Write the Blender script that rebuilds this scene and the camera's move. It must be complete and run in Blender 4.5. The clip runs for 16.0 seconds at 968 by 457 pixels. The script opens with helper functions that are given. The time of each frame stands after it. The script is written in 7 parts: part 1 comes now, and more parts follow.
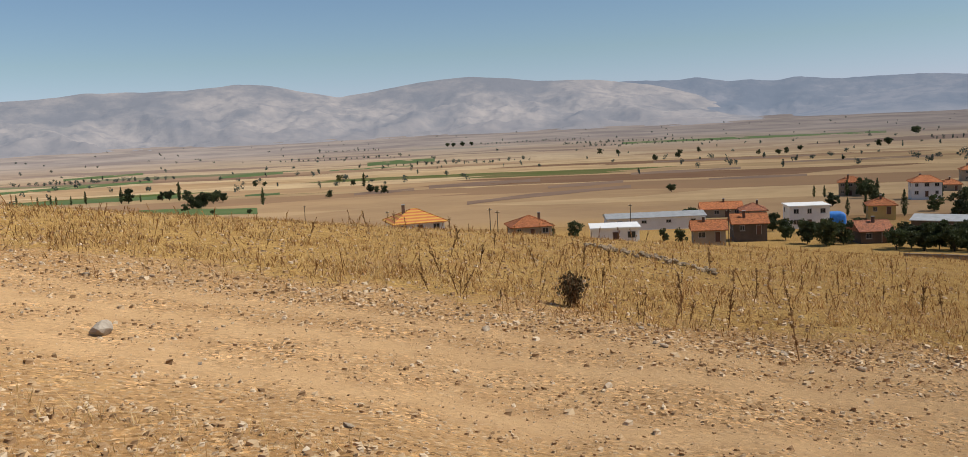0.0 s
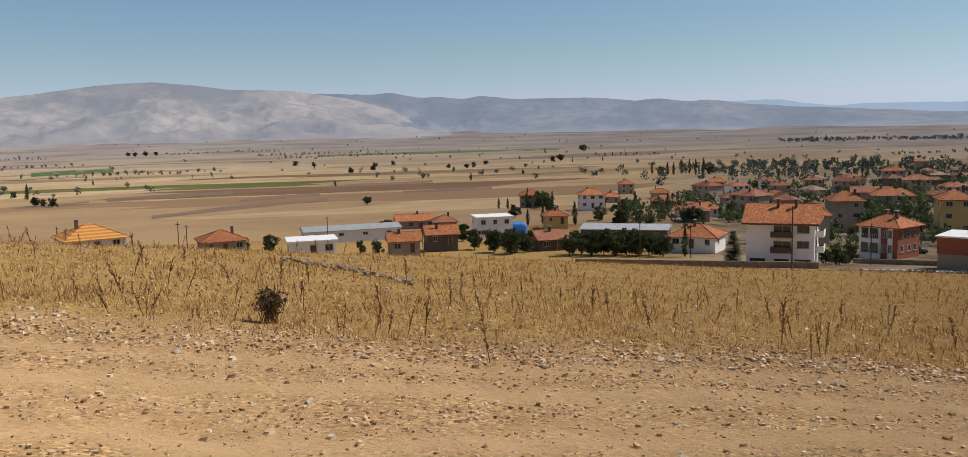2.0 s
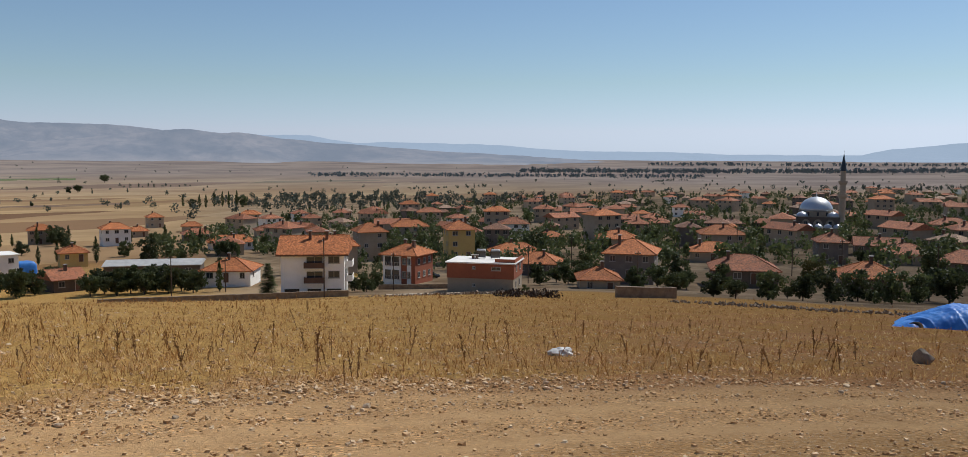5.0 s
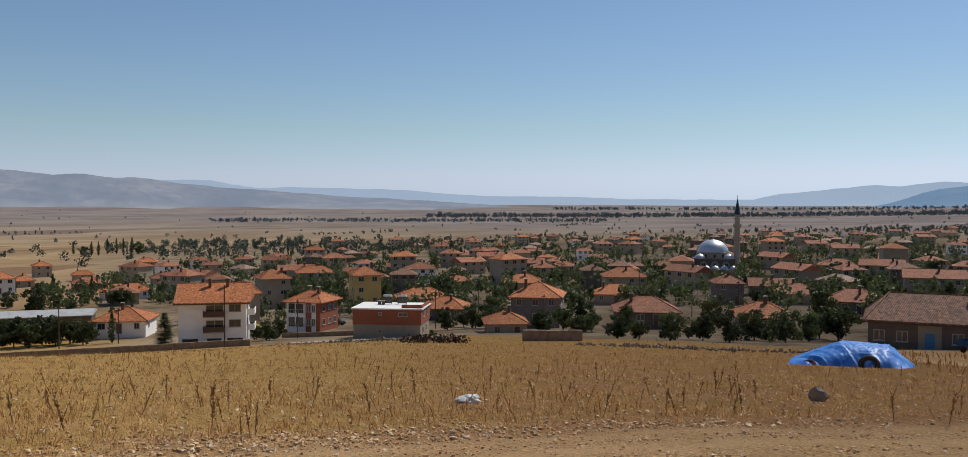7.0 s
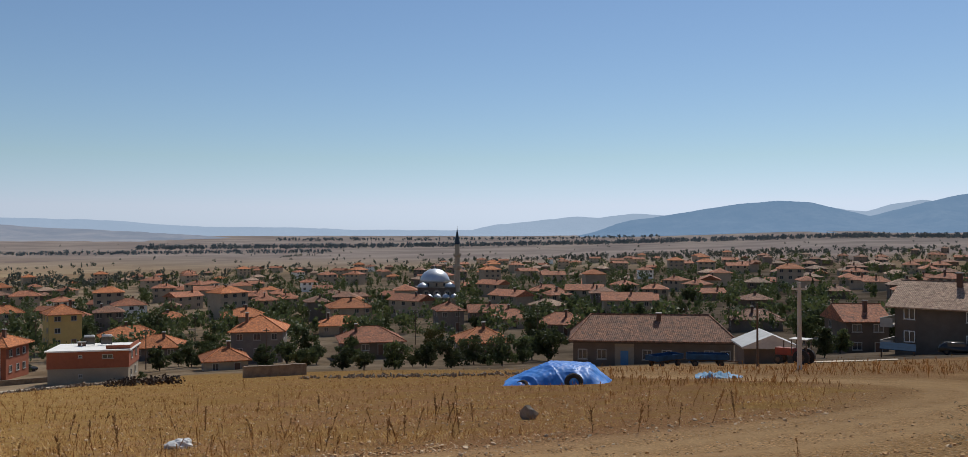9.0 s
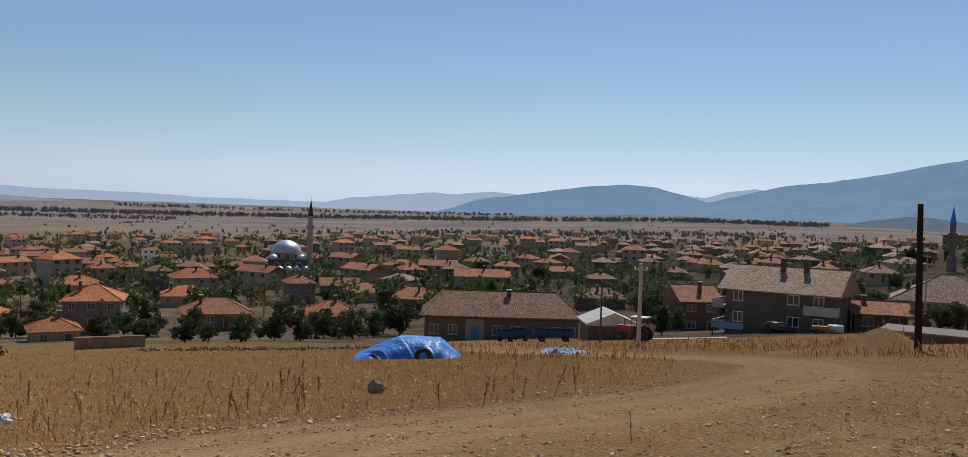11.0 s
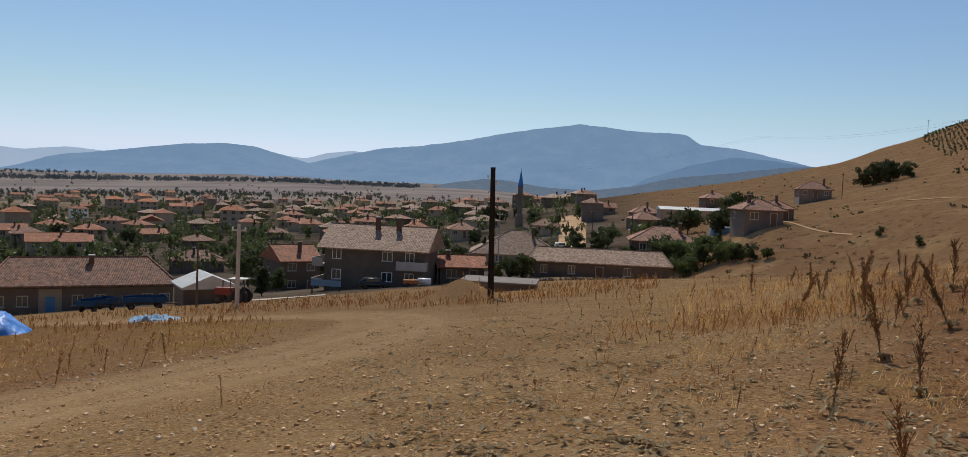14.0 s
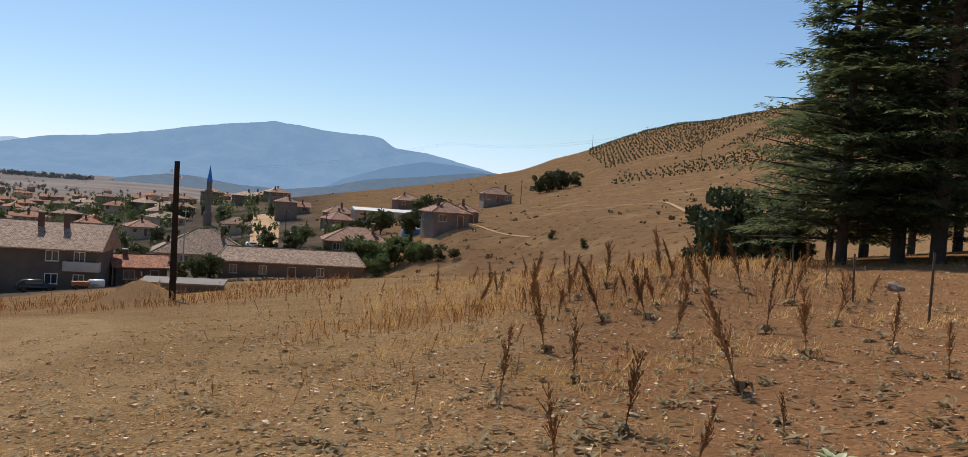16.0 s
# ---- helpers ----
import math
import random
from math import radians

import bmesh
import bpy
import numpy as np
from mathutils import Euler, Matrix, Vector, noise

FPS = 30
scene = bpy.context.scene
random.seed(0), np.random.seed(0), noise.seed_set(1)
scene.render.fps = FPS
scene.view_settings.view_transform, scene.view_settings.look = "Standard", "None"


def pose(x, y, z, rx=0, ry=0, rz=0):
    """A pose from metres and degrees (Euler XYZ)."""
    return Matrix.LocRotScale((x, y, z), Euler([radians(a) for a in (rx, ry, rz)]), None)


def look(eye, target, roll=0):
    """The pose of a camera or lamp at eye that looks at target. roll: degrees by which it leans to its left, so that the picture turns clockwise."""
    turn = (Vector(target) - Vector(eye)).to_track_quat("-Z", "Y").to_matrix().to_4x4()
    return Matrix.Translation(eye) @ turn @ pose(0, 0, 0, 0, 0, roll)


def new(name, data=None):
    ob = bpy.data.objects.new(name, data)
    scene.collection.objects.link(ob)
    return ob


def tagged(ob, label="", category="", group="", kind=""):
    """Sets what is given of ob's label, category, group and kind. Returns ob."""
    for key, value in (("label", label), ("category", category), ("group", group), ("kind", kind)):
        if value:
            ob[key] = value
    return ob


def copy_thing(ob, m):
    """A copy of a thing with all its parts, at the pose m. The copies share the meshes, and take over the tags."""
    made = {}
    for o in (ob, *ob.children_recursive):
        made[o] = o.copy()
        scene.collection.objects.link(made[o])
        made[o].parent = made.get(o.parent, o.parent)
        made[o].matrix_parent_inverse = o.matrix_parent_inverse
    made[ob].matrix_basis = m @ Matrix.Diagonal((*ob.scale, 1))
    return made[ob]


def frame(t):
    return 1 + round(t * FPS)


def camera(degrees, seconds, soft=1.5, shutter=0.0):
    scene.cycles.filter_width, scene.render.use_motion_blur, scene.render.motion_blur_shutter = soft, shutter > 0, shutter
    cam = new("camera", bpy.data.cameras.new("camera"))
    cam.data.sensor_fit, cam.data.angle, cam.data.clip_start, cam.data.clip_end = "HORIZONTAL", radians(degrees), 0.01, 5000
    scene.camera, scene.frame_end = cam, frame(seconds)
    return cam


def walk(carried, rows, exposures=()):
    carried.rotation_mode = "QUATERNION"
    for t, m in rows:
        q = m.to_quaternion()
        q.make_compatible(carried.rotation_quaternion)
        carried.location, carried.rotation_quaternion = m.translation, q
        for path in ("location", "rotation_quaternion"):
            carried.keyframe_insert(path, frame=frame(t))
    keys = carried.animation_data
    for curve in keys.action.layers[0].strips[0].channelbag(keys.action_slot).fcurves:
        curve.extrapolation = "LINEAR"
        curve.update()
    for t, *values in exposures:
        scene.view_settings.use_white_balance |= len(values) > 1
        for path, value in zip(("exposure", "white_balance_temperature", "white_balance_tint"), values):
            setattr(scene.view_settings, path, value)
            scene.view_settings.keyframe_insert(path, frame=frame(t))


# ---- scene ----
# the camera: someone turns on the spot, phone held a little out from the body
cam = camera(59.2, 16.0, soft=0.5)
EYE = 1.6
ROWS = [
    (0.0, 3.11, -6.62, 2.86),
    (0.5, -0.04, -6.12, 2.07),
    (1.0, -4.14, -6.16, 1.78),
    (1.5, -10.20, -6.42, 1.49),
    (2.0, -17.03, -6.53, 1.46),
    (2.5, -23.16, -6.30, 1.37),
    (3.0, -31.85, -6.29, 0.90),
    (3.5, -37.16, -6.51, 0.41),
    (4.0, -41.45, -6.04, 0.06),
    (6.5, -52.44, -2.61, -0.25),
    (7.0, -53.85, -1.62, -0.13),
    (7.5, -56.88, -0.32, -0.21),
    (8.0, -63.03, 0.32, 0.09),
    (8.5, -68.62, 0.39, 0.25),
    (11.0, -81.87, -1.08, -1.96),
    (11.5, -86.69, -2.33, -2.46),
    (12.0, -90.26, -3.07, -2.94),
    (12.5, -94.33, -3.20, -3.12),
    (13.0, -99.97, -3.13, -3.03),
    (13.5, -105.06, -2.92, -2.90),
    (14.0, -108.25, -2.73, -2.47),
    (14.5, -110.74, -2.74, -1.91),
    (15.0, -114.28, -2.62, -1.90),
    (15.5, -121.28, -2.08, -2.65),
    (16.0, -128.57, -1.55, -4.10),
]


def held(t, yaw, pitch, roll):
    a, arm = radians(yaw), float(np.interp(t, (0, 4, 6.5, 16), (-0.05, -0.03, 0.27, 0.33)))
    return t, pose(-arm * math.sin(a), arm * math.cos(a), EYE, 90 + pitch, roll, yaw)


walk(cam, [held(*row) for row in ROWS], [(0.0, -0.14), (4.0, -0.06), (8.0, -0.15), (12.5, -0.14), (14.5, -0.08), (15.4, -0.14), (16.0, 0.26)])

# ---- light ----
SUN_AZ, SUN_EL = 99.0, 52.0
world = bpy.data.worlds.new("world")
scene.world = world
world.use_nodes = True
wt = world.node_tree
sky = wt.nodes.new("ShaderNodeTexSky")
sky.sky_type, sky.sun_disc = "NISHITA", False
sky.sun_elevation, sky.sun_rotation = radians(SUN_EL), radians(SUN_AZ)
sky.altitude, sky.air_density, sky.dust_density, sky.ozone_density = 1000, 1.2, 0.3, 2.0
tint = wt.nodes.new("ShaderNodeMix")
tint.data_type, tint.blend_type = "RGBA", "MULTIPLY"
tint.inputs[0].default_value, tint.inputs[7].default_value = 1.0, (0.88, 0.96, 1.06, 1)
wt.links.new(sky.outputs["Color"], tint.inputs[6])
# a clean pale-blue horizon: never warmer than the air over dry country
split, join = wt.nodes.new("ShaderNodeSeparateColor"), wt.nodes.new("ShaderNodeCombineColor")
wt.links.new(tint.outputs[2], split.inputs[0])
for k, op, share in ((0, "MINIMUM", 0.87), (2, "MAXIMUM", 1.19)):
    scaled, limit = wt.nodes.new("ShaderNodeMath"), wt.nodes.new("ShaderNodeMath")
    scaled.operation, limit.operation = "MULTIPLY", op
    scaled.inputs[1].default_value = share
    wt.links.new(split.outputs[1], scaled.inputs[0])
    wt.links.new(split.outputs[k], limit.inputs[0])
    wt.links.new(scaled.outputs[0], limit.inputs[1])
    wt.links.new(limit.outputs[0], join.inputs[k])
wt.links.new(split.outputs[1], join.inputs[1])
wt.links.new(join.outputs[0], wt.nodes["Background"].inputs["Color"])
wt.nodes["Background"].inputs["Strength"].default_value = 0.085
sun = new("sun", bpy.data.lights.new("sun", "SUN"))
sun.data.energy, sun.data.angle, sun.data.color = 4.5, radians(0.6), (1.0, 0.95, 0.86)
sa, se = radians(SUN_AZ), radians(SUN_EL)
sun.matrix_world = look((0, 0, 0), (-math.sin(sa) * math.cos(se), -math.cos(sa) * math.cos(se), -math.sin(se)))


# ---- materials ----
def nodes_of(name):
    m = bpy.data.materials.new(name)
    m.use_nodes = True
    nt = m.node_tree
    return m, nt, nt.nodes["Principled BSDF"]


def node(nt, kind, **values):
    n = nt.nodes.new("ShaderNode" + kind)
    for key, value in values.items():
        n.inputs[key].default_value = value
    return n


def mix(nt, fac, a, b, blend="MIX"):
    n = nt.nodes.new("ShaderNodeMix")
    n.data_type, n.blend_type = "RGBA", blend
    for slot, v in ((0, fac), (6, a), (7, b)):
        if isinstance(v, bpy.types.NodeSocket):
            nt.links.new(v, n.inputs[slot])
        else:
            n.inputs[slot].default_value = (*v, 1) if isinstance(v, tuple) else v
    return n.outputs[2]


def sums(nt, op, a, b, clamp=False):
    n = nt.nodes.new("ShaderNodeMath")
    n.operation, n.use_clamp = op, clamp
    for slot, v in ((0, a), (1, b)):
        if isinstance(v, bpy.types.NodeSocket):
            nt.links.new(v, n.inputs[slot])
        else:
            n.inputs[slot].default_value = v
    return n.outputs[0]


def ramp(nt, fac, stops, constant=False):
    n = nt.nodes.new("ShaderNodeValToRGB")
    n.color_ramp.interpolation = "CONSTANT" if constant else "LINEAR"
    while len(n.color_ramp.elements) < len(stops):
        n.color_ramp.elements.new(0.5)
    for e, (p, c) in zip(n.color_ramp.elements, stops):
        e.position, e.color = p, (*c, 1)
    nt.links.new(fac, n.inputs[0])
    return n.outputs[0]


def grain(nt, scale, detail=4.0, rough=0.6, vec=None):
    n = node(nt, "TexNoise", Scale=scale, Detail=detail, Roughness=rough)
    vec = vec or nt.nodes.new("ShaderNodeTexCoord").outputs["Object"]
    nt.links.new(vec, n.inputs["Vector"])
    return n.outputs["Fac"]


def bumped(nt, bsdf, height, strength, dist):
    b = node(nt, "Bump", Strength=strength, Distance=dist)
    nt.links.new(height, b.inputs["Height"])
    nt.links.new(b.outputs[0], bsdf.inputs["Normal"])


def surface(name, c1, c2, scale=1.0, fine=12.0, rough=0.85, bump=0.3, dist=0.02, metal=0.0, vary=0.15, spec=0.3, thin=0.0):
    """A two-scale mottled surface; each object differs a little in brightness."""
    m, nt, b = nodes_of(name)
    big, small = grain(nt, scale), grain(nt, fine, 6.0)
    col = mix(nt, ramp(nt, big, [(0.35, (0, 0, 0)), (0.65, (1, 1, 1))]), c1, c2)
    col = mix(nt, sums(nt, "MULTIPLY", small, 0.55), col, tuple(v * 0.55 for v in c1))
    if vary:
        info = nt.nodes.new("ShaderNodeObjectInfo")
        hsv = nt.nodes.new("ShaderNodeHueSaturation")
        nt.links.new(sums(nt, "MULTIPLY_ADD", info.outputs["Random"], vary * 2), hsv.inputs["Value"])
        hsv.inputs["Value"].links[0].from_node.inputs[2].default_value = 1 - vary
        nt.links.new(col, hsv.inputs["Color"])
        col = hsv.outputs[0]
    nt.links.new(col, b.inputs["Base Color"])
    b.inputs["Roughness"].default_value, b.inputs["Metallic"].default_value = rough, metal
    b.inputs["Specular IOR Level"].default_value = spec
    if bump:
        bumped(nt, b, small, bump, dist)
    if thin:
        see_through(nt, b, col, thin)
    return m


def see_through(nt, b, col, share):
    """Thin leaves and blades: part of the light comes through them."""
    tr, both = nt.nodes.new("ShaderNodeBsdfTranslucent"), nt.nodes.new("ShaderNodeMixShader")
    nt.links.new(col, tr.inputs["Color"])
    both.inputs[0].default_value = share
    nt.links.new(b.outputs[0], both.inputs[1])
    nt.links.new(tr.outputs[0], both.inputs[2])
    nt.links.new(both.outputs[0], nt.nodes["Material Output"].inputs["Surface"])


def islands(name, stops, thin=0.0):
    """Countless small pieces in one mesh, each with a tone of its own."""
    m, nt, b = nodes_of(name)
    geo = nt.nodes.new("ShaderNodeNewGeometry")
    col = ramp(nt, geo.outputs["Random Per Island"], stops)
    col = mix(nt, sums(nt, "MULTIPLY", grain(nt, 0.3, 4), 0.5), col, stops[1][1])
    nt.links.new(col, b.inputs["Base Color"])
    b.inputs["Roughness"].default_value = 0.95
    b.inputs["Specular IOR Level"].default_value = 0.1
    if thin:
        see_through(nt, b, col, thin)
    return m


def tiles(name, c1, c2, c3, row=0.34):
    """Clay roof tiles: courses by height, channels along the eave, patchy weathering."""
    m, nt, b = nodes_of(name)
    tc = nt.nodes.new("ShaderNodeTexCoord").outputs["Object"]
    sep = nt.nodes.new("ShaderNodeSeparateXYZ")
    nt.links.new(tc, sep.inputs[0])
    course = sums(nt, "FRACT", sums(nt, "MULTIPLY", sep.outputs[2], 1 / (row * 0.42)), 0)
    chan = sums(nt, "SINE", sums(nt, "MULTIPLY", sums(nt, "ADD", sep.outputs[0], sep.outputs[1]), 2 * math.pi / 0.24), 0)
    patch = grain(nt, 0.45, 5)
    spot = grain(nt, 2.2, 5)
    col = mix(nt, ramp(nt, patch, [(0.35, (0, 0, 0)), (0.65, (1, 1, 1))]), c1, c2)
    col = mix(nt, ramp(nt, spot, [(0.48, (0, 0, 0)), (0.66, (1, 1, 1))]), col, c3)
    col = mix(nt, sums(nt, "MULTIPLY", ramp(nt, course, [(0.0, (1, 1, 1)), (0.25, (0, 0, 0))]), 0.45), col, tuple(v * 0.35 for v in c1))
    snap = nt.nodes.new("ShaderNodeVectorMath")
    snap.operation = "SNAP"
    snap.inputs[1].default_value = (0.24, 0.24, row * 0.42)
    nt.links.new(tc, snap.inputs[0])
    single = nt.nodes.new("ShaderNodeTexWhiteNoise")
    nt.links.new(snap.outputs[0], single.inputs["Vector"])
    col = mix(nt, 0.75, col, ramp(nt, single.outputs["Value"], [(0.0, (0.45, 0.42, 0.40)), (0.3, (0.85, 0.82, 0.8)), (0.7, (1.05, 1.05, 1.05)), (1.0, (1.5, 1.45, 1.4))]), "MULTIPLY")
    info = nt.nodes.new("ShaderNodeObjectInfo")
    hsv = nt.nodes.new("ShaderNodeHueSaturation")
    v = sums(nt, "MULTIPLY_ADD", info.outputs["Random"], 0.4)
    v.node.inputs[2].default_value = 0.8
    nt.links.new(v, hsv.inputs["Value"])
    nt.links.new(col, hsv.inputs["Color"])
    nt.links.new(hsv.outputs[0], b.inputs["Base Color"])
    b.inputs["Roughness"].default_value = 0.8
    b.inputs["Specular IOR Level"].default_value = 0.25
    bumped(nt, b, sums(nt, "ADD", sums(nt, "MULTIPLY", chan, 0.5), course), 0.6, 0.05)
    return m


def striped(name, c1, c2):
    """New roof sheets laid in two alternating colours."""
    m, nt, b = nodes_of(name)
    sep = nt.nodes.new("ShaderNodeSeparateXYZ")
    nt.links.new(nt.nodes.new("ShaderNodeTexCoord").outputs["Object"], sep.inputs[0])
    band = sums(nt, "FRACT", sums(nt, "MULTIPLY", sep.outputs[2], 2.1), 0)
    col = mix(nt, ramp(nt, band, [(0.46, (0, 0, 0)), (0.54, (1, 1, 1))]), c1, c2)
    col = mix(nt, sums(nt, "MULTIPLY", grain(nt, 3.0, 5), 0.4), col, c2)
    nt.links.new(col, b.inputs["Base Color"])
    b.inputs["Roughness"].default_value = 0.7
    return m


def glass(name, tint):
    m, nt, b = nodes_of(name)
    b.inputs["Base Color"].default_value = (*tint, 1)
    b.inputs["Roughness"].default_value = 0.12
    b.inputs["Specular IOR Level"].default_value = 0.6
    return m


def distance_land(name, c1, c2, haze_glow, scale, pan=None):
    """Far ranges, a backdrop: bare slopes with gullies, their haze put on as emission."""
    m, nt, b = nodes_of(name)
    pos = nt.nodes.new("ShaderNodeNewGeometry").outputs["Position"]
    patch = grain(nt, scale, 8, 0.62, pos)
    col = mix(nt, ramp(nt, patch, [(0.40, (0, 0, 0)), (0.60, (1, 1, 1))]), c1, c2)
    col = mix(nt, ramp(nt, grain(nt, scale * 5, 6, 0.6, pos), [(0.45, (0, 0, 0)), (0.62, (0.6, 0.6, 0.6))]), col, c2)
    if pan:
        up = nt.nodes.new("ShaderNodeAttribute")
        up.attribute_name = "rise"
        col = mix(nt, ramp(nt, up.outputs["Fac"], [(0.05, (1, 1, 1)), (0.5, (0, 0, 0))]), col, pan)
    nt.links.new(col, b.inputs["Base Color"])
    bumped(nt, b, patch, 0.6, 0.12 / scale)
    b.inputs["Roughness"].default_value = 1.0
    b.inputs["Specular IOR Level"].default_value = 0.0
    b.inputs["Emission Color"].default_value = (*haze_glow, 1)
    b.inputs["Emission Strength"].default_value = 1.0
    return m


M_WHITE = surface("white_render", (0.86, 0.84, 0.80), (0.78, 0.76, 0.72), 0.5, 9, bump=0.15, vary=0.06)
M_CREAM = surface("cream_render", (0.40, 0.33, 0.245), (0.32, 0.262, 0.195), 0.5, 9, bump=0.2, vary=0.12)
M_GREY = surface("grey_render", (0.19, 0.16, 0.137), (0.135, 0.115, 0.10), 0.6, 8, bump=0.25, vary=0.15)
M_MUD = surface("mud_render", (0.155, 0.12, 0.092), (0.105, 0.084, 0.067), 0.6, 8, bump=0.3, vary=0.15)
M_YELLOW = surface("yellow_render", (0.62, 0.44, 0.16), (0.55, 0.38, 0.14), 0.5, 9, bump=0.1, vary=0.05)
M_BLUEWALL = surface("blue_render", (0.10, 0.22, 0.38), (0.08, 0.18, 0.32), 0.5, 9, bump=0.1, vary=0.05)
M_BRICK = surface("red_brick", (0.34, 0.11, 0.06), (0.28, 0.09, 0.05), 1.2, 14, bump=0.4, vary=0.1)
M_CONCRETE = surface("concrete", (0.42, 0.40, 0.37), (0.34, 0.32, 0.29), 0.8, 10, bump=0.3)
M_TILE = tiles("clay_tiles", (0.38, 0.145, 0.07), (0.29, 0.115, 0.065), (0.16, 0.08, 0.052))
M_TILE_OLD = tiles("old_clay_tiles", (0.30, 0.145, 0.085), (0.23, 0.125, 0.085), (0.12, 0.075, 0.055))
M_TILE_NEW = tiles("new_orange_tiles", (0.46, 0.165, 0.06), (0.38, 0.135, 0.052), (0.24, 0.09, 0.042))
M_TILE_PALE = tiles("pale_worn_tiles", (0.36, 0.25, 0.175), (0.30, 0.20, 0.14), (0.20, 0.12, 0.085))
M_STRIPE = striped("striped_tiles", (0.62, 0.36, 0.06), (0.50, 0.15, 0.04))
M_TIN = surface("galvanised_sheet", (0.44, 0.44, 0.43), (0.32, 0.32, 0.31), 0.7, 6, rough=0.6, bump=0.1, metal=0.2)
M_GLASS = glass("window_glass", (0.035, 0.04, 0.045))
M_FRAME = surface("window_paint", (0.46, 0.43, 0.39), (0.36, 0.34, 0.31), 2, 20, bump=0.1)
M_WOOD = surface("weathered_wood", (0.10, 0.07, 0.05), (0.065, 0.045, 0.035), 1.5, 18, bump=0.5)
M_BROWN = surface("brown_paint", (0.16, 0.09, 0.06), (0.12, 0.07, 0.05), 1, 12)
M_STONE = surface("field_stone", (0.62, 0.49, 0.345), (0.40, 0.29, 0.185), 3, 22, bump=0.5, vary=0.35)
M_STRAW = islands("dry_straw", [(0.0, (0.30, 0.16, 0.06)), (0.3, (0.50, 0.31, 0.115)), (0.7, (0.66, 0.45, 0.19)), (1.0, (0.78, 0.60, 0.32))], 0.35)
M_DRYWEED = islands("dry_weed", [(0.0, (0.17, 0.075, 0.028)), (0.4, (0.30, 0.145, 0.05)), (0.8, (0.44, 0.24, 0.085)), (1.0, (0.55, 0.35, 0.14))], 0.2)
M_STALK = surface("dead_stalk", (0.22, 0.11, 0.045), (0.34, 0.185, 0.075), 2, 9, rough=0.95, bump=0, vary=0.3, thin=0.15)
M_WEED = surface("low_weed", (0.27, 0.185, 0.092), (0.42, 0.315, 0.165), 9, 25, bump=0, vary=0.3, thin=0.2)
M_LEAF = surface("tree_leaves", (0.046, 0.062, 0.024), (0.085, 0.098, 0.036), 0.8, 3, rough=0.6, bump=0, vary=0.4, thin=0.4)
M_POPLAR = surface("poplar_leaves", (0.055, 0.075, 0.024), (0.09, 0.105, 0.034), 0.8, 3, rough=0.6, bump=0, vary=0.3, thin=0.3)
M_PINE = surface("pine_needles", (0.035, 0.055, 0.026), (0.065, 0.085, 0.036), 0.8, 3, rough=0.8, bump=0, vary=0.15, thin=0.2)
M_WILLOW = surface("light_leaves", (0.10, 0.135, 0.045), (0.16, 0.19, 0.07), 0.8, 3, rough=0.7, bump=0, vary=0.2, thin=0.45)
M_CEDAR = surface("cedar_needles", (0.10, 0.135, 0.06), (0.17, 0.20, 0.075), 0.9, 5, rough=0.7, bump=0, vary=0.1, thin=0.5)
M_BARK = surface("bark", (0.09, 0.07, 0.055), (0.05, 0.04, 0.032), 2, 14, bump=0.8, dist=0.05)
M_BLUE = surface("blue_tarpaulin", (0.022, 0.15, 0.52), (0.06, 0.25, 0.66), 0.9, 5, rough=0.5, bump=0.15, dist=0.03, vary=0, spec=0.35)
M_RUBBER = surface("tyre_rubber", (0.025, 0.025, 0.025), (0.035, 0.033, 0.03), 3, 20)
M_YELLEAF = surface("yellowing_leaves", (0.16, 0.13, 0.025), (0.10, 0.105, 0.03), 0.8, 3, rough=0.7, bump=0, vary=0.2)
M_BUSH = surface("thorn_leaves", (0.10, 0.068, 0.03), (0.16, 0.11, 0.05), 3, 9, rough=0.8, bump=0, vary=0)
M_ROSETTE = surface("living_leaves", (0.36, 0.38, 0.19), (0.50, 0.49, 0.30), 6, 20, rough=0.6, bump=0, vary=0)
M_GRAVEL = islands("pebbles", [(0.0, (0.22, 0.125, 0.062)), (0.3, (0.45, 0.285, 0.145)), (0.7, (0.60, 0.42, 0.24)), (1.0, (0.76, 0.62, 0.44))])
M_PALESTONE = surface("pale_boulder", (0.56, 0.47, 0.36), (0.40, 0.32, 0.24), 4, 20, bump=0.5, vary=0)
M_DARKSTONE = surface("dark_boulder", (0.26, 0.215, 0.165), (0.12, 0.10, 0.085), 3, 18, bump=0.6, vary=0)
M_TAR = surface("tarred_wood", (0.026, 0.021, 0.018), (0.014, 0.012, 0.011), 2, 18, rough=0.95, bump=0.5, vary=0.1, spec=0.1)
M_FALLEN = surface("bleached_stone", (0.44, 0.33, 0.21), (0.24, 0.175, 0.11), 3, 15, bump=0.7, dist=0.05, vary=0.3)
M_WALLSTONE = surface("laid_stone", (0.27, 0.205, 0.145), (0.15, 0.115, 0.085), 1.6, 7, bump=0.8, dist=0.1, vary=0.05)
M_PLASTIC = surface("white_plastic", (0.66, 0.66, 0.65), (0.5, 0.5, 0.49), 4, 12, rough=0.45, bump=0.2, vary=0)
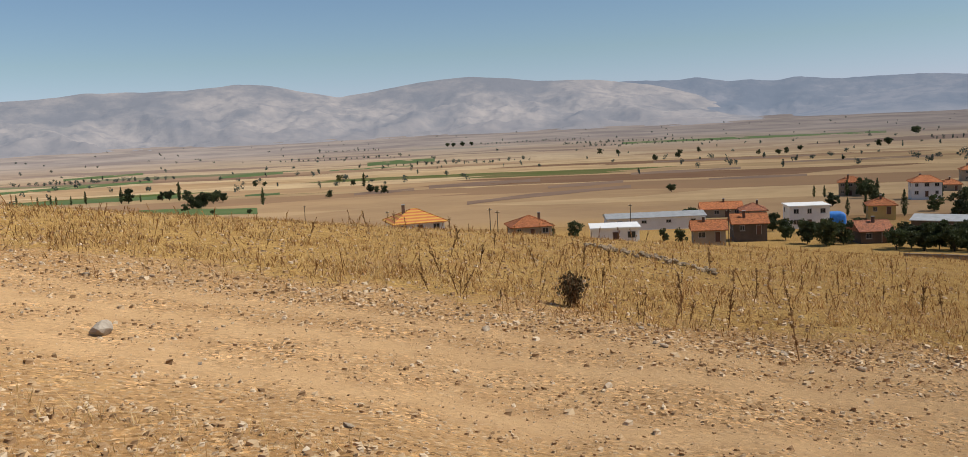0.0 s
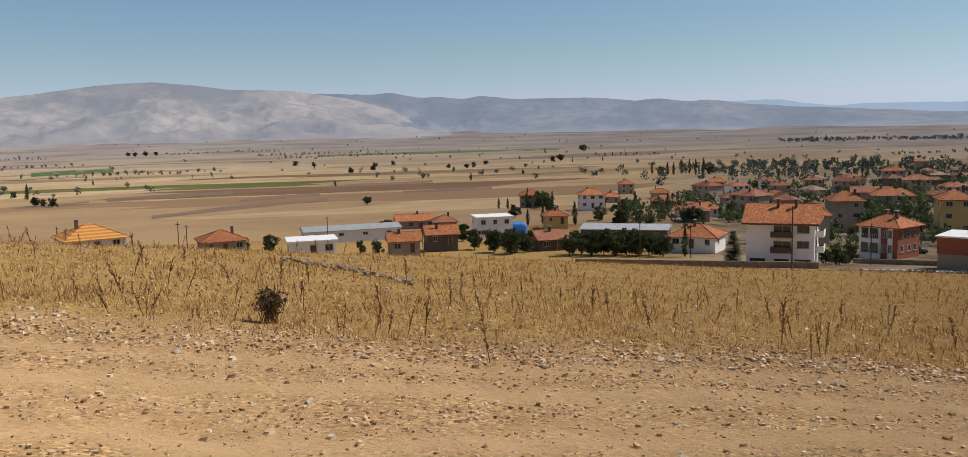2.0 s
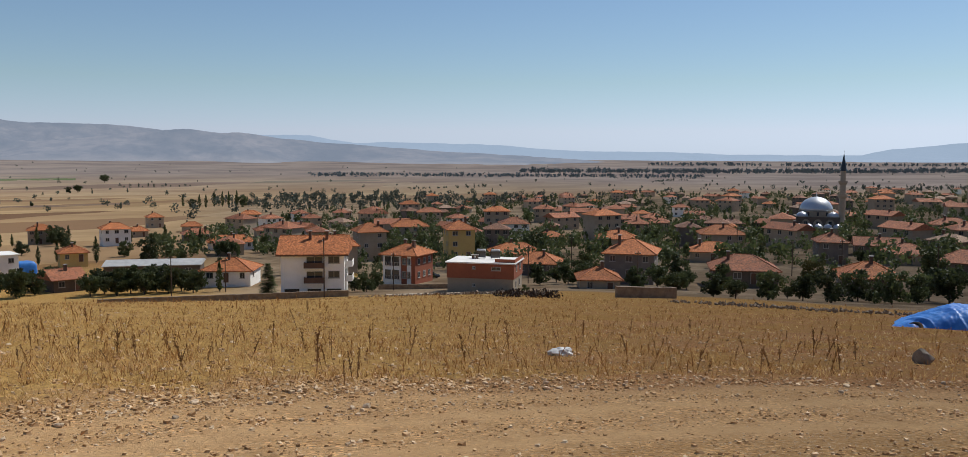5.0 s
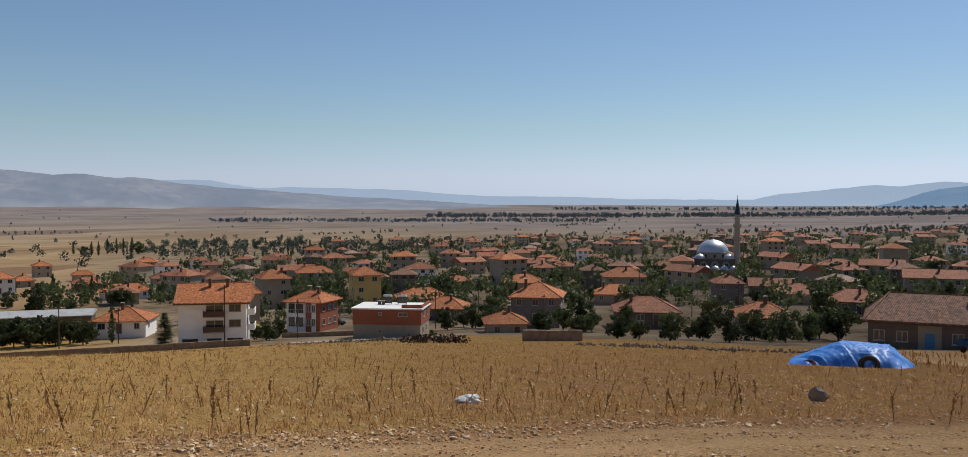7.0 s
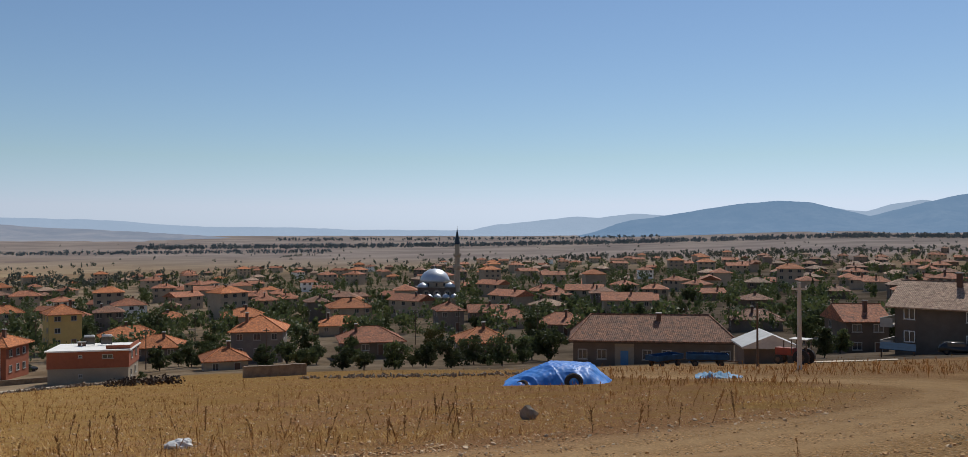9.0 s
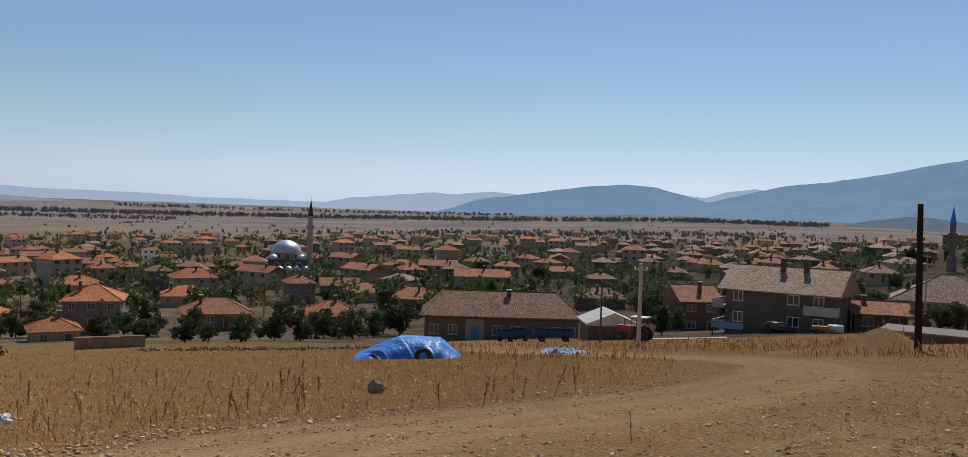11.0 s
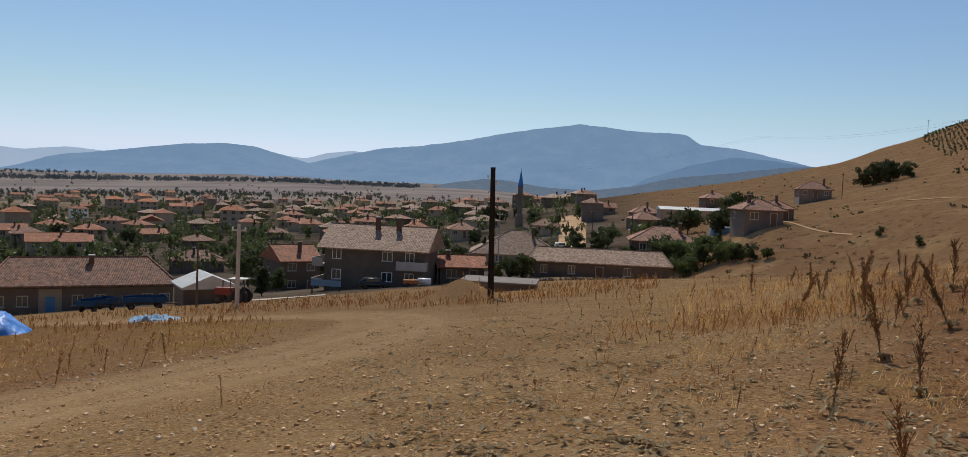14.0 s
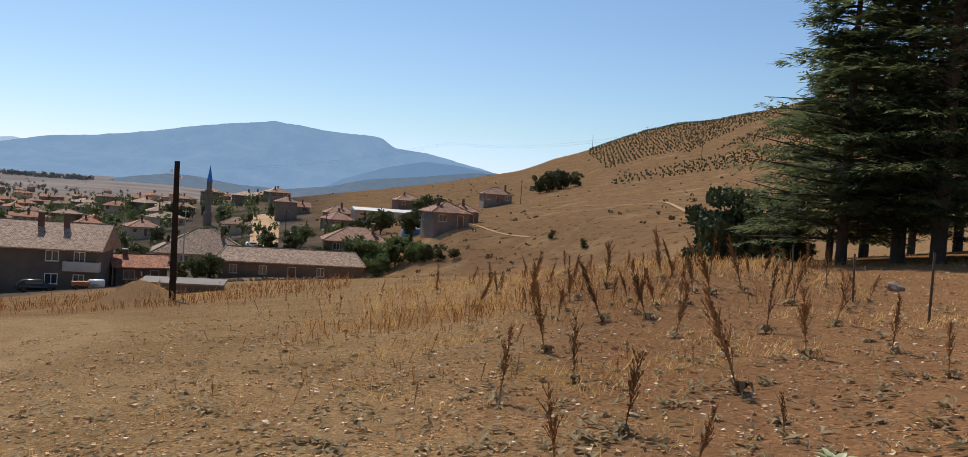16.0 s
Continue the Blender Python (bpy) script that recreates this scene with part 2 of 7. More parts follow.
M_BLUEPAINT = surface("worn_blue_paint", (0.022, 0.065, 0.15), (0.02, 0.045, 0.085), 1.5, 9, rough=0.9, bump=0.2, vary=0.05, spec=0.08)
M_REDPAINT = surface("worn_red_paint", (0.28, 0.05, 0.03), (0.18, 0.04, 0.03), 2, 9, rough=0.6, bump=0.1, vary=0)
M_DARKPAINT = surface("dark_car_paint", (0.015, 0.017, 0.02), (0.02, 0.022, 0.026), 1, 9, rough=0.25, bump=0, vary=0, spec=0.5)
M_PALEBLUE = surface("pale_blue_plastic", (0.14, 0.28, 0.42), (0.07, 0.17, 0.30), 3, 9, rough=0.65, bump=0.3, vary=0)
M_DARKSHEET = surface("dark_blue_sheeting", (0.012, 0.032, 0.065), (0.01, 0.022, 0.04), 1.5, 9, rough=0.95, bump=0.3, vary=0, spec=0.05)
M_RUST = surface("rusty_orange", (0.38, 0.15, 0.05), (0.25, 0.09, 0.04), 2, 9, bump=0.2, vary=0)
# distant trees: haze blended into the leaf colours, bluest in the belts
M_HAZELEAF = surface("hazy_distant_foliage", (0.075, 0.098, 0.078), (0.115, 0.132, 0.10), 0.02, 0.2, rough=0.9, bump=0, vary=0)
M_HAZEBELT = surface("hazy_belt_foliage", (0.11, 0.15, 0.165), (0.15, 0.185, 0.195), 0.02, 0.2, rough=0.9, bump=0, vary=0)
M_CROP = surface("green_crop", (0.09, 0.14, 0.035), (0.13, 0.17, 0.05), 0.02, 0.3, rough=1, bump=0.2, vary=0.1)
M_FALLOW = surface("ploughed_soil", (0.23, 0.14, 0.085), (0.18, 0.11, 0.07), 0.02, 0.3, rough=1, bump=0.2, vary=0.1)
M_LANE = surface("pale_lane", (0.52, 0.42, 0.31), (0.44, 0.35, 0.25), 0.2, 2, rough=1, bump=0.2, vary=0)
M_PATH = surface("worn_path", (0.44, 0.28, 0.145), (0.36, 0.22, 0.112), 0.2, 2, rough=1, bump=0.2, vary=0)
M_SCRUB = surface("thorn_scrub", (0.17, 0.125, 0.06), (0.12, 0.10, 0.048), 0.5, 3, bump=0, vary=0)
M_LEAD = surface("lead_sheet", (0.58, 0.61, 0.65), (0.48, 0.51, 0.56), 0.4, 3, rough=0.42, metal=0.5, bump=0.1, vary=0)


# ---- ground ----
def soft_plus(x, k):
    return k * np.logaddexp(0, x / k)


ROAD = [(-60.0, 24.0), (-30.0, 15.5), (-12.0, 10.0), (0.0, 7.0), (7.0, 6.4), (13.0, 3.4), (18.0, -1.4), (25.0, -5.6), (33.0, -7.6), (40.0, -6.0), (52.0, 4.0), (66.0, 16.0)]


def along(points, n=24):
    """A smooth line through a few stations."""
    p = [Vector((*q, 0)) for q in points]
    p = [2 * p[0] - p[1], *p, 2 * p[-1] - p[-2]]
    out = []
    for a, b, c, d in zip(p, p[1:], p[2:], p[3:]):
        for i in range(n):
            s = i / n
            out.append(0.5 * (2 * b + (c - a) * s + (2 * a - 5 * b + 4 * c - d) * s * s + (3 * b - a - 3 * c + d) * s ** 3))
    return np.array([(v.x, v.y) for v in out])


ROAD_LINE = along(ROAD)


def wave_noise(x, y, size, seed):
    """A cheap smooth noise: a few crossed sines."""
    r = np.random.RandomState(seed)
    z = np.zeros_like(x)
    for i in range(7):
        a, k, ph = r.uniform(0, 2 * math.pi), 2 * math.pi / size * r.uniform(0.6, 1.8), r.uniform(0, 6.3)
        z = z + np.sin((x * math.cos(a) + y * math.sin(a)) * k + ph)
    return z / 7


def land(x, y):
    """The lie of the land: a hillside that falls to the village, its brow, the valley floor, and the hill beyond."""
    x, y = np.asarray(x, float), np.asarray(y, float)
    u = x * math.sin(radians(60)) + y * math.cos(radians(60))
    v = x * math.sin(radians(-25)) + y * math.cos(radians(-25))
    hillside = np.minimum(-0.145 * u - 0.08 * soft_plus(v - 28, 3), 9)
    valley = -20.5 - 30 * np.tanh(np.maximum(y, -240) / 900) - 0.006 * np.clip(x, 0, 4500)
    z = 2 * np.logaddexp(hillside / 2, valley / 2)
    r = np.hypot(x - 760 * math.sin(radians(160)), y - 760 * math.cos(radians(160)))
    z = z + 142 * np.clip(1 - r / 690, 0, 1) ** 1.4
    d, az = np.hypot(x, y), np.degrees(np.arctan2(x, y))
    crest = np.interp(az, (108, 116, 124, 130.8, 132, 133, 135, 137, 139, 141, 143, 145, 146.5, 151), (0, -0.5, -0.6, -0.42, -0.2, 0.05, 0.28, 0.68, 0.95, 0.95, 0.58, 0.42, 0.2, 0))
    z = z + np.radians(crest) * d * np.clip((d - 220) / 300, 0, 1)
    # the bank beyond the gully, and a heap of earth by the tarred pole
    z = z + 2.6 * np.exp(-((az - 136) / 7) ** 2 - ((d - 152) / 24) ** 2) + 3.2 * np.exp(-((az - 126) / 3.5) ** 2 - ((d - 150) / 24) ** 2)
    z = z + 1.25 * np.exp(-((az - 107.0) / 1.9) ** 2 - ((d - 50) / 2.6) ** 2)
    # a swell of the near slope
    z = z + 0.75 * np.exp(-((np.degrees(np.arctan2(x, y)) - 139) / 10) ** 2 - ((np.hypot(x, y) - 31) / 11) ** 2)
    # a dry gully between this slope and the next
    s, p = (-78 * (x - 130) + 8 * (y + 75)) / 78.4, (-8 * (x - 130) - 78 * (y + 75)) / 78.4
    z = z + 66 * (np.clip(np.hypot(x, y) - 1300, 0, 5000) / 3100) ** 1.5  # the plain tilts up to its rim
    return z - 4.5 * np.exp(-(p / 17) ** 2) / (1 + np.exp(-(s + 8) / 8)) / (1 + np.exp((s - 90.4) / 8))


def road_distance(x, y):
    d = np.full(np.shape(x), 1e9)
    for px, py in ROAD_LINE[::3]:
        d = np.minimum(d, np.hypot(x - px, y - py))
    return d


def beyond(x, y):
    """How far past the track's middle, on the village side."""
    px, py = zip(*ROAD)
    return y - np.interp(x, px, py)


def height(x, y):
    x, y = np.asarray(x, float), np.asarray(y, float)
    d = np.hypot(x, y)
    near = np.exp(-d / 60)
    z = land(x, y) + near * (0.10 * wave_noise(x, y, 5, 3) + 0.03 * wave_noise(x, y, 1.2, 4)) + 0.25 * (1 - np.exp(-d / 90)) * wave_noise(x, y, 40, 5)
    if d.min() > 110:
        return z
    rd = road_distance(x, y)
    return z - 0.10 * np.exp(-(rd / 2.2) ** 4) * np.exp(-d / 80)


def spot(az, d):
    a = radians(az)
    return d * math.sin(a), d * math.cos(a)


def ground_at(x, y):
    return float(height(np.array([x]), np.array([y]))[0])


def mesh_object(name, verts, faces, mat, smooth=False):
    me = bpy.data.meshes.new(name)
    me.from_pydata([tuple(v) for v in verts], [], faces)
    me.materials.append(mat)
    if smooth:
        me.polygons.foreach_set("use_smooth", [True] * len(me.polygons))
    me.update()
    return new(name, me)


def ground_material():
    m, nt, b = nodes_of("ground")
    pos = nt.nodes.new("ShaderNodeNewGeometry").outputs["Position"]

    def attr(name):
        n = nt.nodes.new("ShaderNodeAttribute")
        n.attribute_name = name
        return n.outputs["Fac"]

    road, grass, plain, hill, far_haze, rut = attr("road"), attr("grass"), attr("plain"), attr("hill"), attr("far_haze"), attr("rut")
    n1, n2, n3 = grain(nt, 0.35, 6, 0.6, pos), grain(nt, 2.2, 8, 0.7, pos), grain(nt, 16.0, 6, 0.75, pos)
    soil = mix(nt, ramp(nt, n1, [(0.35, (0, 0, 0)), (0.65, (1, 1, 1))]), (0.42, 0.232, 0.095), (0.55, 0.325, 0.145))
    soil = mix(nt, ramp(nt, n3, [(0.50, (0, 0, 0)), (0.68, (1, 1, 1))]), soil, (0.60, 0.46, 0.29))
    soil = mix(nt, ramp(nt, n3, [(0.30, (1, 1, 1)), (0.42, (0, 0, 0))]), soil, (0.17, 0.10, 0.05))
    browner = attr("browner")
    soil = mix(nt, browner, soil, mix(nt, n2, (0.245, 0.116, 0.054), (0.47, 0.25, 0.12)))
    straw = mix(nt, ramp(nt, n2, [(0.35, (0, 0, 0)), (0.65, (1, 1, 1))]), (0.46, 0.265, 0.085), (0.66, 0.43, 0.155))
    straw = mix(nt, ramp(nt, n3, [(0.46, (0, 0, 0)), (0.62, (1, 1, 1))]), straw, (0.27, 0.15, 0.058))
    straw = mix(nt, sums(nt, "MULTIPLY", browner, 0.8), straw, mix(nt, n2, (0.22, 0.115, 0.045), (0.42, 0.235, 0.085)))
    cover = ramp(nt, sums(nt, "ADD", grass, sums(nt, "MULTIPLY", sums(nt, "SUBTRACT", n2, 0.5), 1.6)), [(0.3, (0, 0, 0)), (0.7, (1, 1, 1))])
    near = mix(nt, cover, soil, straw)
    track = mix(nt, ramp(nt, n2, [(0.35, (0, 0, 0)), (0.65, (1, 1, 1))]), (0.52, 0.305, 0.140), (0.68, 0.43, 0.215))
    track = mix(nt, ramp(nt, n3, [(0.55, (0, 0, 0)), (0.70, (1, 1, 1))]), track, (0.64, 0.51, 0.35))
    track = mix(nt, ramp(nt, n3, [(0.32, (1, 1, 1)), (0.42, (0, 0, 0))]), track, (0.22, 0.13, 0.07))
    near = mix(nt, sums(nt, "MULTIPLY", road, 0.9), near, track)
    near = mix(nt, sums(nt, "MULTIPLY", rut, 0.9), near, mix(nt, n2, (0.62, 0.385, 0.19), (0.76, 0.495, 0.26)))
    # pebbles trodden into the dirt, each with its own tone
    pb = node(nt, "TexVoronoi", Scale=26.0, Randomness=1.0)
    nt.links.new(pos, pb.inputs["Vector"])
    tone = nt.nodes.new("ShaderNodeSeparateColor")
    nt.links.new(pb.outputs["Color"], tone.inputs[0])
    speck = ramp(nt, tone.outputs[0], [(0.0, (0.36, 0.33, 0.30)), (0.10, (0.6, 0.58, 0.56)), (0.2, (1, 1, 1)), (0.74, (1.05, 1.05, 1.05)), (0.9, (1.5, 1.5, 1.45)), (1.0, (1.8, 1.85, 1.8))])
    strewn = sums(nt, "MULTIPLY", sums(nt, "SUBTRACT", 0.95, sums(nt, "MAXIMUM", sums(nt, "MULTIPLY", cover, 0.5), sums(nt, "MULTIPLY", rut, 0.85))), ramp(nt, grain(nt, 0.9, 4, 0.6, pos), [(0.36, (0.25, 0.25, 0.25)), (0.62, (1, 1, 1))]))
    near = mix(nt, strewn, near, speck, "MULTIPLY")
    near = mix(nt, 1.0, near, (0.925, 0.93, 0.93), "MULTIPLY")
    # strip fields of the plain
    mp = node(nt, "Mapping", Rotation=(0, 0, 0.35), Scale=(0.0032, 0.0105, 0.0))
    nt.links.new(pos, mp.inputs["Vector"])
    vo = node(nt, "TexVoronoi", Scale=1.0, Randomness=0.9)
    vo.distance = "CHEBYCHEV"
    nt.links.new(mp.outputs[0], vo.inputs["Vector"])
    sep = nt.nodes.new("ShaderNodeSeparateColor")
    nt.links.new(vo.outputs["Color"], sep.inputs[0])
    field = ramp(nt, sep.outputs[0], [(0.0, (0.40, 0.26, 0.14)), (0.18, (0.50, 0.345, 0.185)), (0.40, (0.30, 0.185, 0.105)), (0.48, (0.54, 0.39, 0.22)), (0.70, (0.44, 0.295, 0.16)), (0.86, (0.20, 0.115, 0.07)), (0.93, (0.10, 0.125, 0.04)), (0.965, (0.38, 0.26, 0.14))], True)
    field = mix(nt, ramp(nt, grain(nt, 0.02, 8, 0.65, pos), [(0.4, (0, 0, 0)), (0.7, (0.6, 0.6, 0.6))]), field, (0.25, 0.16, 0.095))
    # far plain: distance haze mixed into the land's colour, palest towards the sun
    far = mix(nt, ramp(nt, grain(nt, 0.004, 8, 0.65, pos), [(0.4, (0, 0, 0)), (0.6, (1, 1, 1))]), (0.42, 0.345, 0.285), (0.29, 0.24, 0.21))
    far = mix(nt, 1.0, far, ramp(nt, attr("sunward"), [(0.0, (0.84, 0.84, 0.86)), (1.0, (1.42, 1.34, 1.26))]), "MULTIPLY")
    field = mix(nt, far_haze, field, far)
    scrub = ramp(nt, grain(nt, 0.09, 8, 0.7, pos), [(0.35, (0.49, 0.28, 0.132)), (0.52, (0.37, 0.205, 0.10)), (0.68, (0.56, 0.345, 0.16))])
    scrub = mix(nt, ramp(nt, grain(nt, 0.7, 6, 0.7, pos), [(0.55, (0, 0, 0)), (0.66, (1, 1, 1))]), scrub, (0.13, 0.085, 0.04))
    # yard earth, darker towards the higher bearings
    earth = mix(nt, ramp(nt, grain(nt, 0.05, 8, 0.7, pos), [(0.40, (0, 0, 0)), (0.60, (1, 1, 1))]), mix(nt, attr("sunward"), (0.24, 0.17, 0.105), (0.12, 0.088, 0.058)), mix(nt, attr("sunward"), (0.46, 0.34, 0.215), (0.27, 0.20, 0.135)))
    yards = attr("yards")
    near = mix(nt, yards, near, earth)
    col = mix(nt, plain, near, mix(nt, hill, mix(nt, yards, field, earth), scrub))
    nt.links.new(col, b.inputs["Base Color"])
    b.inputs["Roughness"].default_value = 1.0
    b.inputs["Diffuse Roughness"].default_value = 1.0
    b.inputs["Specular IOR Level"].default_value = 0.0
    bumped(nt, b, sums(nt, "ADD", sums(nt, "ADD", n3, sums(nt, "MULTIPLY", tone.outputs[1], 0.35)), sums(nt, "MULTIPLY", n2, 1.2)), 0.75, 0.05)
    return m


def build_ground():
    r = [1.2]
    while r[-1] < 4950:
        r.append(r[-1] * (1.022 if r[-1] < 200 else 1.03))
    r = np.array(r)
    az = np.concatenate([np.arange(-50, 180, 0.36), np.arange(180, 310, 3.0)])
    na, nr = len(az), len(r)
    A, Rr = np.meshgrid(np.radians(az), r)
    x, y = (Rr * np.sin(A)).ravel(), (Rr * np.cos(A)).ravel()
    z = height(x, y)
    verts = np.stack([x, y, z], 1)
    verts = np.vstack([verts, [[0, 0, float(z[:na].mean())]]])
    i = np.arange(nr - 1)[:, None] * na + np.arange(na)[None]
    j = np.arange(nr - 1)[:, None] * na + (np.arange(na)[None] + 1) % na
    faces = np.stack([i, j, j + na, i + na], -1).reshape(-1, 4)[:, ::-1].tolist()
    faces += [(int(k), nr * na, int((k + 1) % na)) for k in range(na)]
    faces[-na:] = [f[::-1] for f in faces[-na:]]
    ob = mesh_object("ground", verts.tolist(), faces, ground_material(), True)
    rd = road_distance(x, y)
    d = np.hypot(x, y)
    road = np.clip(1.25 - (rd + 0.25 * wave_noise(x, y, 2.5, 8)) / 2.3, 0, 1)
    u = x * math.sin(radians(60)) + y * math.cos(radians(60))
    far_side = np.clip((beyond(x, y) - 3.4) / 1.6 + 0.6 * wave_noise(x, y, 3, 9), 0, 1)
    grass = np.clip(0.70 * far_side + 0.10 + 0.35 * wave_noise(x, y, 9, 10), 0, 1)
    bearing = np.degrees(np.arctan2(x, y))
    grass = np.clip(grass - 0.42 * np.exp(-((bearing - 74) / 26) ** 2) * np.clip(1.3 - d / 90, 0, 1) + 0.25 * wave_noise(x, y, 4, 18), 0, 1)
    rut = (np.exp(-((rd - 0.95 - 0.12 * wave_noise(x, y, 6, 15)) / 0.34) ** 2) + 0.8 * np.exp(-((rd - 2.0) / 0.3) ** 2) * (beyond(x, y) > 0)) * np.exp(-d / 70)
    # browner ground round bearings 70 and 100, and past 122
    browner = 0.75 * np.exp(-((bearing - 70) / 26) ** 4) * (beyond(x, y) > 2.4) + np.clip((np.degrees(np.arctan2(x, y)) - 122) / 16 + 0.6 * wave_noise(x, y, 6, 12), 0, 1) * np.clip((90 - d) / 30, 0, 1)
    browner = browner + 0.55 * np.exp(-((bearing - 100) / 14) ** 2) * np.clip((d - 30) / 15, 0, 1) * (rd > 2.6) * np.clip(0.7 + 0.8 * wave_noise(x, y, 6, 21), 0, 1)
    browner = browner * np.clip((176 - bearing) / 14, 0, 1) * np.clip((d - 2) / 4, 0, 1)
    hill = np.clip((np.degrees(np.arctan2(x, y)) - 116 + 40 * np.clip((d - 900) / 3000, 0, 1)) / 4, 0, 1) * np.clip((1700 - d) / 400, 0, 1)
    plain = np.maximum(np.clip((d - 230) / 60, 0, 1), hill * np.clip((d - 70) / 30, 0, 1))
    # share of painted haze in the plain's colour, growing with distance
    far_haze = np.clip((d - np.interp(bearing, (40, 90), (1000, 600))) / np.interp(bearing, (40, 90), (1500, 700)), 0, 1)
    yards = np.clip((bearing - 27) / 6, 0, 1) * np.clip((128 - bearing) / 5, 0, 1) * np.clip((d - np.interp(bearing, (40, 60, 75, 100, 125), (150, 125, 92, 84, 150))) / 8, 0, 1) * np.clip((np.interp(bearing, (60, 92, 115), (1150, 820, 560)) - d) / 250, 0, 1)
    for name, values in (("sunward", np.clip((bearing - 25) / 60, 0, 1)), ("yards", yards), ("road", road), ("grass", grass), ("plain", plain), ("hill", hill), ("far_haze", far_haze), ("browner", np.clip(browner, 0, 1)), ("rut", np.clip(rut, 0, 1))):
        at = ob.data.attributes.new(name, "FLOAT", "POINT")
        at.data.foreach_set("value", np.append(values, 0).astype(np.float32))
    return tagged(ob, "dry stony hillside sloping down to a wide farmed plain", "ground", kind="structure")


build_ground()


# ---- far ranges ----
def backdrop_range(name, near, far, crest_line, rough, mat, label, seed):
    """A range: rows from its foot to its crest, which runs over a few summits and saddles (bearing, degrees up)."""
    az0, az1 = crest_line[0][0], crest_line[-1][0]
    n, rows = int((az1 - az0) * 7), 46
    az = np.linspace(az0, az1, n)
    crest = np.interp(az, *zip(*crest_line))
    kernel = np.hanning(7)
    crest = np.convolve(np.pad(crest, 3, "edge"), kernel / kernel.sum(), "valid")
    crest = crest + 0.035 * wave_noise(az, az * 0, 2.0, seed) + 0.02 * wave_noise(az, az * 0, 0.7, seed + 1)
    verts = []
    for k in range(rows):
        s = k / (rows - 1)
        d = near + (far - near) * s
        x, y = d * np.sin(np.radians(az)), d * np.cos(np.radians(az))
        spur = np.array([noise.ridged_multi_fractal(Vector((px / 520, py / 520, seed * 3.7)), 0.9, 2.1, 5, 1.0, 2.0) for px, py in zip(x, y)])
        top = far * np.tan(np.radians(crest)) + EYE
        z0 = land(x, y) - 3
        ends = np.clip(np.minimum(az - az0, az1 - az) / 5, 0, 1) ** 0.8
        top = z0 - 6 + (top - z0 + 6) * ends
        z = z0 + (top - z0) * s ** 1.9 + rough * (spur - 1.3) * math.sin(math.pi * min(s * 1.02, 1)) ** 0.8 * np.clip(crest + 0.5, 0.1, 3) * 0.5 * ends
        verts += list(zip(x, y, z))
    faces = [(k * n + i, k * n + i + 1, (k + 1) * n + i + 1, (k + 1) * n + i) for k in range(rows - 1) for i in range(n - 1)]
    ob = mesh_object(name, verts, faces, mat, True)
    rise = ob.data.attributes.new("rise", "FLOAT", "POINT")
    rise.data.foreach_set("value", np.repeat(np.linspace(0, 1, rows), n).astype(np.float32))
    return tagged(ob, label, "mountains", kind="structure")


# the third colour of each is haze, emitted by the slopes themselves
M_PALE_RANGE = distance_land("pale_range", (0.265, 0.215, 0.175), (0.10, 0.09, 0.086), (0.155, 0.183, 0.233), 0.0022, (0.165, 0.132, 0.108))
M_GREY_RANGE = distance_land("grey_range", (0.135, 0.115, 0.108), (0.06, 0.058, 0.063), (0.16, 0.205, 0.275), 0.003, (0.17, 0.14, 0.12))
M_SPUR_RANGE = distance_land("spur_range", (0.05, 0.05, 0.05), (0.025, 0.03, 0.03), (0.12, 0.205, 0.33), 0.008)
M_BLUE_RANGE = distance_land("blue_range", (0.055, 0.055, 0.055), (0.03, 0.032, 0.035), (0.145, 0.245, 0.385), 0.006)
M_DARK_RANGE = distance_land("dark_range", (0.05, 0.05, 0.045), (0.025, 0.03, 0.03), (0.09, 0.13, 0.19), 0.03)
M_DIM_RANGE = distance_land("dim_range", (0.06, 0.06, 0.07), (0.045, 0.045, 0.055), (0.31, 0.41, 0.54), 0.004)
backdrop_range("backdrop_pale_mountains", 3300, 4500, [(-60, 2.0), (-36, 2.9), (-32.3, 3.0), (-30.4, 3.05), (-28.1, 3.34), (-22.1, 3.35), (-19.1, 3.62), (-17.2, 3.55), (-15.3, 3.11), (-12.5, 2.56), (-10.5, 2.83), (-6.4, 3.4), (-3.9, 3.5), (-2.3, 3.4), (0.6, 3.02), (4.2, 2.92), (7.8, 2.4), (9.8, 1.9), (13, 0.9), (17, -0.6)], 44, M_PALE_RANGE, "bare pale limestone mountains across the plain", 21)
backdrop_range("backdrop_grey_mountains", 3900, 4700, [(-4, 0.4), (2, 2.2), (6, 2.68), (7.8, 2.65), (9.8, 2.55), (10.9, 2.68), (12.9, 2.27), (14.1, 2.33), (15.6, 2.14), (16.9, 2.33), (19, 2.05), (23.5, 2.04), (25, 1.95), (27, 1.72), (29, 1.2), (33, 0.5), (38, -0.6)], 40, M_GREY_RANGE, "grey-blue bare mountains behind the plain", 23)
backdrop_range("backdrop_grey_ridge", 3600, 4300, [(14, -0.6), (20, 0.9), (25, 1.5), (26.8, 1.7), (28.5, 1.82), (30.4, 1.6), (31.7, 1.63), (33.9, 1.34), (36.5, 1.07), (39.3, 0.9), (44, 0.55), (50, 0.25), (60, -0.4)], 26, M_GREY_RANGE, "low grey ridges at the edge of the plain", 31)
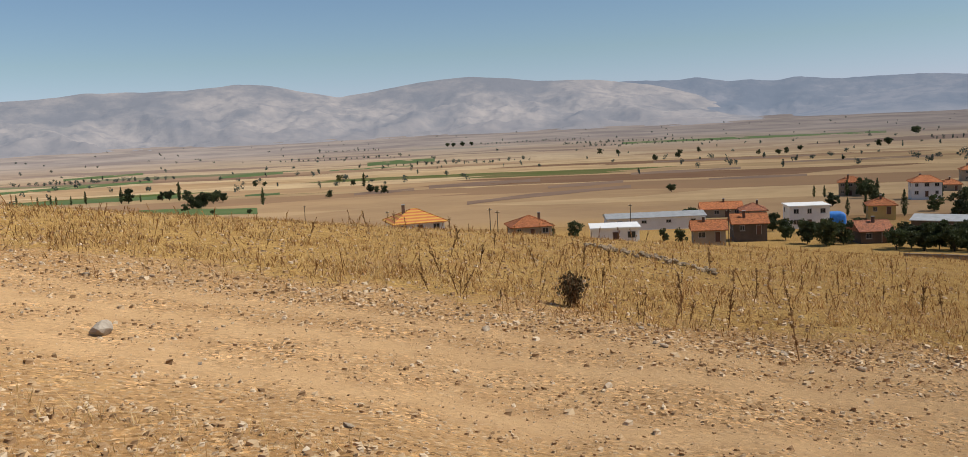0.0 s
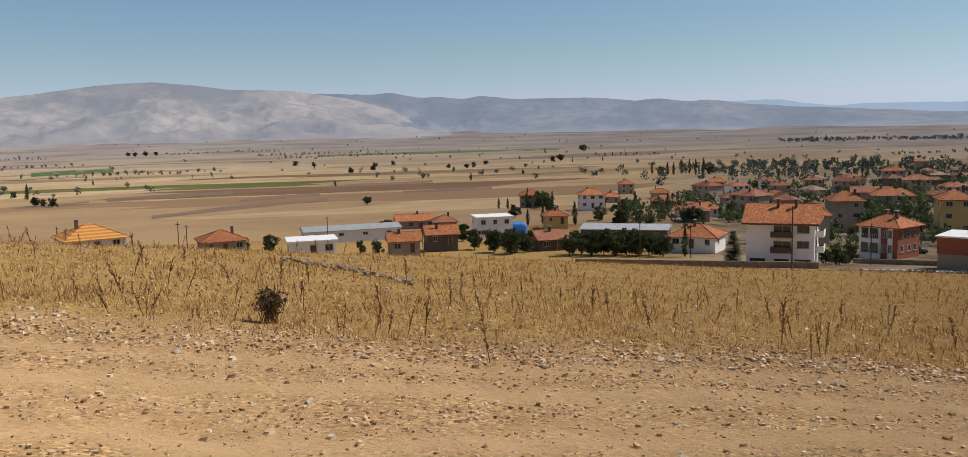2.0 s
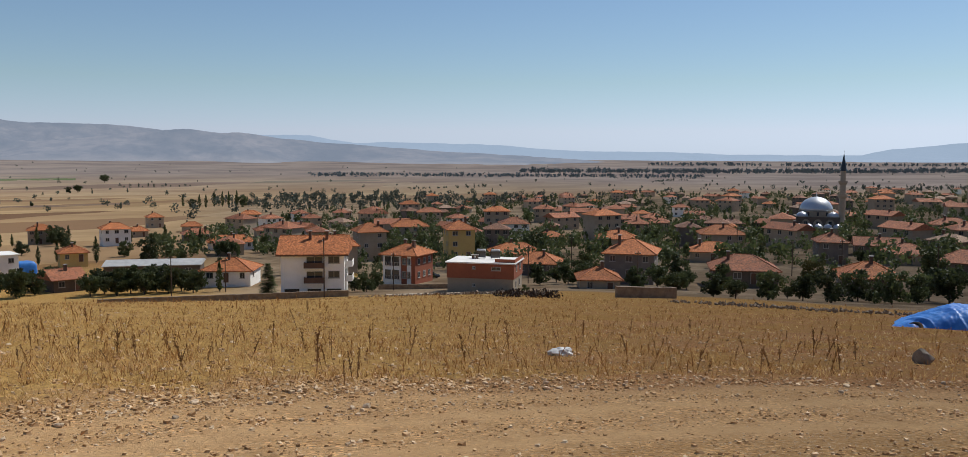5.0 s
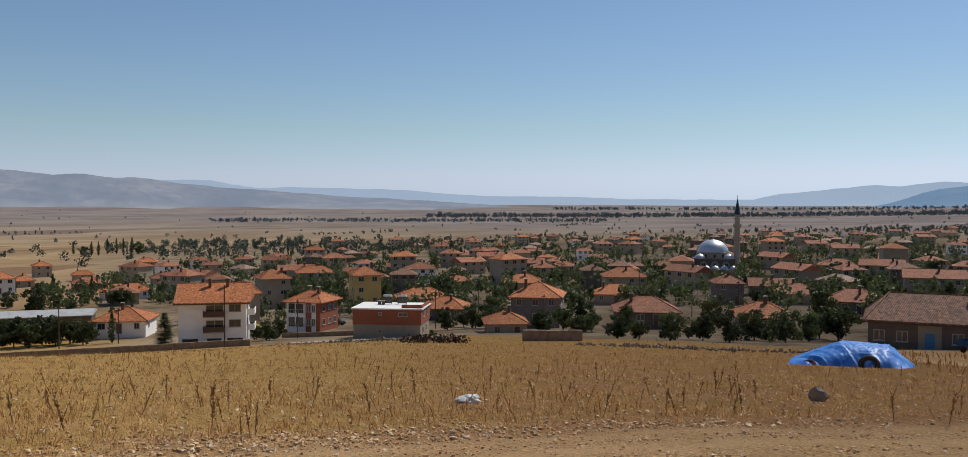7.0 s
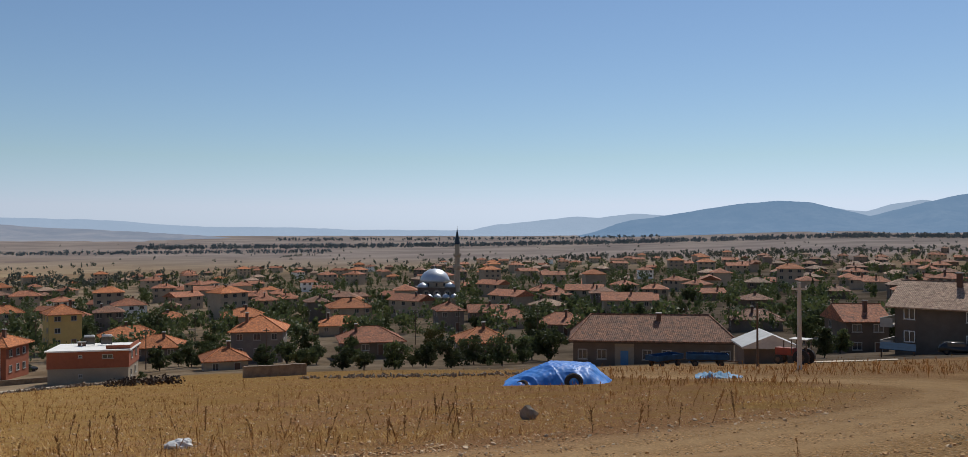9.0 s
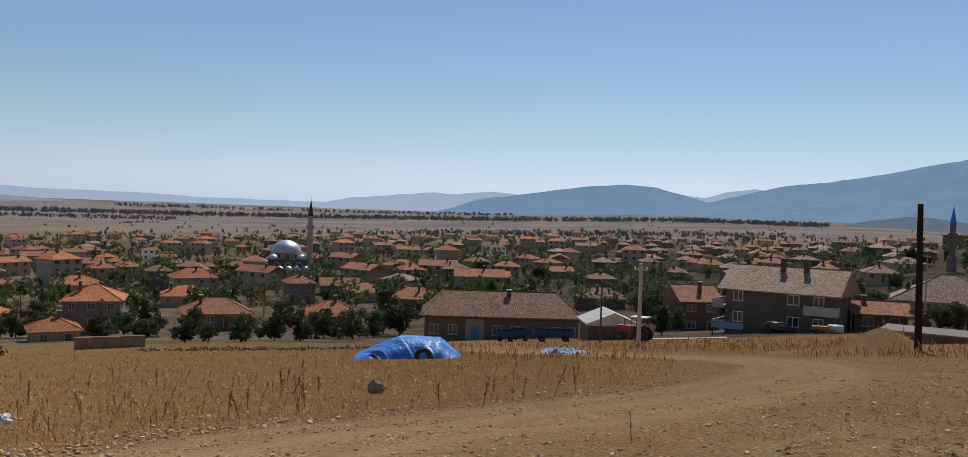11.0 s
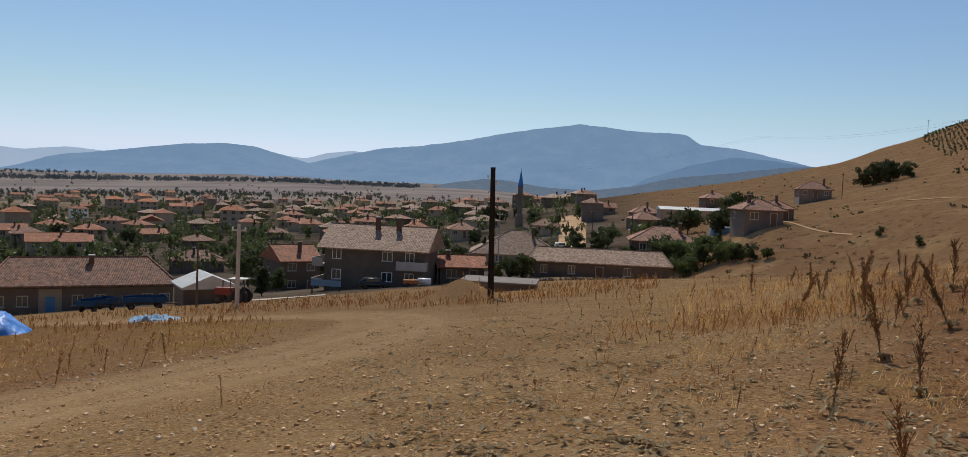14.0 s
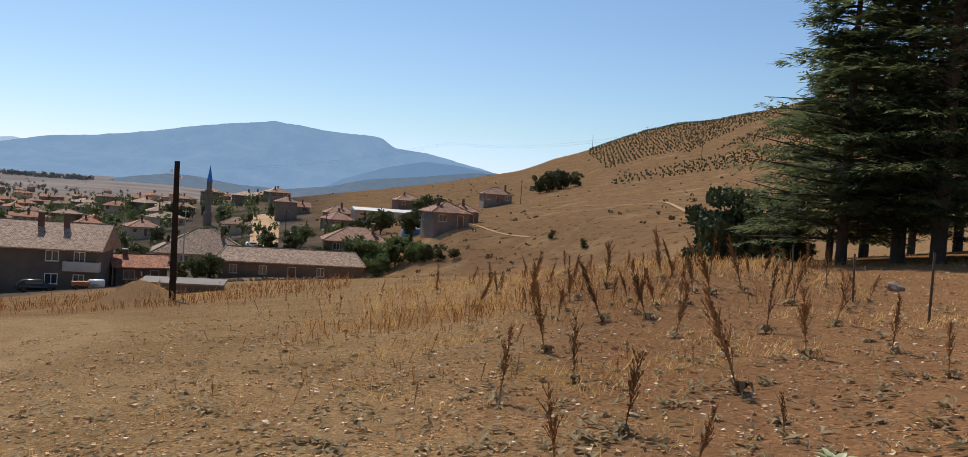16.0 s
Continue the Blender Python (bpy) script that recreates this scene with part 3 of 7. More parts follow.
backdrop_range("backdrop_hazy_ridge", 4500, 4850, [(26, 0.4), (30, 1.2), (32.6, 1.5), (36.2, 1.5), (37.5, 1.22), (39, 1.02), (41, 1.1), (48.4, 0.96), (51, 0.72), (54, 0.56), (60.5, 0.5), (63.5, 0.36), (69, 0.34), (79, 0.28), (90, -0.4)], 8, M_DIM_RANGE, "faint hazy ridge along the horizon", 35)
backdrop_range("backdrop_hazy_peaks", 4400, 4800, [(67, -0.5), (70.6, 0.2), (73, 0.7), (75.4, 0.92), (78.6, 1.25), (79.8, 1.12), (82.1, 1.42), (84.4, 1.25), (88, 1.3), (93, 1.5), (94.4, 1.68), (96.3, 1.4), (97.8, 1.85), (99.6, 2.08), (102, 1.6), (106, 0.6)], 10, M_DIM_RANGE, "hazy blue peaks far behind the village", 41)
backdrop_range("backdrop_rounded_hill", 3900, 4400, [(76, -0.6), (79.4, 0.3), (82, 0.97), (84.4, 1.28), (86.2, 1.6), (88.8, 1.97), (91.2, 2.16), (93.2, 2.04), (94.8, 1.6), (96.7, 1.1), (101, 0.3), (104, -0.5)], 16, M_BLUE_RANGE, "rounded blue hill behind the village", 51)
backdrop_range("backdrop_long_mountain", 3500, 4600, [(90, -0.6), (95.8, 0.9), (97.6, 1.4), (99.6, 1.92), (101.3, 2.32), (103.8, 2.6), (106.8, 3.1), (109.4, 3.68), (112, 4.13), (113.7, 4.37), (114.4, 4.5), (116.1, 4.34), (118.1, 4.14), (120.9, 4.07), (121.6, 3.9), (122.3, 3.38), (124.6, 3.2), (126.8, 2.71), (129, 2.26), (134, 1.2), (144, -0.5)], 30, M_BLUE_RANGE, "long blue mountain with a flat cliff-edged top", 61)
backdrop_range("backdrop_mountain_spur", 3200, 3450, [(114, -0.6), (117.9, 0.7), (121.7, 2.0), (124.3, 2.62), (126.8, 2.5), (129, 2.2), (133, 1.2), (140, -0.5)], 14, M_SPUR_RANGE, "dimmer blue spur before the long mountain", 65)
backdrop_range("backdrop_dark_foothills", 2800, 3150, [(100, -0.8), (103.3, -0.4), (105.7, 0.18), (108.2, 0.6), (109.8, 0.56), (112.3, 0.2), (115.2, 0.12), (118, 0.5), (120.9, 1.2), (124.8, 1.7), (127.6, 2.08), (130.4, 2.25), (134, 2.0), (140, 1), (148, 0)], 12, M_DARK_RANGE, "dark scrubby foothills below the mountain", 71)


# ---- fields and lanes ----
def field(a0, d0, a1, d1, skew, mat, label, lift=0.1):
    """A tilled field: a sheet laid over the plain between two bearings and distances."""
    n = 14
    verts, faces = [], []
    for j in range(n + 1):
        for i in range(n + 1):
            s, t = i / n, j / n
            x, y = spot(a0 + (a1 - a0) * s, (d0 + (d1 - d0) * t) * (1 + skew * s) * (1 + 0.006 * math.sin(9 * s + 4 * t)))
            verts.append((x, y, ground_at(x, y) + lift))
    faces = [(j * (n + 1) + i, j * (n + 1) + i + 1, (j + 1) * (n + 1) + i + 1, (j + 1) * (n + 1) + i) for j in range(n) for i in range(n)]
    return tagged(mesh_object("field", verts, faces, mat), label, "field", kind="structure")


GREEN, BARE = "green irrigated crop field on the plain", "dark ploughed field on the plain"
field(-25.5, 470, -18.3, 540, -0.12, M_CROP, GREEN)
field(-34, 720, -23.0, 800, -0.05, M_CROP, GREEN)
field(-33, 1080, -24.5, 1180, 0.10, M_CROP, GREEN)
field(-29.5, 1500, -25, 1600, 0.05, M_CROP, GREEN)
field(-20.5, 1180, -16.5, 1290, 0.05, M_CROP, GREEN)
field(-11.0, 1380, -6.5, 1560, 0.04, M_CROP, GREEN)
field(-13.5, 1240, -8.0, 1290, 0.02, M_CROP, GREEN)
field(-19.0, 640, -16.8, 680, 0.0, M_CROP, GREEN)
field(6, 1900, 22, 2020, 0.05, M_CROP, GREEN)
field(-9.8, 262, -8.0, 290, 0.0, M_CROP, GREEN)
field(-4.5, 395, 6.5, 425, 0.25, M_FALLOW, BARE)
field(1.0, 520, 6.0, 560, 0.08, M_FALLOW, BARE)
field(6.5, 690, 13.5, 740, 0.06, M_FALLOW, BARE)
field(11.5, 560, 17.5, 590, 0.04, M_FALLOW, BARE)
field(-7.0, 600, 0.5, 660, 0.05, M_FALLOW, BARE)
field(16.0, 850, 25.0, 900, 0.06, M_FALLOW, BARE)
field(-12.0, 560, -8.0, 600, 0.04, M_FALLOW, BARE)
field(8.0, 980, 18.0, 1030, 0.05, M_FALLOW, BARE)
field(113.4, 165, 115.2, 330, 0.0, M_PATH, "pale lane climbing through the village", 0.12)
field(92.6, 88, 98.0, 93, -0.02, M_LANE, "pale dusty lane behind the field", 0.06)
field(41.0, 150, 46.0, 156, -0.02, M_LANE, "pale dusty lane beside the brick house", 0.08)


def lane(points, width, label, lift=0.08):
    """A worn path laid over the ground along a few stations (bearing, distance)."""
    line = along([spot(*p) for p in points], 14)
    verts, faces = [], []
    for i, (x, y) in enumerate(line):
        q = line[min(i + 1, len(line) - 1)] - line[max(i - 1, 0)]
        q = np.array((-q[1], q[0])) / max(np.hypot(*q), 1e-6) * width / 2
        for sx in (-1, 1):
            px, py = x + sx * q[0], y + sx * q[1]
            verts.append((px, py, ground_at(px, py) + lift))
    faces = [(2 * i, 2 * i + 1, 2 * i + 3, 2 * i + 2) for i in range(len(line) - 1)]
    return tagged(mesh_object("path", verts, faces, M_PATH), label, "path", kind="structure")


lane([(124.6, 196), (126.9, 165), (129, 147), (132, 135)], 0.4, "worn footpath across the bank", 0.08)
lane([(134.5, 205), (137.4, 188), (139.9, 164), (142.2, 136), (145, 122)], 0.8, "pale track rounding the hill", 0.15)


# ---- building blocks ----
def part(name, bm, mat, parent, label="", smooth=False):
    me = bpy.data.meshes.new(name)
    bmesh.ops.recalc_face_normals(bm, faces=bm.faces)
    bm.to_mesh(me)
    bm.free()
    me.materials.append(mat)
    if smooth:
        me.polygons.foreach_set("use_smooth", [True] * len(me.polygons))
    ob = new(name, me)
    ob.parent = parent
    if label:
        ob["label"] = label
    return ob


def box(bm, x0, y0, z0, x1, y1, z1):
    v = [bm.verts.new((x, y, z)) for z in (z0, z1) for x, y in ((x0, y0), (x1, y0), (x1, y1), (x0, y1))]
    for f in ((3, 2, 1, 0), (4, 5, 6, 7), (0, 1, 5, 4), (1, 2, 6, 5), (2, 3, 7, 6), (3, 0, 4, 7)):
        bm.faces.new([v[i] for i in f])
    return bm


def block(*boxes):
    bm = bmesh.new()
    for b in boxes:
        box(bm, *b)
    return bm


def tube(bm, p, q, r0, r1, n=6):
    p, q = Vector(p), Vector(q)
    d = (q - p).normalized()
    s = d.orthogonal().normalized()
    t = d.cross(s)
    rings = []
    for c, r in ((p, r0), (q, r1)):
        rings.append([bm.verts.new(c + r * (math.cos(2 * math.pi * i / n) * s + math.sin(2 * math.pi * i / n) * t)) for i in range(n)])
    for i in range(n):
        bm.faces.new((rings[0][i], rings[0][(i + 1) % n], rings[1][(i + 1) % n], rings[1][i]))
    bm.faces.new(rings[1])
    bm.faces.new(rings[0][::-1])
    return bm


def lathe(bm, profile, n=24, c=(0, 0)):
    rings = []
    for r, z in profile:
        rings.append([bm.verts.new((c[0] + r * math.cos(2 * math.pi * i / n), c[1] + r * math.sin(2 * math.pi * i / n), z)) for i in range(n)])
    for a, b in zip(rings, rings[1:]):
        for i in range(n):
            bm.faces.new((a[i], a[(i + 1) % n], b[(i + 1) % n], b[i]))
    bm.faces.new(rings[0][::-1])
    bm.faces.new(rings[-1])
    return bm


def roof_mesh(w, d, z, pitch, over, hip):
    """A tiled roof over a w x d plan, ridge along x; hip: how far the ridge ends stand in."""
    a, b = w / 2 + over, d / 2 + over
    h = b * pitch
    r = max(a - hip, 0.05)
    bm = bmesh.new()
    t = 0.16
    top = [bm.verts.new(p) for p in ((-a, -b, z), (a, -b, z), (a, b, z), (-a, b, z), (-r, 0, z + h), (r, 0, z + h))]
    low = [bm.verts.new(p) for p in ((-a, -b, z - t), (a, -b, z - t), (a, b, z - t), (-a, b, z - t))]
    for f in ((0, 1, 5, 4), (2, 3, 4, 5), (1, 2, 5), (3, 0, 4)):
        bm.faces.new([top[i] for i in f])
    for i in range(4):
        bm.faces.new((low[i], low[(i + 1) % 4], top[(i + 1) % 4], top[i]))
    bm.faces.new(low[::-1])
    return bm, h


def roof_caps(w, d, z, pitch, over, hip, mat, parent):
    """Ridge and hip tiles."""
    a, b = w / 2 + over, d / 2 + over
    h, r = b * pitch, max(w / 2 + over - hip, 0.05)
    lines = [((-r, 0, z + h), (r, 0, z + h))]
    if hip > 0.3:
        lines += [((sx * a, sy * b, z + 0.02), (sx * r, 0, z + h)) for sx in (-1, 1) for sy in (-1, 1)]
    for p, q in lines:
        part("ridge_tiles" if p[1] == 0 else "hip_tiles", tube(bmesh.new(), p, q, 0.11, 0.11, 5), mat, parent)


def window(parent, x, z, y, w=1.2, h=1.2, side="y", frame=None, label=""):
    """A window on a wall face: a frame that stands proud, a sill, and two panes set back in it."""
    s = -1 if side in ("y", "-x") else 1

    def put(bm_boxes):
        out = []
        for a0, n0, z0, a1, n1, z1 in bm_boxes:
            if side in ("y", "+y"):
                n0, n1 = sorted((y + s * n0, y + s * n1))
                out.append((x + a0, n0, z + z0, x + a1, n1, z + z1))
            else:
                n0, n1 = sorted((y + s * n0, y + s * n1))
                out.append((n0, x + a0, z + z0, n1, x + a1, z + z1))
        return block(*out)

    k = 0.09
    win = part("window", put([(-w / 2, 0, 0, -w / 2 + k, 0.07, h), (w / 2 - k, 0, 0, w / 2, 0.07, h), (-w / 2 + k, 0, 0, w / 2 - k, 0.07, k), (-w / 2 + k, 0, h - k, w / 2 - k, 0.07, h), (-0.04, 0, k, 0.04, 0.065, h - k)]), frame or M_FRAME, parent, label)
    part("pane", put([(-w / 2 + k, 0, k, -0.04, 0.03, h - k), (0.04, 0, k, w / 2 - k, 0.03, h - k)]), M_GLASS, win)
    part("sill", put([(-w / 2 - 0.08, 0, -0.08, w / 2 + 0.08, 0.14, -0.004)]), M_CONCRETE, win)
    return win


def door(parent, x, y, w=1.0, h=2.05, mat=None, label="", z=0.0):
    d = part("door", block((x - w / 2, y - 0.08, z, x + w / 2, y, z + h)), mat or M_BROWN, parent, label)
    part("door_frame", block((x - w / 2 - 0.1, y - 0.11, z, x - w / 2 - 0.003, y, z + h + 0.1), (x + w / 2 + 0.003, y - 0.11, z, x + w / 2 + 0.1, y, z + h + 0.1), (x - w / 2 - 0.003, y - 0.11, z + h + 0.003, x + w / 2 + 0.003, y, z + h + 0.1)), M_FRAME, d)
    return d


def chimney(parent, x, y, z0, z1, s=0.55):
    c = part("chimney", block((x - s / 2, y - s / 2, z0, x + s / 2, y + s / 2, z1)), M_BROWN, parent)
    part("chimney_cap", block((x - s / 2 - 0.1, y - s / 2 - 0.1, z1 + 0.004, x + s / 2 + 0.1, y + s / 2 + 0.1, z1 + 0.14)), M_CONCRETE, c)
    return c


def balcony(parent, x0, x1, y, z, out=1.3, rail=None, label=""):
    b = part("balcony", block((x0, y - out, z - 0.18, x1, y, z)), M_CONCRETE, parent, label)
    part("railing", block((x0, y - out, z + 0.004, x1, y - out + 0.12, z + 1.0), (x0, y - out + 0.124, z + 0.004, x0 + 0.12, y, z + 1.0), (x1 - 0.12, y - out + 0.124, z + 0.004, x1, y, z + 1.0)), rail or M_BROWN, b)
    return b


def thing(name, label, category, group="", kind=""):
    return tagged(new(name), label, category, group, kind)


ROOF_LINES = []


def plain_window(parent, x, z, y, w, h):
    """A far window: frame and glass in one piece."""
    bm = block((x - w / 2, y - 0.05, z, x + w / 2, y, z + h))
    ob = part("window", bm, M_GLASS, parent)
    ob.data.materials.append(M_FRAME)
    extra = bmesh.new()
    extra.from_mesh(ob.data)
    n = len(extra.faces)
    k = 0.1
    for b in ((x - w / 2 - k, y - 0.1, z - k, x + w / 2 + k, y, z - 0.003), (x - 0.04, y - 0.09, z, x + 0.04, y - 0.053, z + h)):
        box(extra, *b)
    extra.faces.ensure_lookup_table()
    for f in extra.faces[n:]:
        f.material_index = 1
    extra.to_mesh(ob.data)
    extra.free()
    return ob


def house(w, d, storeys, wall, roof, label, hip=None, pitch=0.42, over=0.6, flat=False, bays=None, chimneys=1, front_door=True, seed=0, wall_low=None, group="village houses", sides=True, far=False, balconies=()):
    """A house with its front to -y: walls that go down into the slope, roof, chimneys, windows, door, balconies."""
    rnd = random.Random(seed)
    ob = thing("house", label, "house", group)
    H = storeys * 2.8 + 0.3
    x, y = w / 2, d / 2
    body = bmesh.new()
    if flat or (hip or 0) > 0.3:
        box(body, -x, -y, -4.0, x, y, H)
    else:
        h = (y + over) * pitch - over * pitch
        v = [body.verts.new(p) for p in ((-x, -y, -4), (x, -y, -4), (x, y, -4), (-x, y, -4), (-x, -y, H - 0.02), (x, -y, H - 0.02), (x, y, H - 0.02), (-x, y, H - 0.02), (-x, 0, H + h - 0.05), (x, 0, H + h - 0.05))]
        for f in ((3, 2, 1, 0), (0, 1, 5, 4), (2, 3, 7, 6), (1, 2, 6, 9, 5), (3, 0, 4, 8, 7), (4, 5, 9, 8), (6, 7, 8, 9)):
            body.faces.new([v[i] for i in f])
    part("wall", body, wall, ob)
    if wall_low:
        part("lower_wall", block((-x - 0.05, -y - 0.05, -4.0, x + 0.05, y + 0.05, 2.9)), wall_low, ob)
    if flat:
        part("roof", block((-x - 0.35, -y - 0.35, H + 0.004, x + 0.35, y + 0.35, H + 0.25)), roof, ob)
        top = H + 0.25
    else:
        bm, h = roof_mesh(w, d, H - over * pitch + 0.05, pitch, over, y if hip is None else hip)
        part("roof", bm, roof, ob)
        if not far:
            roof_caps(w, d, H - over * pitch + 0.05, pitch, over, y if hip is None else hip, roof, ob)
        top = H + h
    for i in range(chimneys):
        cx = rnd.uniform(-0.3, 0.3) * w
        chimney(ob, cx, rnd.uniform(-0.25, 0.05) * d, H + (0 if flat else h * 0.3), top + rnd.uniform(0.3, 0.8))
    n = bays or max(2, round(w / 3.4))
    pitch_x = w / n
    y0 = y + (0.05 if wall_low else 0)
    for s in range(max(1, int(storeys + 0.25))):
        z = H - 2.8 * (s + 1) + 0.95
        lowest = s == max(1, int(storeys + 0.25)) - 1
        for i in range(n):
            cx = -x + pitch_x * (i + 0.5)
            if lowest and front_door and i == n // 2:
                if not far:
                    door(ob, cx, -y0, z=z - 0.9)
            elif far:
                plain_window(ob, cx, z, -y0, 1.3, 1.25)
            elif rnd.random() < 0.9:
                window(ob, cx, z, -y0, rnd.choice((1.1, 1.3, 1.5)), 1.25)
        if sides:
            for sx, side in ((-x, "-x"), (x, "+x")):
                for cy in (-0.22 * d, 0.22 * d):
                    if rnd.random() < 0.75:
                        window(ob, cy, z, sx + math.copysign(0.05 if wall_low else 0, sx), 1.1, 1.2, side)
    for x0, x1, s, rail in balconies:
        balcony(ob, x0, x1, -y0, H - 2.8 * s, rail=rail)
    return ob


def stand(ob, az, d, turn=0.0, sink=0.0):
    """Puts a thing on the ground at that bearing and distance, its front to the hillside, turned by some degrees."""
    x, y = spot(az, d)
    ob.matrix_basis = pose(x, y, ground_at(x, y) - sink, 0, 0, -az + turn)
    TAKEN.append((x, y, 9.0))
    return ob


TAKEN = []

# ---- the village's near rows ----
OLD, NEW, RED = M_TILE_OLD, M_TILE_NEW, M_TILE
WALLS = {M_WHITE: "white", M_CREAM: "cream", M_GREY: "grey", M_MUD: "mud-brown", M_YELLOW: "yellow", M_BLUEWALL: "blue"}
AGES = {OLD: "faded clay-tiled", NEW: "bright orange-tiled", RED: "red clay-tiled", M_STRIPE: "yellow and orange striped"}
COUNT = [0]


def home(az, d, w, dp, storeys, wall, roof, hip, turn, plinth=0.0):
    """One of the plainer houses: bearing, distance, width, depth, storeys, finishes, hip, turn."""
    COUNT[0] += 1
    lean = math.sin(radians(abs(turn)))
    w = max(6.5, (w - (dp + 1.2) * lean) / math.sqrt(1 - lean * lean) - 1.2)  # the width given spans eaves and flank
    shape = "hipped" if hip else "gabled"
    return stand(house(w, dp, storeys, wall, roof, f"{WALLS[wall]} rendered house under a {shape} {AGES[roof]} roof", hip, seed=COUNT[0]), az, d, turn, -plinth)


home(-8.1, 172, 13.2, 10, 1, M_WHITE, M_STRIPE, 5, 12, 1.3)
home(-0.4, 200, 12.0, 9, 1, M_CREAM, NEW, 5, 10, 1.4)
home(11.4, 187, 7.7, 7, 1, M_CREAM, NEW, 0, 5, 1.3)
home(13.9, 206, 9.7, 8, 1.3, M_MUD, NEW, 0, 8, 0.7)
home(12.2, 281, 14.2, 8, 1, M_CREAM, NEW, 0, 5)
home(14.2, 270, 9.1, 8, 1, M_CREAM, RED, 4, 5)
home(20.0, 377, 10.0, 9, 2, M_CREAM, NEW, 4, 0)
home(24.1, 350, 12.4, 9, 2.3, M_WHITE, NEW, 4, 8)
home(21.7, 265, 9.0, 8, 1.5, M_YELLOW, NEW, 4, 5)
home(21.1, 203, 10.0, 8, 1, M_MUD, RED, 0, 20)
home(31.0, 196, 14.0, 10, 1.3, M_WHITE, NEW, 5, -14)
home(25.4, 400, 10.0, 8, 1, M_CREAM, NEW, 3.5, 6)
home(26.4, 480, 10.5, 9, 2, M_CREAM, NEW, 4, 10)
home(28.6, 430, 10.0, 8, 1, M_CREAM, NEW, 3.5, 0)
home(28.9, 360, 13.0, 9, 1, M_MUD, RED, 4, 8)
home(32.2, 488, 13.0, 9, 2, M_CREAM, NEW, 4, -6)
home(31.0, 309, 17.0, 9, 1, M_WHITE, NEW, 4, 4)
home(33.4, 375, 14.0, 9, 1, M_CREAM, RED, 4, 8)
home(42.6, 330, 15.5, 10, 2, M_CREAM, NEW, 4.5, 5)
home(43.9, 470, 14.0, 10, 2, M_CREAM, RED, 4.5, 0)
home(38.0, 193, 8.6, 9, 3, M_CREAM, NEW, 3, 5)
home(39.9, 249, 11.2, 10, 3, M_CREAM, NEW, 4, 12)
home(45.9, 232, 10.0, 9, 3.4, M_YELLOW, NEW, 4, 10)
home(49.6, 338, 13.6, 10, 2, M_WHITE, RED, 5, 10)
home(49.7, 233, 16.0, 11, 1, M_CREAM, NEW, 5, 8)
home(51.3, 203, 12.5, 10, 1, M_GREY, NEW, 4.5, -8)
home(55.3, 160, 9.3, 8, 0.7, M_CREAM, NEW, 4, 5)
home(57.5, 177, 12.2, 11, 2.3, M_GREY, NEW, 5, -6)
home(56.5, 266, 14.3, 10, 1.5, M_CREAM, NEW, 5, 5)
home(63.2, 265, 15.3, 11, 2, M_CREAM, NEW, 5, 8)
home(62.7, 236, 13.0, 10, 1, M_CREAM, NEW, 5, 0)
home(64.6, 175, 14.4, 11, 1.3, M_MUD, RED, 5, 6)
home(72.0, 162, 11.9, 10, 1.2, M_MUD, NEW, 4.5, 8)
home(69.8, 235, 9.9, 9, 2, M_GREY, RED, 4, 10)
home(72.5, 263, 14.2, 9, 1, M_GREY, RED, 0, 5)
home(74.1, 236, 12.8, 10, 1, M_CREAM, RED, 5, 8)
home(77.4, 217, 14.5, 11, 1, M_GREY, RED, 5, -6)
home(81.7, 258, 16.1, 9, 2, M_CREAM, RED, 0, 4)
home(76.4, 349, 15.0, 10, 1.5, M_CREAM, RED, 5, 5)
home(82.4, 269, 13.0, 9, 1.6, M_CREAM, RED, 0, 0)
home(89.8, 220, 14.0, 10, 1, M_GREY, OLD, 5, 5)
home(95.7, 150, 10.0, 10, 1.9, M_MUD, RED, 0, 20)
stand(house(18.0, 14, 1, M_CREAM, M_TILE_PALE, "broad cream house under a steep pale hipped roof", 8.4, pitch=0.6, seed=77), 110.6, 176, 2)
home(106.8, 127, 7.5, 6, 0.9, M_MUD, RED, 0, 10)
home(106.9, 273, 11.9, 10, 1.2, M_CREAM, OLD, 5, 10)
home(103.9, 282, 11.0, 10, 1.5, M_BLUEWALL, RED, 5, 5)
home(112.5, 266, 9.4, 9, 1, M_CREAM, OLD, 4, 0)
home(99.6, 376, 12.0, 10, 1, M_CREAM, RED, 5, 0)
home(119.0, 268, 11.4, 10, 1.2, M_MUD, OLD, 4, 10)
home(126.0, 154, 9.4, 8, 1.1, M_GREY, OLD, 4, 18)
home(127.1, 196, 8.4, 8, 1.1, M_MUD, OLD, 4, 10)
home(123.4, 303, 12.0, 9, 1, M_MUD, OLD, 4, 15)
home(129.3, 262, 11.4, 9, 1.2, M_GREY, OLD, 4, 10)
home(118.9, 249, 10.7, 10, 1, M_MUD, OLD, 4, 20)
home(120.2, 164, 14.0, 11, 1, M_MUD, OLD, 5, 5)

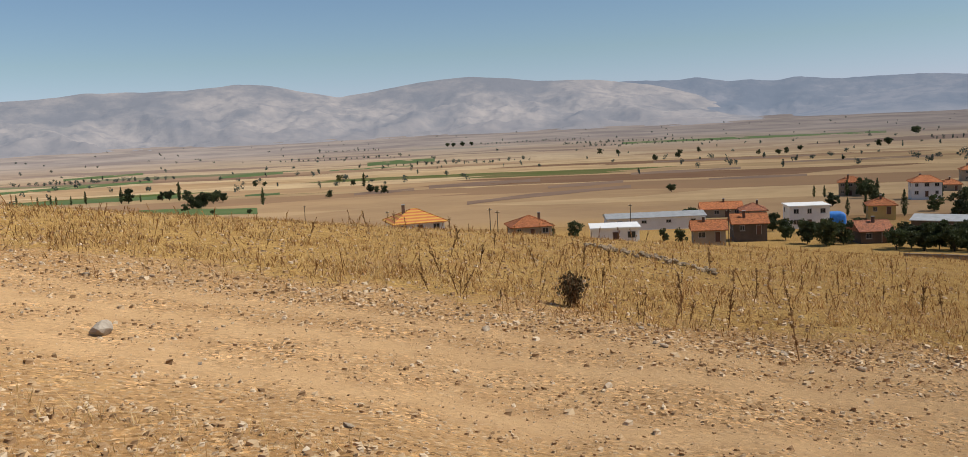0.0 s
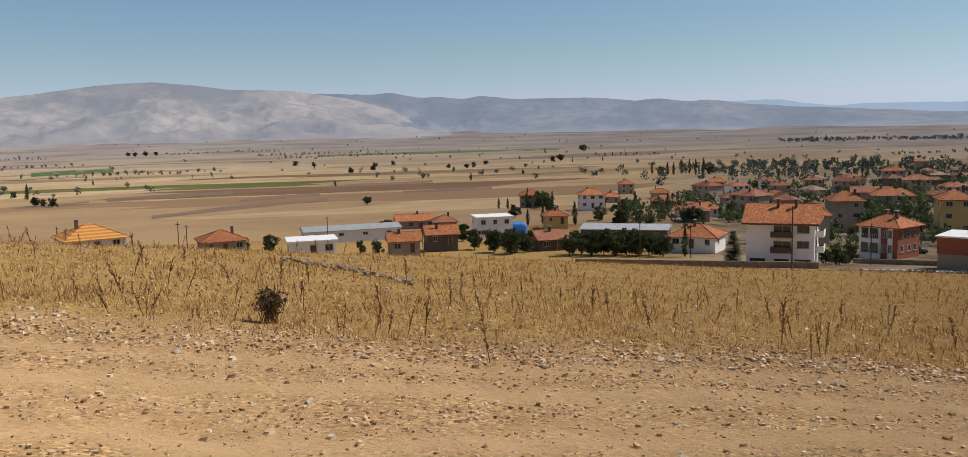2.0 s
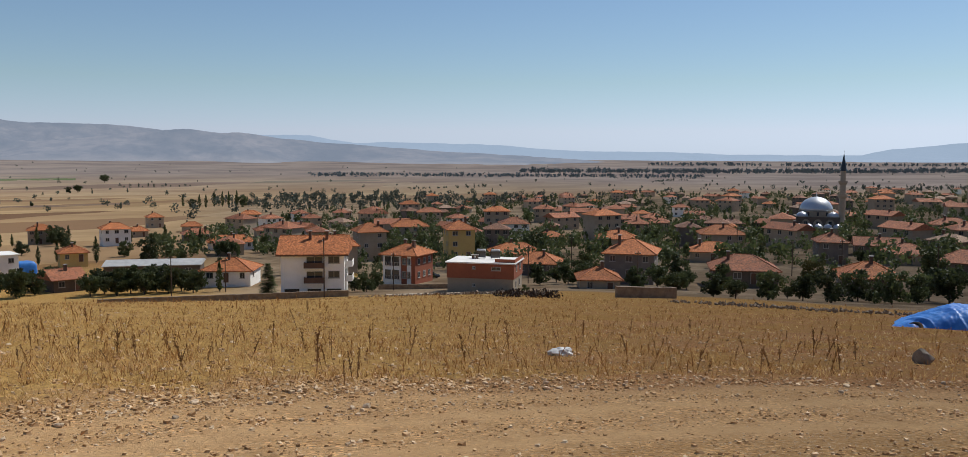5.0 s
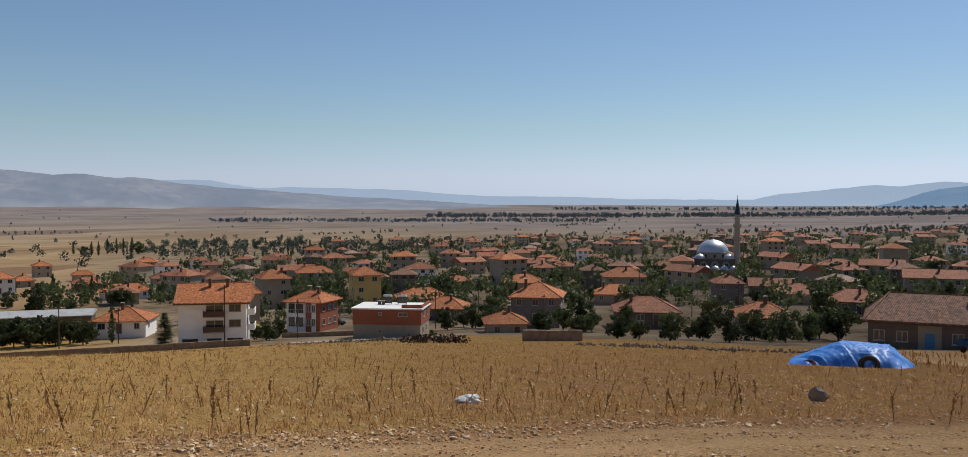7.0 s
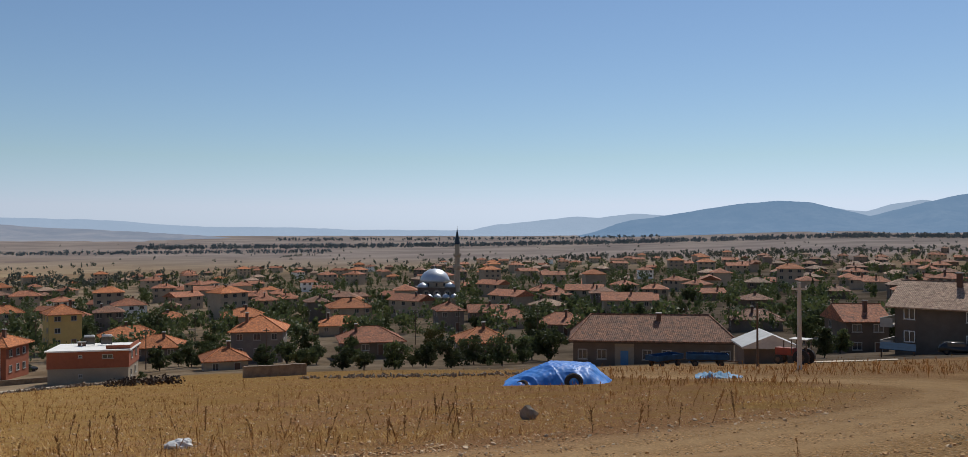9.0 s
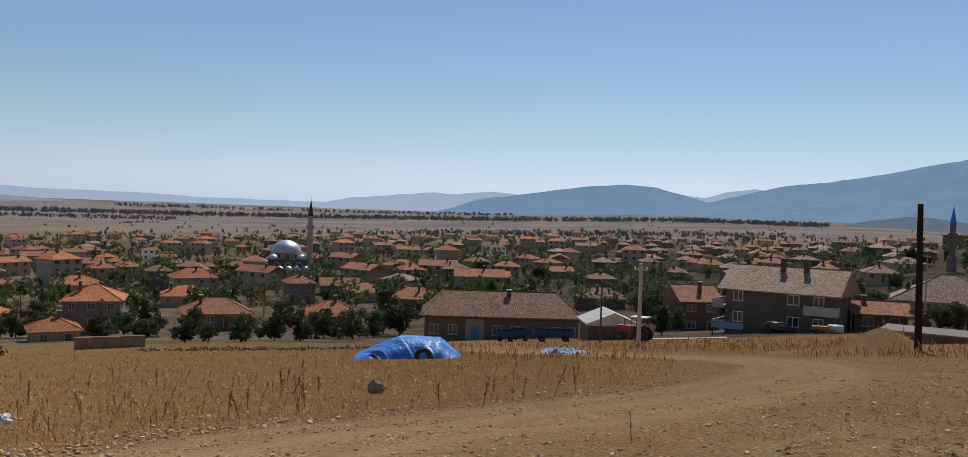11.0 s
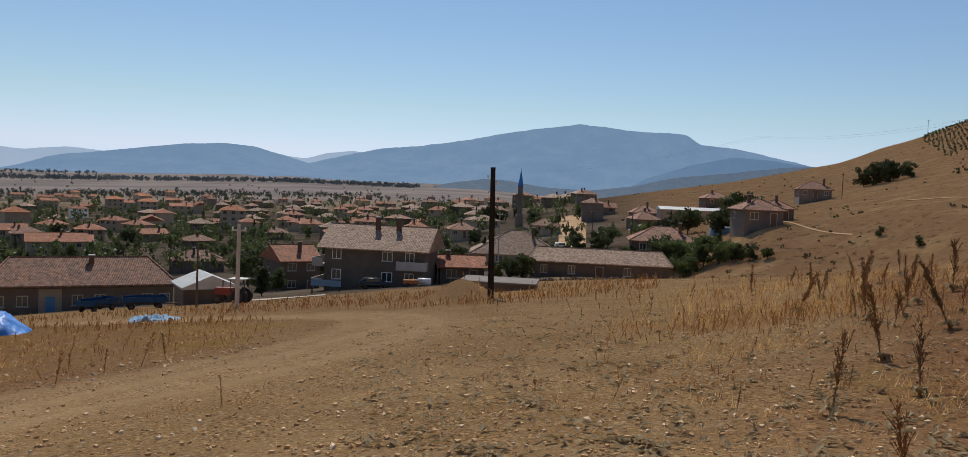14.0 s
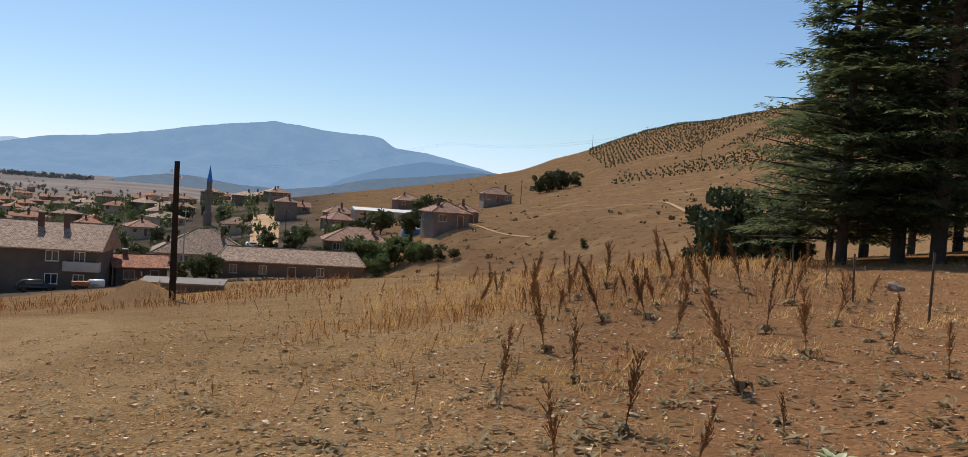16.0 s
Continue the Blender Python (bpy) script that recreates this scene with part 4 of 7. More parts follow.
def railing(parent, x0, x1, y, z, h=0.95, n=None):
    """A balcony rail: top bar and upright bars."""
    top = part("top_rail", block((x0, y - 0.04, z + h, x1, y + 0.04, z + h + 0.07)), M_FRAME, parent)
    n = n or int((x1 - x0) / 0.45)
    for i in range(n + 1):
        x = x0 + (x1 - x0) * i / n
        part("baluster", block((x - 0.025, y - 0.025, z, x + 0.025, y + 0.025, z + h - 0.003)), M_FRAME, top)


def white_house(az, d, turn):
    """The three-storey white house: garages below, a tier of brown balconies in the middle."""
    ob = thing("house", "three-storey white house with brown balconies and orange gabled roof", "house", "village houses")
    w, dp, H, pitch, over = 11.6, 10.5, 8.6, 0.5, 0.8
    x, y, h = w / 2, dp / 2, dp / 2 * pitch
    bm = bmesh.new()
    v = [bm.verts.new(p) for p in ((-x, -y, -4), (x, -y, -4), (x, y, -4), (-x, y, -4), (-x, -y, H - 0.03), (x, -y, H - 0.03), (x, y, H - 0.03), (-x, y, H - 0.03), (-x, 0, H + h - 0.06), (x, 0, H + h - 0.06))]
    for f in ((3, 2, 1, 0), (0, 1, 5, 4), (2, 3, 7, 6), (1, 2, 6, 9, 5), (3, 0, 4, 8, 7), (4, 5, 9, 8), (6, 7, 8, 9)):
        bm.faces.new([v[i] for i in f])
    part("wall", bm, M_WHITE, ob)
    bm, rh = roof_mesh(w, dp, H - over * pitch + 0.05, pitch, over, 0.0)
    part("roof", bm, M_TILE_NEW, ob)
    roof_caps(w, dp, H - over * pitch + 0.05, pitch, over, 0.0, M_TILE_NEW, ob)
    part("fascia", block((-x - over, -y - over - 0.04, H - over * pitch - 0.3, x + over, -y - over - 0.004, H - over * pitch - 0.08)), M_BROWN, ob)
    for cx in (-0.8, 2.3):
        chimney(ob, cx, -1.2, H + 0.6, H + rh + 0.5, 0.5)
    for cx, cw in ((-3.8, 2.7), (0.3, 2.5), (3.9, 2.7)):
        part("garage_door", block((cx - cw / 2, -y - 0.06, 0.0, cx + cw / 2, -y, 1.75)), M_DARKPAINT, ob, "dark garage opening")
    for z in (3.0, 5.75):
        balcony(ob, -1.5, 2.2, -y, z, 1.2, M_BROWN)
        window(ob, 0.4, z + 0.25, -y, 3.0, 1.75)
        window(ob, 3.9, z + 0.75, -y, 2.1, 1.35)
    for z in (3.0, 5.75):
        # white side balconies
        b = part("side_balcony", block((x + 0.004, -3.2, z - 0.18, x + 1.4, 1.2, z)), M_WHITE, ob)
        part("parapet", block((x + 1.28, -3.2, z + 0.004, x + 1.4, 1.2, z + 0.95), (x + 0.004, -3.2, z + 0.004, x + 1.276, -3.08, z + 0.95)), M_WHITE, b)
        window(ob, -1.0, z + 0.1, x, 2.2, 1.9, "+x")
        window(ob, 3.4, z + 0.7, x, 1.2, 1.2, "+x")
    dish = part("satellite_dish", lathe(bmesh.new(), [(0.02, 0), (0.25, 0.05), (0.42, 0.16), (0.44, 0.16), (0.05, -0.03)], 16), M_YELLOW, ob, "yellowish satellite dish")
    dish.matrix_basis = pose(x + 1.9, -3.0, 3.9, 70, 0, 30)
    return stand(ob, az, d, turn)


def brick_house(az, d, turn):
    """The flat-roofed house: brick above, pale render below, a white slab on top."""
    ob = thing("house", "flat-roofed red brick house with a pale lower storey", "house", "village houses")
    x, y = 6.2, 4.6
    part("lower_wall", block((-x, -y, -4, x, y, 2.75)), M_CREAM, ob)
    part("upper_wall", block((-x - 0.12, -y - 0.12, 2.754, x + 0.12, y + 0.12, 5.5)), M_BRICK, ob)
    part("roof_slab", block((-x - 0.4, -y - 0.4, 5.504, x + 0.4, y + 0.4, 5.74)), M_WHITE, ob, "white concrete roof slab")
    part("parapet", block((2.6, -y + 0.6, 5.744, x + 0.2, -y + 0.75, 6.35), (x + 0.05, -y + 0.754, 5.744, x + 0.2, y - 0.4, 6.35)), M_BRICK, ob)
    window(ob, 3.0, 4.3, -y - 0.12, 1.7, 0.7)
    window(ob, -1.2, 4.5, -y - 0.12, 0.6, 0.5)
    window(ob, -1.2, 1.2, -y, 0.6, 0.6)
    for cy in (-2.2, 1.6):
        window(ob, cy, 4.0, x + 0.12, 1.1, 1.2, "+x")
        window(ob, cy, 1.0, x, 1.1, 1.2, "+x")
    for cx in (-2.6, -1.9):
        chimney(ob, cx, 1.0, 5.744, 6.4, 0.5)
    return stand(ob, az, d, turn)


def veranda_house(az, d, turn):
    """White front with two tiers of verandas, brick beside and round the corner."""
    ob = thing("house", "white house with a brick end and railed verandas", "house", "village houses")
    x, y, H = 3.9, 4.2, 6.7
    part("wall", block((-x, -y, -4, x, y, H)), M_BRICK, ob, "red brick wall")
    part("white_front", block((-x - 0.06, -y - 0.1, -4, 0.5, -y - 0.004, H - 0.02)), M_WHITE, ob)
    part("white_bay", block((1.9, -y - 0.08, -4, 2.9, -y - 0.004, H - 0.02)), M_WHITE, ob)
    bm, rh = roof_mesh(2 * x, 2 * y, H - 0.2, 0.42, 0.8, 4.0)
    part("roof", bm, M_TILE_NEW, ob)
    roof_caps(2 * x, 2 * y, H - 0.2, 0.42, 0.8, 4.0, M_TILE_NEW, ob)
    for z in (0.9, 3.8):
        # a dark slab on the front stands for the shade inside the veranda
        v = part("veranda_recess", block((-x + 0.4, -y - 0.16, z + 0.3, 0.2, -y - 0.104, z + 2.3)), M_GLASS, ob, "dark panel standing for the shaded veranda")
        for cx in (-x + 0.35, -x + 2.1, 0.25):
            part("column", block((cx - 0.12, -y - 0.3, z + 0.1, cx + 0.12, -y - 0.164, z + 2.4)), M_WHITE, v)
        railing(ob, -x + 0.6, 0.15, -y - 0.36, z + 0.25, 0.8, 9)
        window(ob, 1.2, z + 0.6, -y, 1.0, 1.5)
        window(ob, 2.4, z + 0.6, -y - 0.08, 0.8, 1.5)
        for cy in (-2.6, 0.0, 2.4):
            window(ob, cy, z + 0.7, x, 1.1, 1.3, "+x")
    for cx, cy in ((-1.0, 0.5), (1.9, -1.0)):
        chimney(ob, cx, cy, H, H + rh + 0.6, 0.6)
    return stand(ob, az, d, turn)


white_house(36.35, 165, -6)
flat = brick_house(47.7, 160, -12)
veranda_house(42.5, 188, -28)


def long_house(az, d, turn):
    ob = thing("house", "long low mud-rendered house with an old tiled roof", "house", "village houses")
    x, y, H = 9.1, 4.5, 3.3
    part("wall", block((-x, -y, -4, x, y, H)), M_MUD, ob)
    bm, rh = roof_mesh(2 * x, 2 * y, H, 0.52, 0.5, 2.6)
    part("roof", bm, M_TILE_OLD, ob)
    roof_caps(2 * x, 2 * y, H, 0.52, 0.5, 2.6, M_TILE_OLD, ob)
    part("eave_board", block((-x - 0.45, -y - 0.56, H - 0.3, x + 0.45, -y - 0.504, H - 0.17)), M_WOOD, ob)
    chimney(ob, 1.0, -1.0, H + 1.2, H + rh + 0.2, 0.5)
    surround = part("door_surround", block((-4.3, -y - 0.05, 0, -2.1, -y, 2.9)), M_CREAM, ob, "pale cream door surround")
    part("door", block((-3.65, -y - 0.1, 0, -2.75, -y - 0.054, 2.1)), M_BLUEWALL, surround, "blue painted door")
    door(ob, 4.6, -y, 0.9, 2.0, M_BLUEWALL, "pale blue door")
    for cx in (-8.0, -5.8, -0.6, 1.6, 6.4, 8.2):
        window(ob, cx, 1.1, -y, 1.1, 1.15)
    return stand(ob, az, d, turn)


long_house(83.15, 105, 4)


def grey_house(az, d, turn):
    """Two storeys on the slope, gabled, with corner balconies and two stout chimneys."""
    ob = thing("house", "two-storey grey-brown house with corner balconies and two chimneys", "house", "village houses")
    x, y, H, pitch, over = 6.9, 5.2, 6.1, 0.5, 0.9
    h = y * pitch
    bm = bmesh.new()
    v = [bm.verts.new(p) for p in ((-x, -y, -4), (x, -y, -4), (x, y, -4), (-x, y, -4), (-x, -y, H - 0.03), (x, -y, H - 0.03), (x, y, H - 0.03), (-x, y, H - 0.03), (-x, 0, H + h - 0.06), (x, 0, H + h - 0.06))]
    for f in ((3, 2, 1, 0), (0, 1, 5, 4), (2, 3, 7, 6), (1, 2, 6, 9, 5), (3, 0, 4, 8, 7), (4, 5, 9, 8), (6, 7, 8, 9)):
        bm.faces.new([v[i] for i in f])
    part("wall", bm, M_MUD, ob)
    bm, rh = roof_mesh(2 * x, 2 * y, H - over * pitch + 0.05, pitch, over, 0.0)
    part("roof", bm, M_TILE_PALE, ob, "pale weathered tiles")
    roof_caps(2 * x, 2 * y, H - over * pitch + 0.05, pitch, over, 0.0, M_TILE_PALE, ob)
    for cx in (-0.6, 2.4):
        chimney(ob, cx, -1.0, H + 0.8, H + rh + 0.7, 0.62)
    for z in (0.5, 3.3):
        window(ob, 1.9, z + 0.85, -y, 1.5, 1.3, frame=M_WHITE)
        window(ob, 5.0, z + 0.85, -y, 1.3, 1.3, frame=M_WHITE)
        window(ob, -5.2, z + 0.85, -y, 1.3, 1.4, frame=M_WHITE)
        for cy in (-2.6, 1.4):
            window(ob, cy, z + 0.5, -x, 1.2, 1.7, "-x", M_WHITE)
        b = part("corner_balcony", block((-x - 1.5, -y - 0.9, z - 0.2, -x - 0.004, 3.0, z)), M_CONCRETE, ob)
        part("parapet", block((-x - 1.5, -y - 0.9, z + 0.004, -x - 1.36, 3.0, z + 0.95), (-x - 1.356, -y - 0.9, z + 0.004, -x - 0.004, -y - 0.76, z + 0.95)), M_CONCRETE, b)
    balcony(ob, 3.4, x + 0.6, -y, 3.3, 1.3, M_CONCRETE)
    return stand(ob, az, d, turn)


grey_house(101.7, 122, -14)
barn = house(20.5, 8, 0.85, M_MUD, M_TILE_PALE, "long low barn with a weathered tiled roof", 1.2, 0.42, 0.4, bays=5, chimneys=0, seed=31)
stand(barn, 116.1, 131, 3)

# white flat-roofed houses on the brow
stand(house(9.0, 8, 1, M_WHITE, M_WHITE, "small white flat-roofed house on the brow", flat=True, chimneys=0, seed=15), 5.3, 168, 4, -1.4)
stand(house(10.0, 9, 2, M_WHITE, M_WHITE, "two-storey white house with a flat roof", flat=True, chimneys=0, seed=16), 17.4, 241, 12)

def shed(w, d, h, wall, label, az, dist, turn, pitch=0.16):
    ob = thing("shed", label, "shed")
    part("wall", block((-w / 2, -d / 2, -3, w / 2, d / 2, h)), wall, ob)
    bm, top = roof_mesh(w, d, h + 0.1, pitch, 0.4, 0.0)
    part("roof", bm, M_TIN, ob, "pale sheet-metal roof")
    for i in range(4):
        window(ob, -w / 2 + w * (i + 0.5) / 4, h - 1.5, -d / 2, 1.4, 0.8)
    return stand(ob, az, dist, turn)


shed(27, 11, 3.6, M_WHITE, "long white farm shed with a metal roof", 7.9, 245, 8)
shed(22, 11, 3.2, M_MUD, "long shed with a pale metal roof", 26.4, 225, -8)
shed(17, 9, 3.4, M_CREAM, "white-roofed shed at the foot of the hill", 121.8, 254, 10)


# ---- the mosque ----
def mosque(az, d):
    ob = thing("mosque", "stone mosque with a lead-grey dome and small domes", "mosque")
    part("wall", block((-7.5, -7.5, -4, 7.5, 7.5, 7.4)), M_MUD, ob)
    bm = bmesh.new()
    lathe(bm, [(6.3, 7.404), (6.3, 9.4), (6.1, 9.4)], 32)
    part("drum", bm, M_CREAM, ob)
    bm = bmesh.new()
    lathe(bm, [(6.0 * math.cos(a), 9.45 + 5.2 * math.sin(a)) for a in [math.pi / 2 * i / 10 for i in range(10)]] + [(0.1, 14.7), (0.06, 16.2)], 32)
    part("dome", bm, M_LEAD, ob, "grey lead dome", True)
    for i in range(12):
        a = 2 * math.pi * i / 12
        bm = block((-0.35, -0.08, 7.8, 0.35, 0.08, 9.1))
        bmesh.ops.translate(bm, verts=bm.verts, vec=(0, -6.35, 0))
        bmesh.ops.rotate(bm, verts=bm.verts, cent=(0, 0, 0), matrix=Matrix.Rotation(a, 3, "Z"))
        part("drum_window", bm, M_GLASS, ob)
    for i in range(5):
        bm = bmesh.new()
        lathe(bm, [(1.6 * math.cos(a), 3.6 + 1.4 * math.sin(a)) for a in [math.pi / 2 * k / 6 for k in range(6)]] + [(0.05, 5.2)], 16, (-6.6 + 3.3 * i, -9.4))
        part("small_dome", bm, M_LEAD, ob, "", True)
    for sx in (-1, 1):
        bm = bmesh.new()
        lathe(bm, [(2.2 * math.cos(a), 7.45 + 1.8 * math.sin(a)) for a in [math.pi / 2 * k / 6 for k in range(6)]] + [(0.05, 9.5)], 16, (sx * 5.4, -5.4))
        part("corner_dome", bm, M_LEAD, ob, "", True)
    part("porch", block((-8.4, -11.2, -4, 8.4, -7.504, 3.6)), M_CREAM, ob)
    # wide arches in the front wall
    for cx in (-4.2, 0.0, 4.2):
        bm = bmesh.new()
        ring = [bm.verts.new((cx + 1.7 * math.cos(t), y, 4.2 + 2.4 * math.sin(t))) for y in (-7.62, -7.5) for t in [math.pi * k / 10 for k in range(11)]]
        bm.faces.new(ring[:11][::-1])
        for k in range(10):
            bm.faces.new((ring[k], ring[k + 1], ring[12 + k], ring[11 + k]))
        part("arch", bm, M_CREAM, ob)
    for sx in (-4.2, 0, 4.2):
        window(ob, sx, 4.4, -7.63, 1.3, 1.5)
    stand(ob, az, d, 6)
    mi = thing("minaret", "tall pale stone minaret with a dark pointed cap", "minaret")
    bm = bmesh.new()
    lathe(bm, [(1.7, -4), (1.7, 5), (1.15, 7), (1.15, 14), (1.75, 14.9), (1.75, 15.8), (1.05, 15.8), (1.05, 19), (1.6, 19.8), (1.6, 20.6), (0.95, 20.6), (0.95, 24.2)], 16)
    part("shaft", bm, M_CREAM, mi)
    bm = bmesh.new()
    lathe(bm, [(1.2, 24.204), (0.08, 30.4), (0.04, 31.6)], 16)
    part("cap", bm, M_DARKPAINT, mi, "dark pointed cap")
    return stand(mi, az + 1.5, d - 4, 0)


mosque(68.9, 345)
m2 = thing("minaret", "slender minaret with a blue pointed cap", "minaret")
bm = bmesh.new()
lathe(bm, [(1.4, -3), (1.4, 4), (0.95, 5), (0.95, 10.2), (1.4, 11), (1.4, 11.8), (0.85, 11.8), (0.85, 14.6)], 14)
part("shaft", bm, M_GREY, m2)
bm = bmesh.new()
lathe(bm, [(1.0, 14.604), (0.06, 20), (0.04, 21)], 14)
part("cap", bm, M_BLUE, m2, "blue pointed cap")
stand(m2, 110.7, 300, 0)


# ---- trees ----
LEAF = ((-0.5, -0.3, 0), (0.5, -0.3, 0.1), (0.45, 0.4, 0), (-0.4, 0.35, 0.15))
TURNS = []
for k in range(400):
    q = Euler((2.3 * k % 6.3, 3.7 * k % 6.3, 5.1 * k % 6.3)).to_matrix()
    TURNS.append([tuple(q @ Vector(v)) for v in LEAF])


def crown_leaves(out, rnd, centre, size, count, leaf):
    """Small leaves scattered through a rounded clump, turned every way."""
    verts, faces = out
    for _ in range(count):
        x, y, z = rnd.gauss(0, 1), rnd.gauss(0, 1), rnd.gauss(0, 1)
        k = rnd.uniform(0.45, 1.0) / (math.sqrt(x * x + y * y + z * z) or 1)
        x, y, z = centre[0] + x * k * size[0], centre[1] + y * k * size[1], centre[2] + z * k * size[2]
        s, n = leaf * rnd.uniform(0.5, 1.4), len(verts)
        verts.extend([(x + a * s, y + b * s, z + c * s) for a, b, c in TURNS[rnd.randrange(400)]])
        faces.append((n, n + 1, n + 2, n + 3))


def leaf_part(name, out, mat, parent, label=""):
    ob = mesh_object(name, out[0], out[1], mat)
    ob.parent = parent
    if label:
        ob["label"] = label
    return ob


def broadleaf(seed, label, mat=None, h=6.0):
    rnd = random.Random(seed)
    ob = thing("tree", label, "tree", "village trees")
    bm = bmesh.new()
    tube(bm, (0, 0, -0.5), (0.05, 0, h * 0.4), h * 0.024, h * 0.016, 7)
    tips = []
    for i in range(9):
        a = i * 2.4
        z0 = h * rnd.uniform(0.08, 0.35)
        tip = (math.cos(a) * h * rnd.uniform(0.16, 0.36), math.sin(a) * h * rnd.uniform(0.16, 0.38), h * rnd.uniform(0.18, 0.84))
        tube(bm, (0, 0, z0), tip, h * 0.013, h * 0.004, 5)
        tips.append(tip)
    part("trunk", bm, M_BARK, ob)
    out = ([], [])
    for tip in tips + [(0, 0, h * 0.74), (0, 0, h * 0.55), (0.05 * h, 0, h * 0.35), (-0.12 * h, 0.1 * h, h * 0.25), (0.1 * h, -0.14 * h, h * 0.25)]:
        for _ in range(3):
            c = Vector(tip) + Vector((rnd.gauss(0, 0.07), rnd.gauss(0, 0.07), rnd.gauss(0, 0.06))) * h
            crown_leaves(out, rnd, c, (h * rnd.uniform(0.10, 0.17), h * rnd.uniform(0.10, 0.17), h * rnd.uniform(0.08, 0.14)), 48, h * 0.056)
    leaf_part("crown", out, mat or M_LEAF, ob)
    return ob


def poplar(seed, label, h=9.0):
    rnd = random.Random(seed)
    ob = thing("tree", label, "tree", "poplars")
    bm = bmesh.new()
    tube(bm, (0, 0, -0.5), (0, 0, h * 0.9), h * 0.018, h * 0.004, 6)
    part("trunk", bm, M_BARK, ob)
    out = ([], [])
    for i in range(28):
        z = h * (0.10 + 0.88 * i / 28)
        r = h * 0.095 * math.sin(math.pi * min(1, (i + 3) / 30) ** 0.8) + 0.15
        crown_leaves(out, rnd, (rnd.gauss(0, r * 0.35), rnd.gauss(0, r * 0.35), z), (r, r, h * 0.05), 30, h * 0.038)
    leaf_part("crown", out, M_POPLAR, ob)
    return ob


def cedar(seed, label, h=17.0, spread=4.6, bare=0.14, taper=0.75):
    """A cedar: straight trunk, tiers of level limbs, each with flat drooping sprays of needles."""
    rnd = random.Random(seed)
    ob = thing("cedar", label, "tree", "cedars")
    bm = bmesh.new()
    tube(bm, (0, 0, -0.6), (0.1, 0, h * 0.55), h * 0.016, h * 0.010, 10)
    tube(bm, (0.1, 0, h * 0.55), (0.05, 0, h), h * 0.010, 0.02, 8)
    sprays, limbs = ([], []), bmesh.new()
    z = h * bare
    while z < h * 0.985:
        f = (z / h - bare) / (1 - bare)
        reach = spread * (1 - f) ** taper * (0.75 + 0.25 * min(1, f * 6)) + 0.25
        for k in range(rnd.randrange(4, 7)):
            a = rnd.uniform(0, 2 * math.pi)
            L = reach * rnd.uniform(0.6, 1.12)
            d = Vector((math.cos(a), math.sin(a), 0))
            rise = rnd.uniform(-0.05, 0.22)
            p = Vector((0.08, 0, z))
            tube(limbs, p, p + d * L + Vector((0, 0, L * rise)), 0.018 + 0.012 * L, 0.008, 5)
            side = Vector((-d.y, d.x, 0))
            for j in range(int(5 + L * 7)):
                s = rnd.uniform(0.22, 1.03) * L
                w = (0.22 + 0.42 * L * (1 - abs(s / L - 0.55))) * rnd.uniform(0.3, 1.0)
                c = p + d * s + Vector((0, 0, s * rise - 0.10 * (s / L) ** 2 * L)) + side * rnd.uniform(-1, 1) * w
                c.z += rnd.uniform(-0.10, 0.06)
                for _ in range(8):
                    b = a + rnd.uniform(-1.1, 1.1) + (0.6 if (c - p - d * s).dot(side) > 0 else -0.6)
                    e = Vector((math.cos(b), math.sin(b), rnd.uniform(-0.45, 0.12))) * rnd.uniform(0.22, 0.5)
                    n = Vector((-e.y, e.x, rnd.uniform(-0.1, 0.1))).normalized() * rnd.uniform(0.022, 0.055)
                    o = c + Vector((rnd.uniform(-0.15, 0.15), rnd.uniform(-0.15, 0.15), rnd.uniform(-0.05, 0.05)))
                    i0 = len(sprays[0])
                    sprays[0].extend((o, o + e * 0.55 - n, o + e, o + e * 0.55 + n))
                    sprays[1].append((i0, i0 + 1, i0 + 2, i0 + 3))
        z += h * rnd.uniform(0.018, 0.034)
    part("trunk", bm, M_BARK, ob, "dark ridged bark")
    tagged(part("branchwork", limbs, M_BARK, ob), kind="stuff")
    tagged(leaf_part("foliage", sprays, M_CEDAR, ob), kind="stuff")
    return ob


KINDS = {"b": [broadleaf(100 + i, "round dark-green leafy tree among the houses") for i in range(4)] + [broadleaf(110, "yellowing leafy tree beside the houses", M_YELLEAF)], "p": [poplar(200 + i, "tall narrow dark-green poplar tree") for i in range(3)], "n": [broadleaf(121 + i, "dense dark-green pine at the edge of the cedars", M_PINE) for i in range(2)], "w": [broadleaf(131 + i, "light-green leafy tree beside the barn", M_WILLOW) for i in range(2)], "c": [cedar(300, "young dark-green conifer with a dense crown", 9.0, 2.8, 0.03)]}
TALL = {"n": 6.0, "w": 6.0, "b": 6.0, "p": 9.0, "c": 9.0}
rnd = random.Random(5)


def free(x, y, gap):
    return all((x - a) ** 2 + (y - b) ** 2 > (gap + r) ** 2 for a, b, r in TAKEN)


def plant_at(x, y, kind, h, which=None):
    k = KINDS[kind][rnd.randrange(len(KINDS[kind]) - (1 if kind == "b" and rnd.random() < 0.85 else 0)) if which is None else which]
    s = h / TALL[kind]
    k.scale = (s * rnd.uniform(0.9, 1.15), s * rnd.uniform(0.9, 1.15), s)
    return copy_thing(k, pose(x, y, ground_at(x, y) - 0.1, 0, 0, rnd.uniform(0, 360)))


